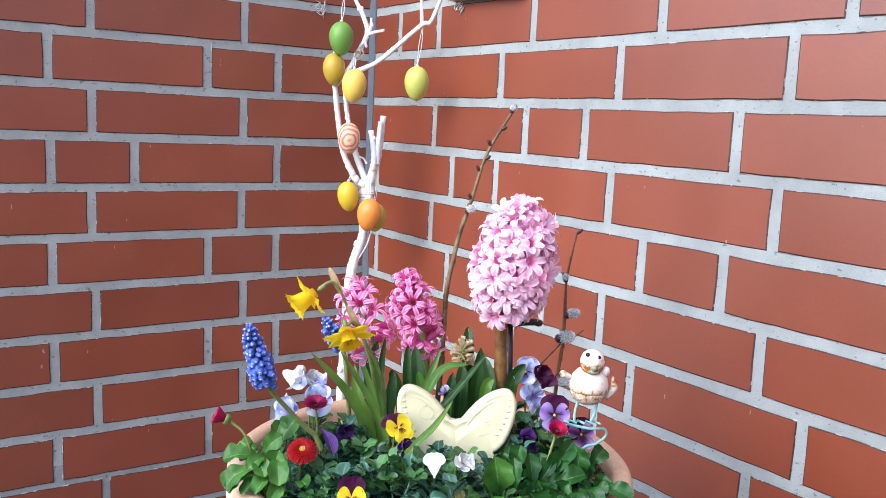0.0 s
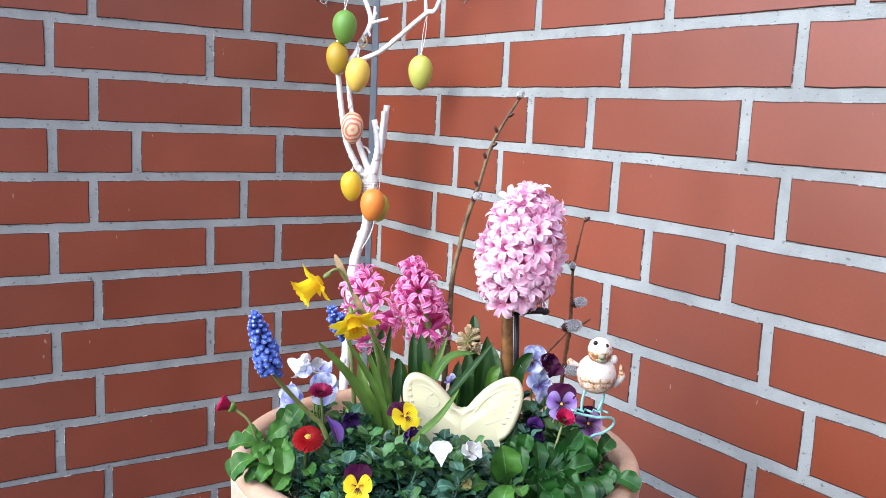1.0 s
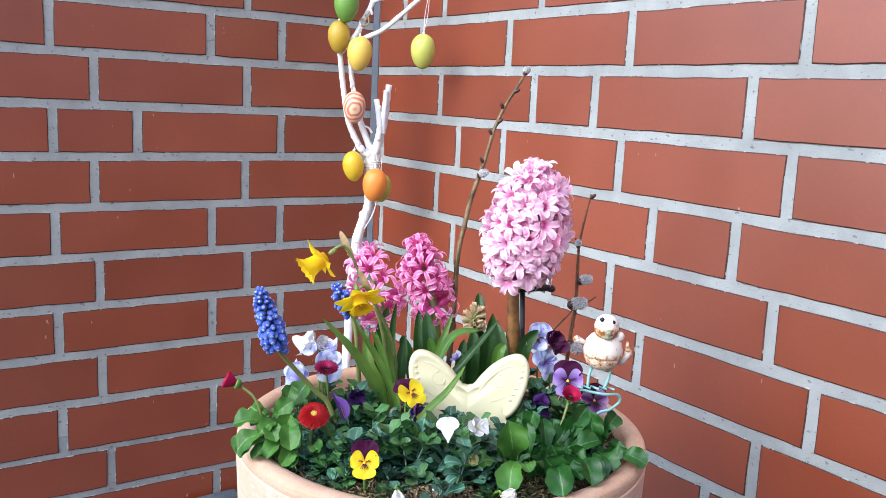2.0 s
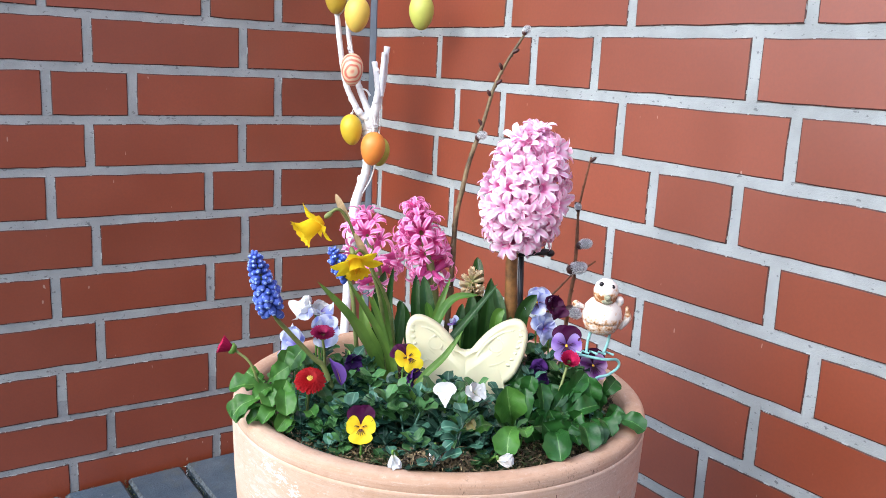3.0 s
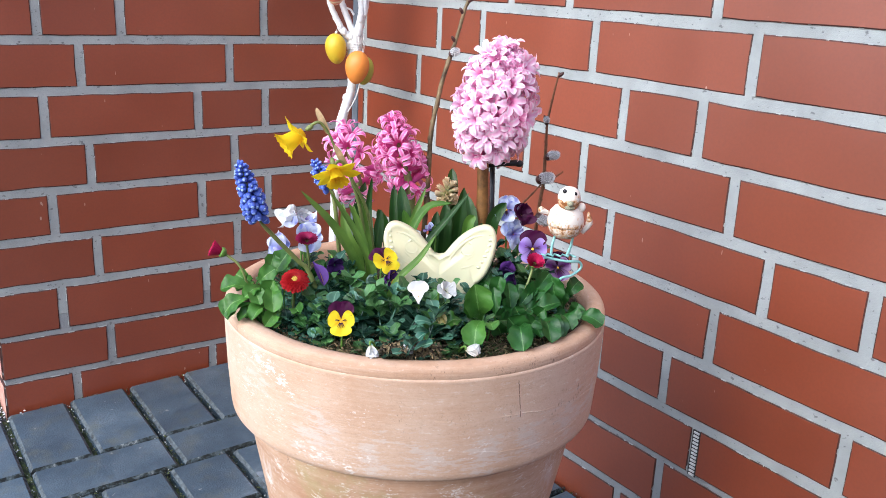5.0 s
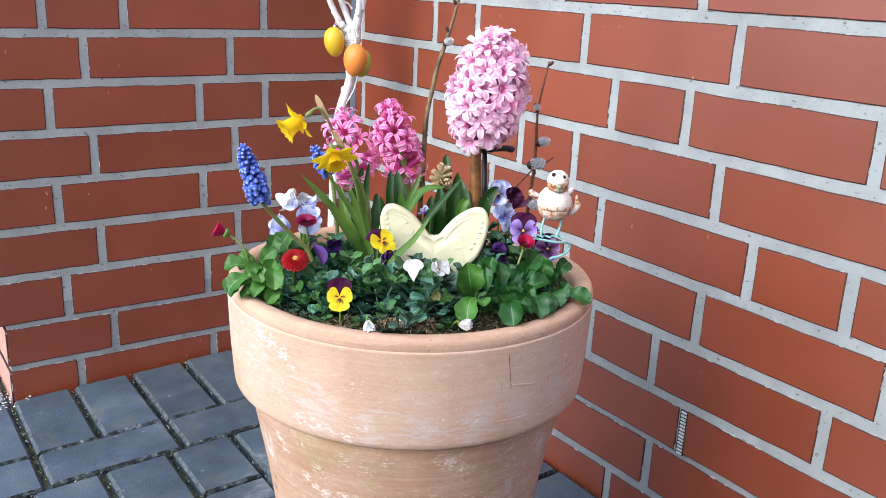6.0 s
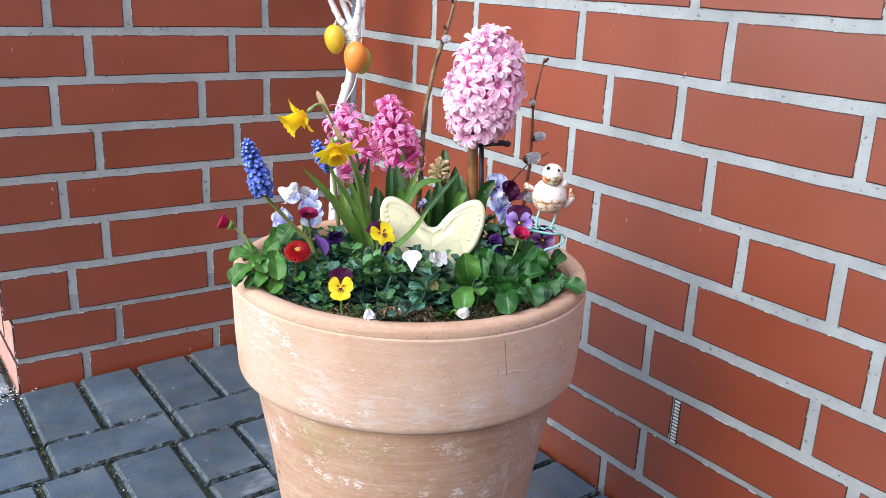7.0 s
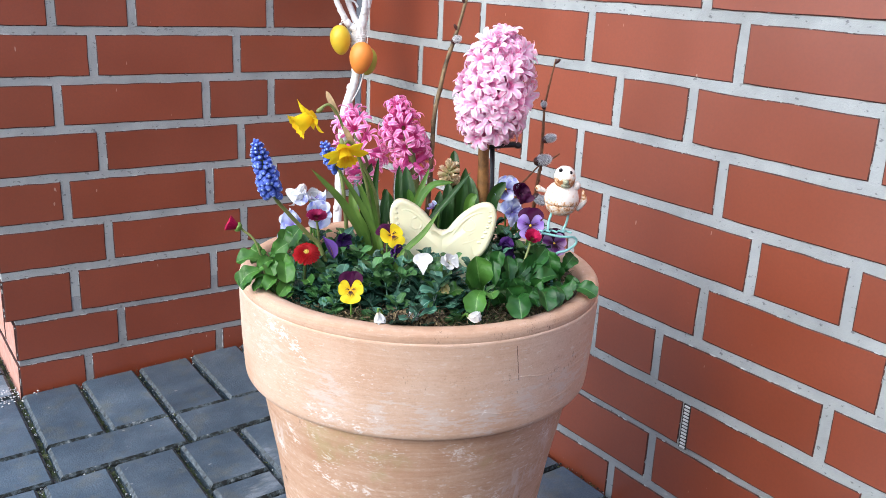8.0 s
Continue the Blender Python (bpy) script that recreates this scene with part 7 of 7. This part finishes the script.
# the narrow return at the free end of the north wall; its pale brick paints the light on it
ret = {k: [YL, *([YL + 0.11] if k % 2 else [YL + 0.235]), YL + 0.37] for k in range(10, -8, -1)}
build_wall(wall_north, {k: [j[0] - JOINT / 2 + 0.0018, *j[1:]] for k, j in ret.items()}, lambda a, z: pose((XU if z > 0.145 else XL) - 0.0022, a, z, 90, 0, -90), lambda a, z: z < 0.6, "brick_rest", mat_plain("brick_lit_end", (0.52, 0.27, 0.21), 0.7, 0.25, 60, bumpy=0.3), LOW_NORTH)

# ---- paving ----
PV = 0.0095
RISE_X, RISE_Y = 0.033, 0.009


def paving_level(x, y):
    """The paving climbs gently towards both walls and lies level further out."""
    return max(-0.003, RISE_X * (x - 0.2) + RISE_Y * (y - 1.2) - 0.0006)


def paving():
    joints = []
    cache, rest_v, rest_f = {}, [], []
    rng = random.Random(9)

    def lay(x0, y0, x1, y1):
        sx, sy = x1 - x0 - PV, y1 - y0 - 0.85 * PV
        if sx < 0.015 or sy < 0.015:
            return
        cx, cy = (x0 + x1) / 2, (y0 + y1) / 2
        if XR - 0.01 < cx and cy < YL + 0.3 or (cx > XL - 0.02 and cy > YL):
            return
        level = paving_level(cx, cy)
        tilt = 57.3 if level > -0.003 else 0.0
        m = pose(cx, cy, level + rng.uniform(-0.0012, 0.0012), tilt * RISE_Y + rng.uniform(-0.35, 0.35), -tilt * RISE_X + rng.uniform(-0.35, 0.35), rng.uniform(-0.4, 0.4))
        joints.extend(((x1, y0, x1, y1), (x0, y1, x1, y1)))
        v, f = piece_data((-sx / 2, -sy / 2, -0.05), (sx / 2, sy / 2, 0.0), 0.0048, 0.0024)
        if -0.1 < cx < XR and 0.65 < cy < 1.9:
            key = (round(sx, 3), round(sy, 3))
            if key not in cache:
                me = bpy.data.meshes.new("paver")
                me.from_pydata(v, [], f)
                me.materials.append(PAVER)
                me.materials.append(PAVER_EDGE)
                me.materials.append(PAVER_SEAM)
                me.polygons.foreach_set("material_index", [2, 0, 2, 0, 2, 1, 2, 1, 0])
                cache[key] = me
            ob = new("paver", cache[key])
            ob.parent = ground
            ob.matrix_basis = m
        else:
            n = len(rest_v)
            rest_v.extend(tuple(m @ Vector(p)) for p in v)
            rest_f.extend(tuple(n + i for i in q) for q in f)

    # rows along the north wall: upright, flat, upright, flat ...
    y, k = 1.57, 0
    while y > -2.6:
        h = 0.212 if k % 2 == 0 else 0.105
        step = 0.1045 if k % 2 == 0 else 0.2095
        x = 0.207 - 0.0265 * (k // 2) - step * 14
        if k % 2:
            x = 0.207 - step * 7
        while x < XR:
            if k == 2 and abs(x - 0.386) < 0.03:
                lay(x, y - 0.145, x + step, y)
                lay(x, y - h, x + step, y - 0.145)
            elif not (x > 0.7 and 0.35 < y < 1.06):
                lay(x, y - h, min(x + step, XR - 0.002), y)
            x += step
        y -= h
        k += 1
    y = 1.08
    while y > 0.3:
        lay(0.7, y - 0.105, XR - 0.002, y)
        y -= 0.105
    # beyond the free end of the wall
    y = 1.57
    while y < 4.0:
        x = 0.207 - 0.2095 * 10
        while x < 0.2:
            lay(x, y, x + 0.2095, y + 0.105)
            x += 0.2095
        y += 0.105
    ob = from_data("paver_rest", rest_v, rest_f, PAVER_REST, ground)
    tagged(ob, kind="stuff")
    # crumbs of lime, grit and moss caught in the joints
    grit = random.Random(31)
    v, f, mi = [], [], []
    for x0, y0, x1, y1 in joints:
        if not (-0.6 < x0 < XR and 0.55 < y0 < 2.1):
            continue
        along = x0 == x1
        for _ in range(int((70 if along else 110) * math.hypot(x1 - x0, y1 - y0) / 0.2)):
            s = grit.random()
            if not along and noise.noise(Vector((x0 * 9 + s * 2, y0 * 9, 0))) < 0.18:
                continue
            x = x0 + (x1 - x0) * s + (grit.gauss(0, 0.0032) if along else 0)
            y = y0 + (y1 - y0) * s + (0 if along else grit.gauss(0, 0.0016))
            r = grit.uniform(0.0006, 0.0022)
            k = len(v)
            top = paving_level(x, y) + (grit.uniform(-0.0075, -0.002) if along else grit.uniform(-0.007, -0.001))
            v += [(x + r * grit.uniform(0.6, 1.3) * math.cos(a), y + r * grit.uniform(0.6, 1.3) * math.sin(a), top - r) for a in (0.2, 1.6, 2.9, 4.4)] + [(x, y, top)]
            f += [(k + i, k + (i + 1) % 4, k + 4) for i in range(4)]
            mi += [grit.choice((0, 1, 1, 2, 2))] * 4
    me = bpy.data.meshes.new("joint_grit")
    me.from_pydata(v, [], f)
    for mm in (mat_plain("lime_grit", (0.36, 0.38, 0.38), 0.95, 0.3, 200), mat_plain("dark_grit", (0.05, 0.055, 0.05), 0.95, 0.4, 200), mat_plain("moss_grit", (0.075, 0.095, 0.03), 0.95, 0.4, 200)):
        me.materials.append(mm)
    me.polygons.foreach_set("material_index", mi)
    tagged(new("joint_grit", me), "lime grit and moss crumbs in the paving joints", "grit", kind="stuff")


paving()

# ---- lime crumbs at the free end of the north wall ----
LIME = mat_plain("lime_crumb", (0.55, 0.56, 0.56), 0.95, 0.3, 200, island=True)
rng = random.Random(21)
v, f = [], []
for _ in range(170):
    x, y = rng.gauss(0.175, 0.03), rng.gauss(1.585, 0.018)
    if x > XL - 0.004 and y > YL - 0.004:
        continue
    r = rng.uniform(0.0008, 0.0032)
    n = len(v)
    v += [(x + r * rng.uniform(0.6, 1.2) * math.cos(a), y + r * rng.uniform(0.6, 1.2) * math.sin(a), paving_level(x, y)) for a in (0.3, 1.5, 2.8, 4.0, 5.2)] + [(x, y, paving_level(x, y) + r * rng.uniform(0.5, 1.0))]
    f += [(n + i, n + (i + 1) % 5, n + 5) for i in range(5)]
tagged(from_data("lime_crumbs", v, f, LIME), "white lime crumbs scattered on the paving by the wall", "crumbs", kind="stuff")
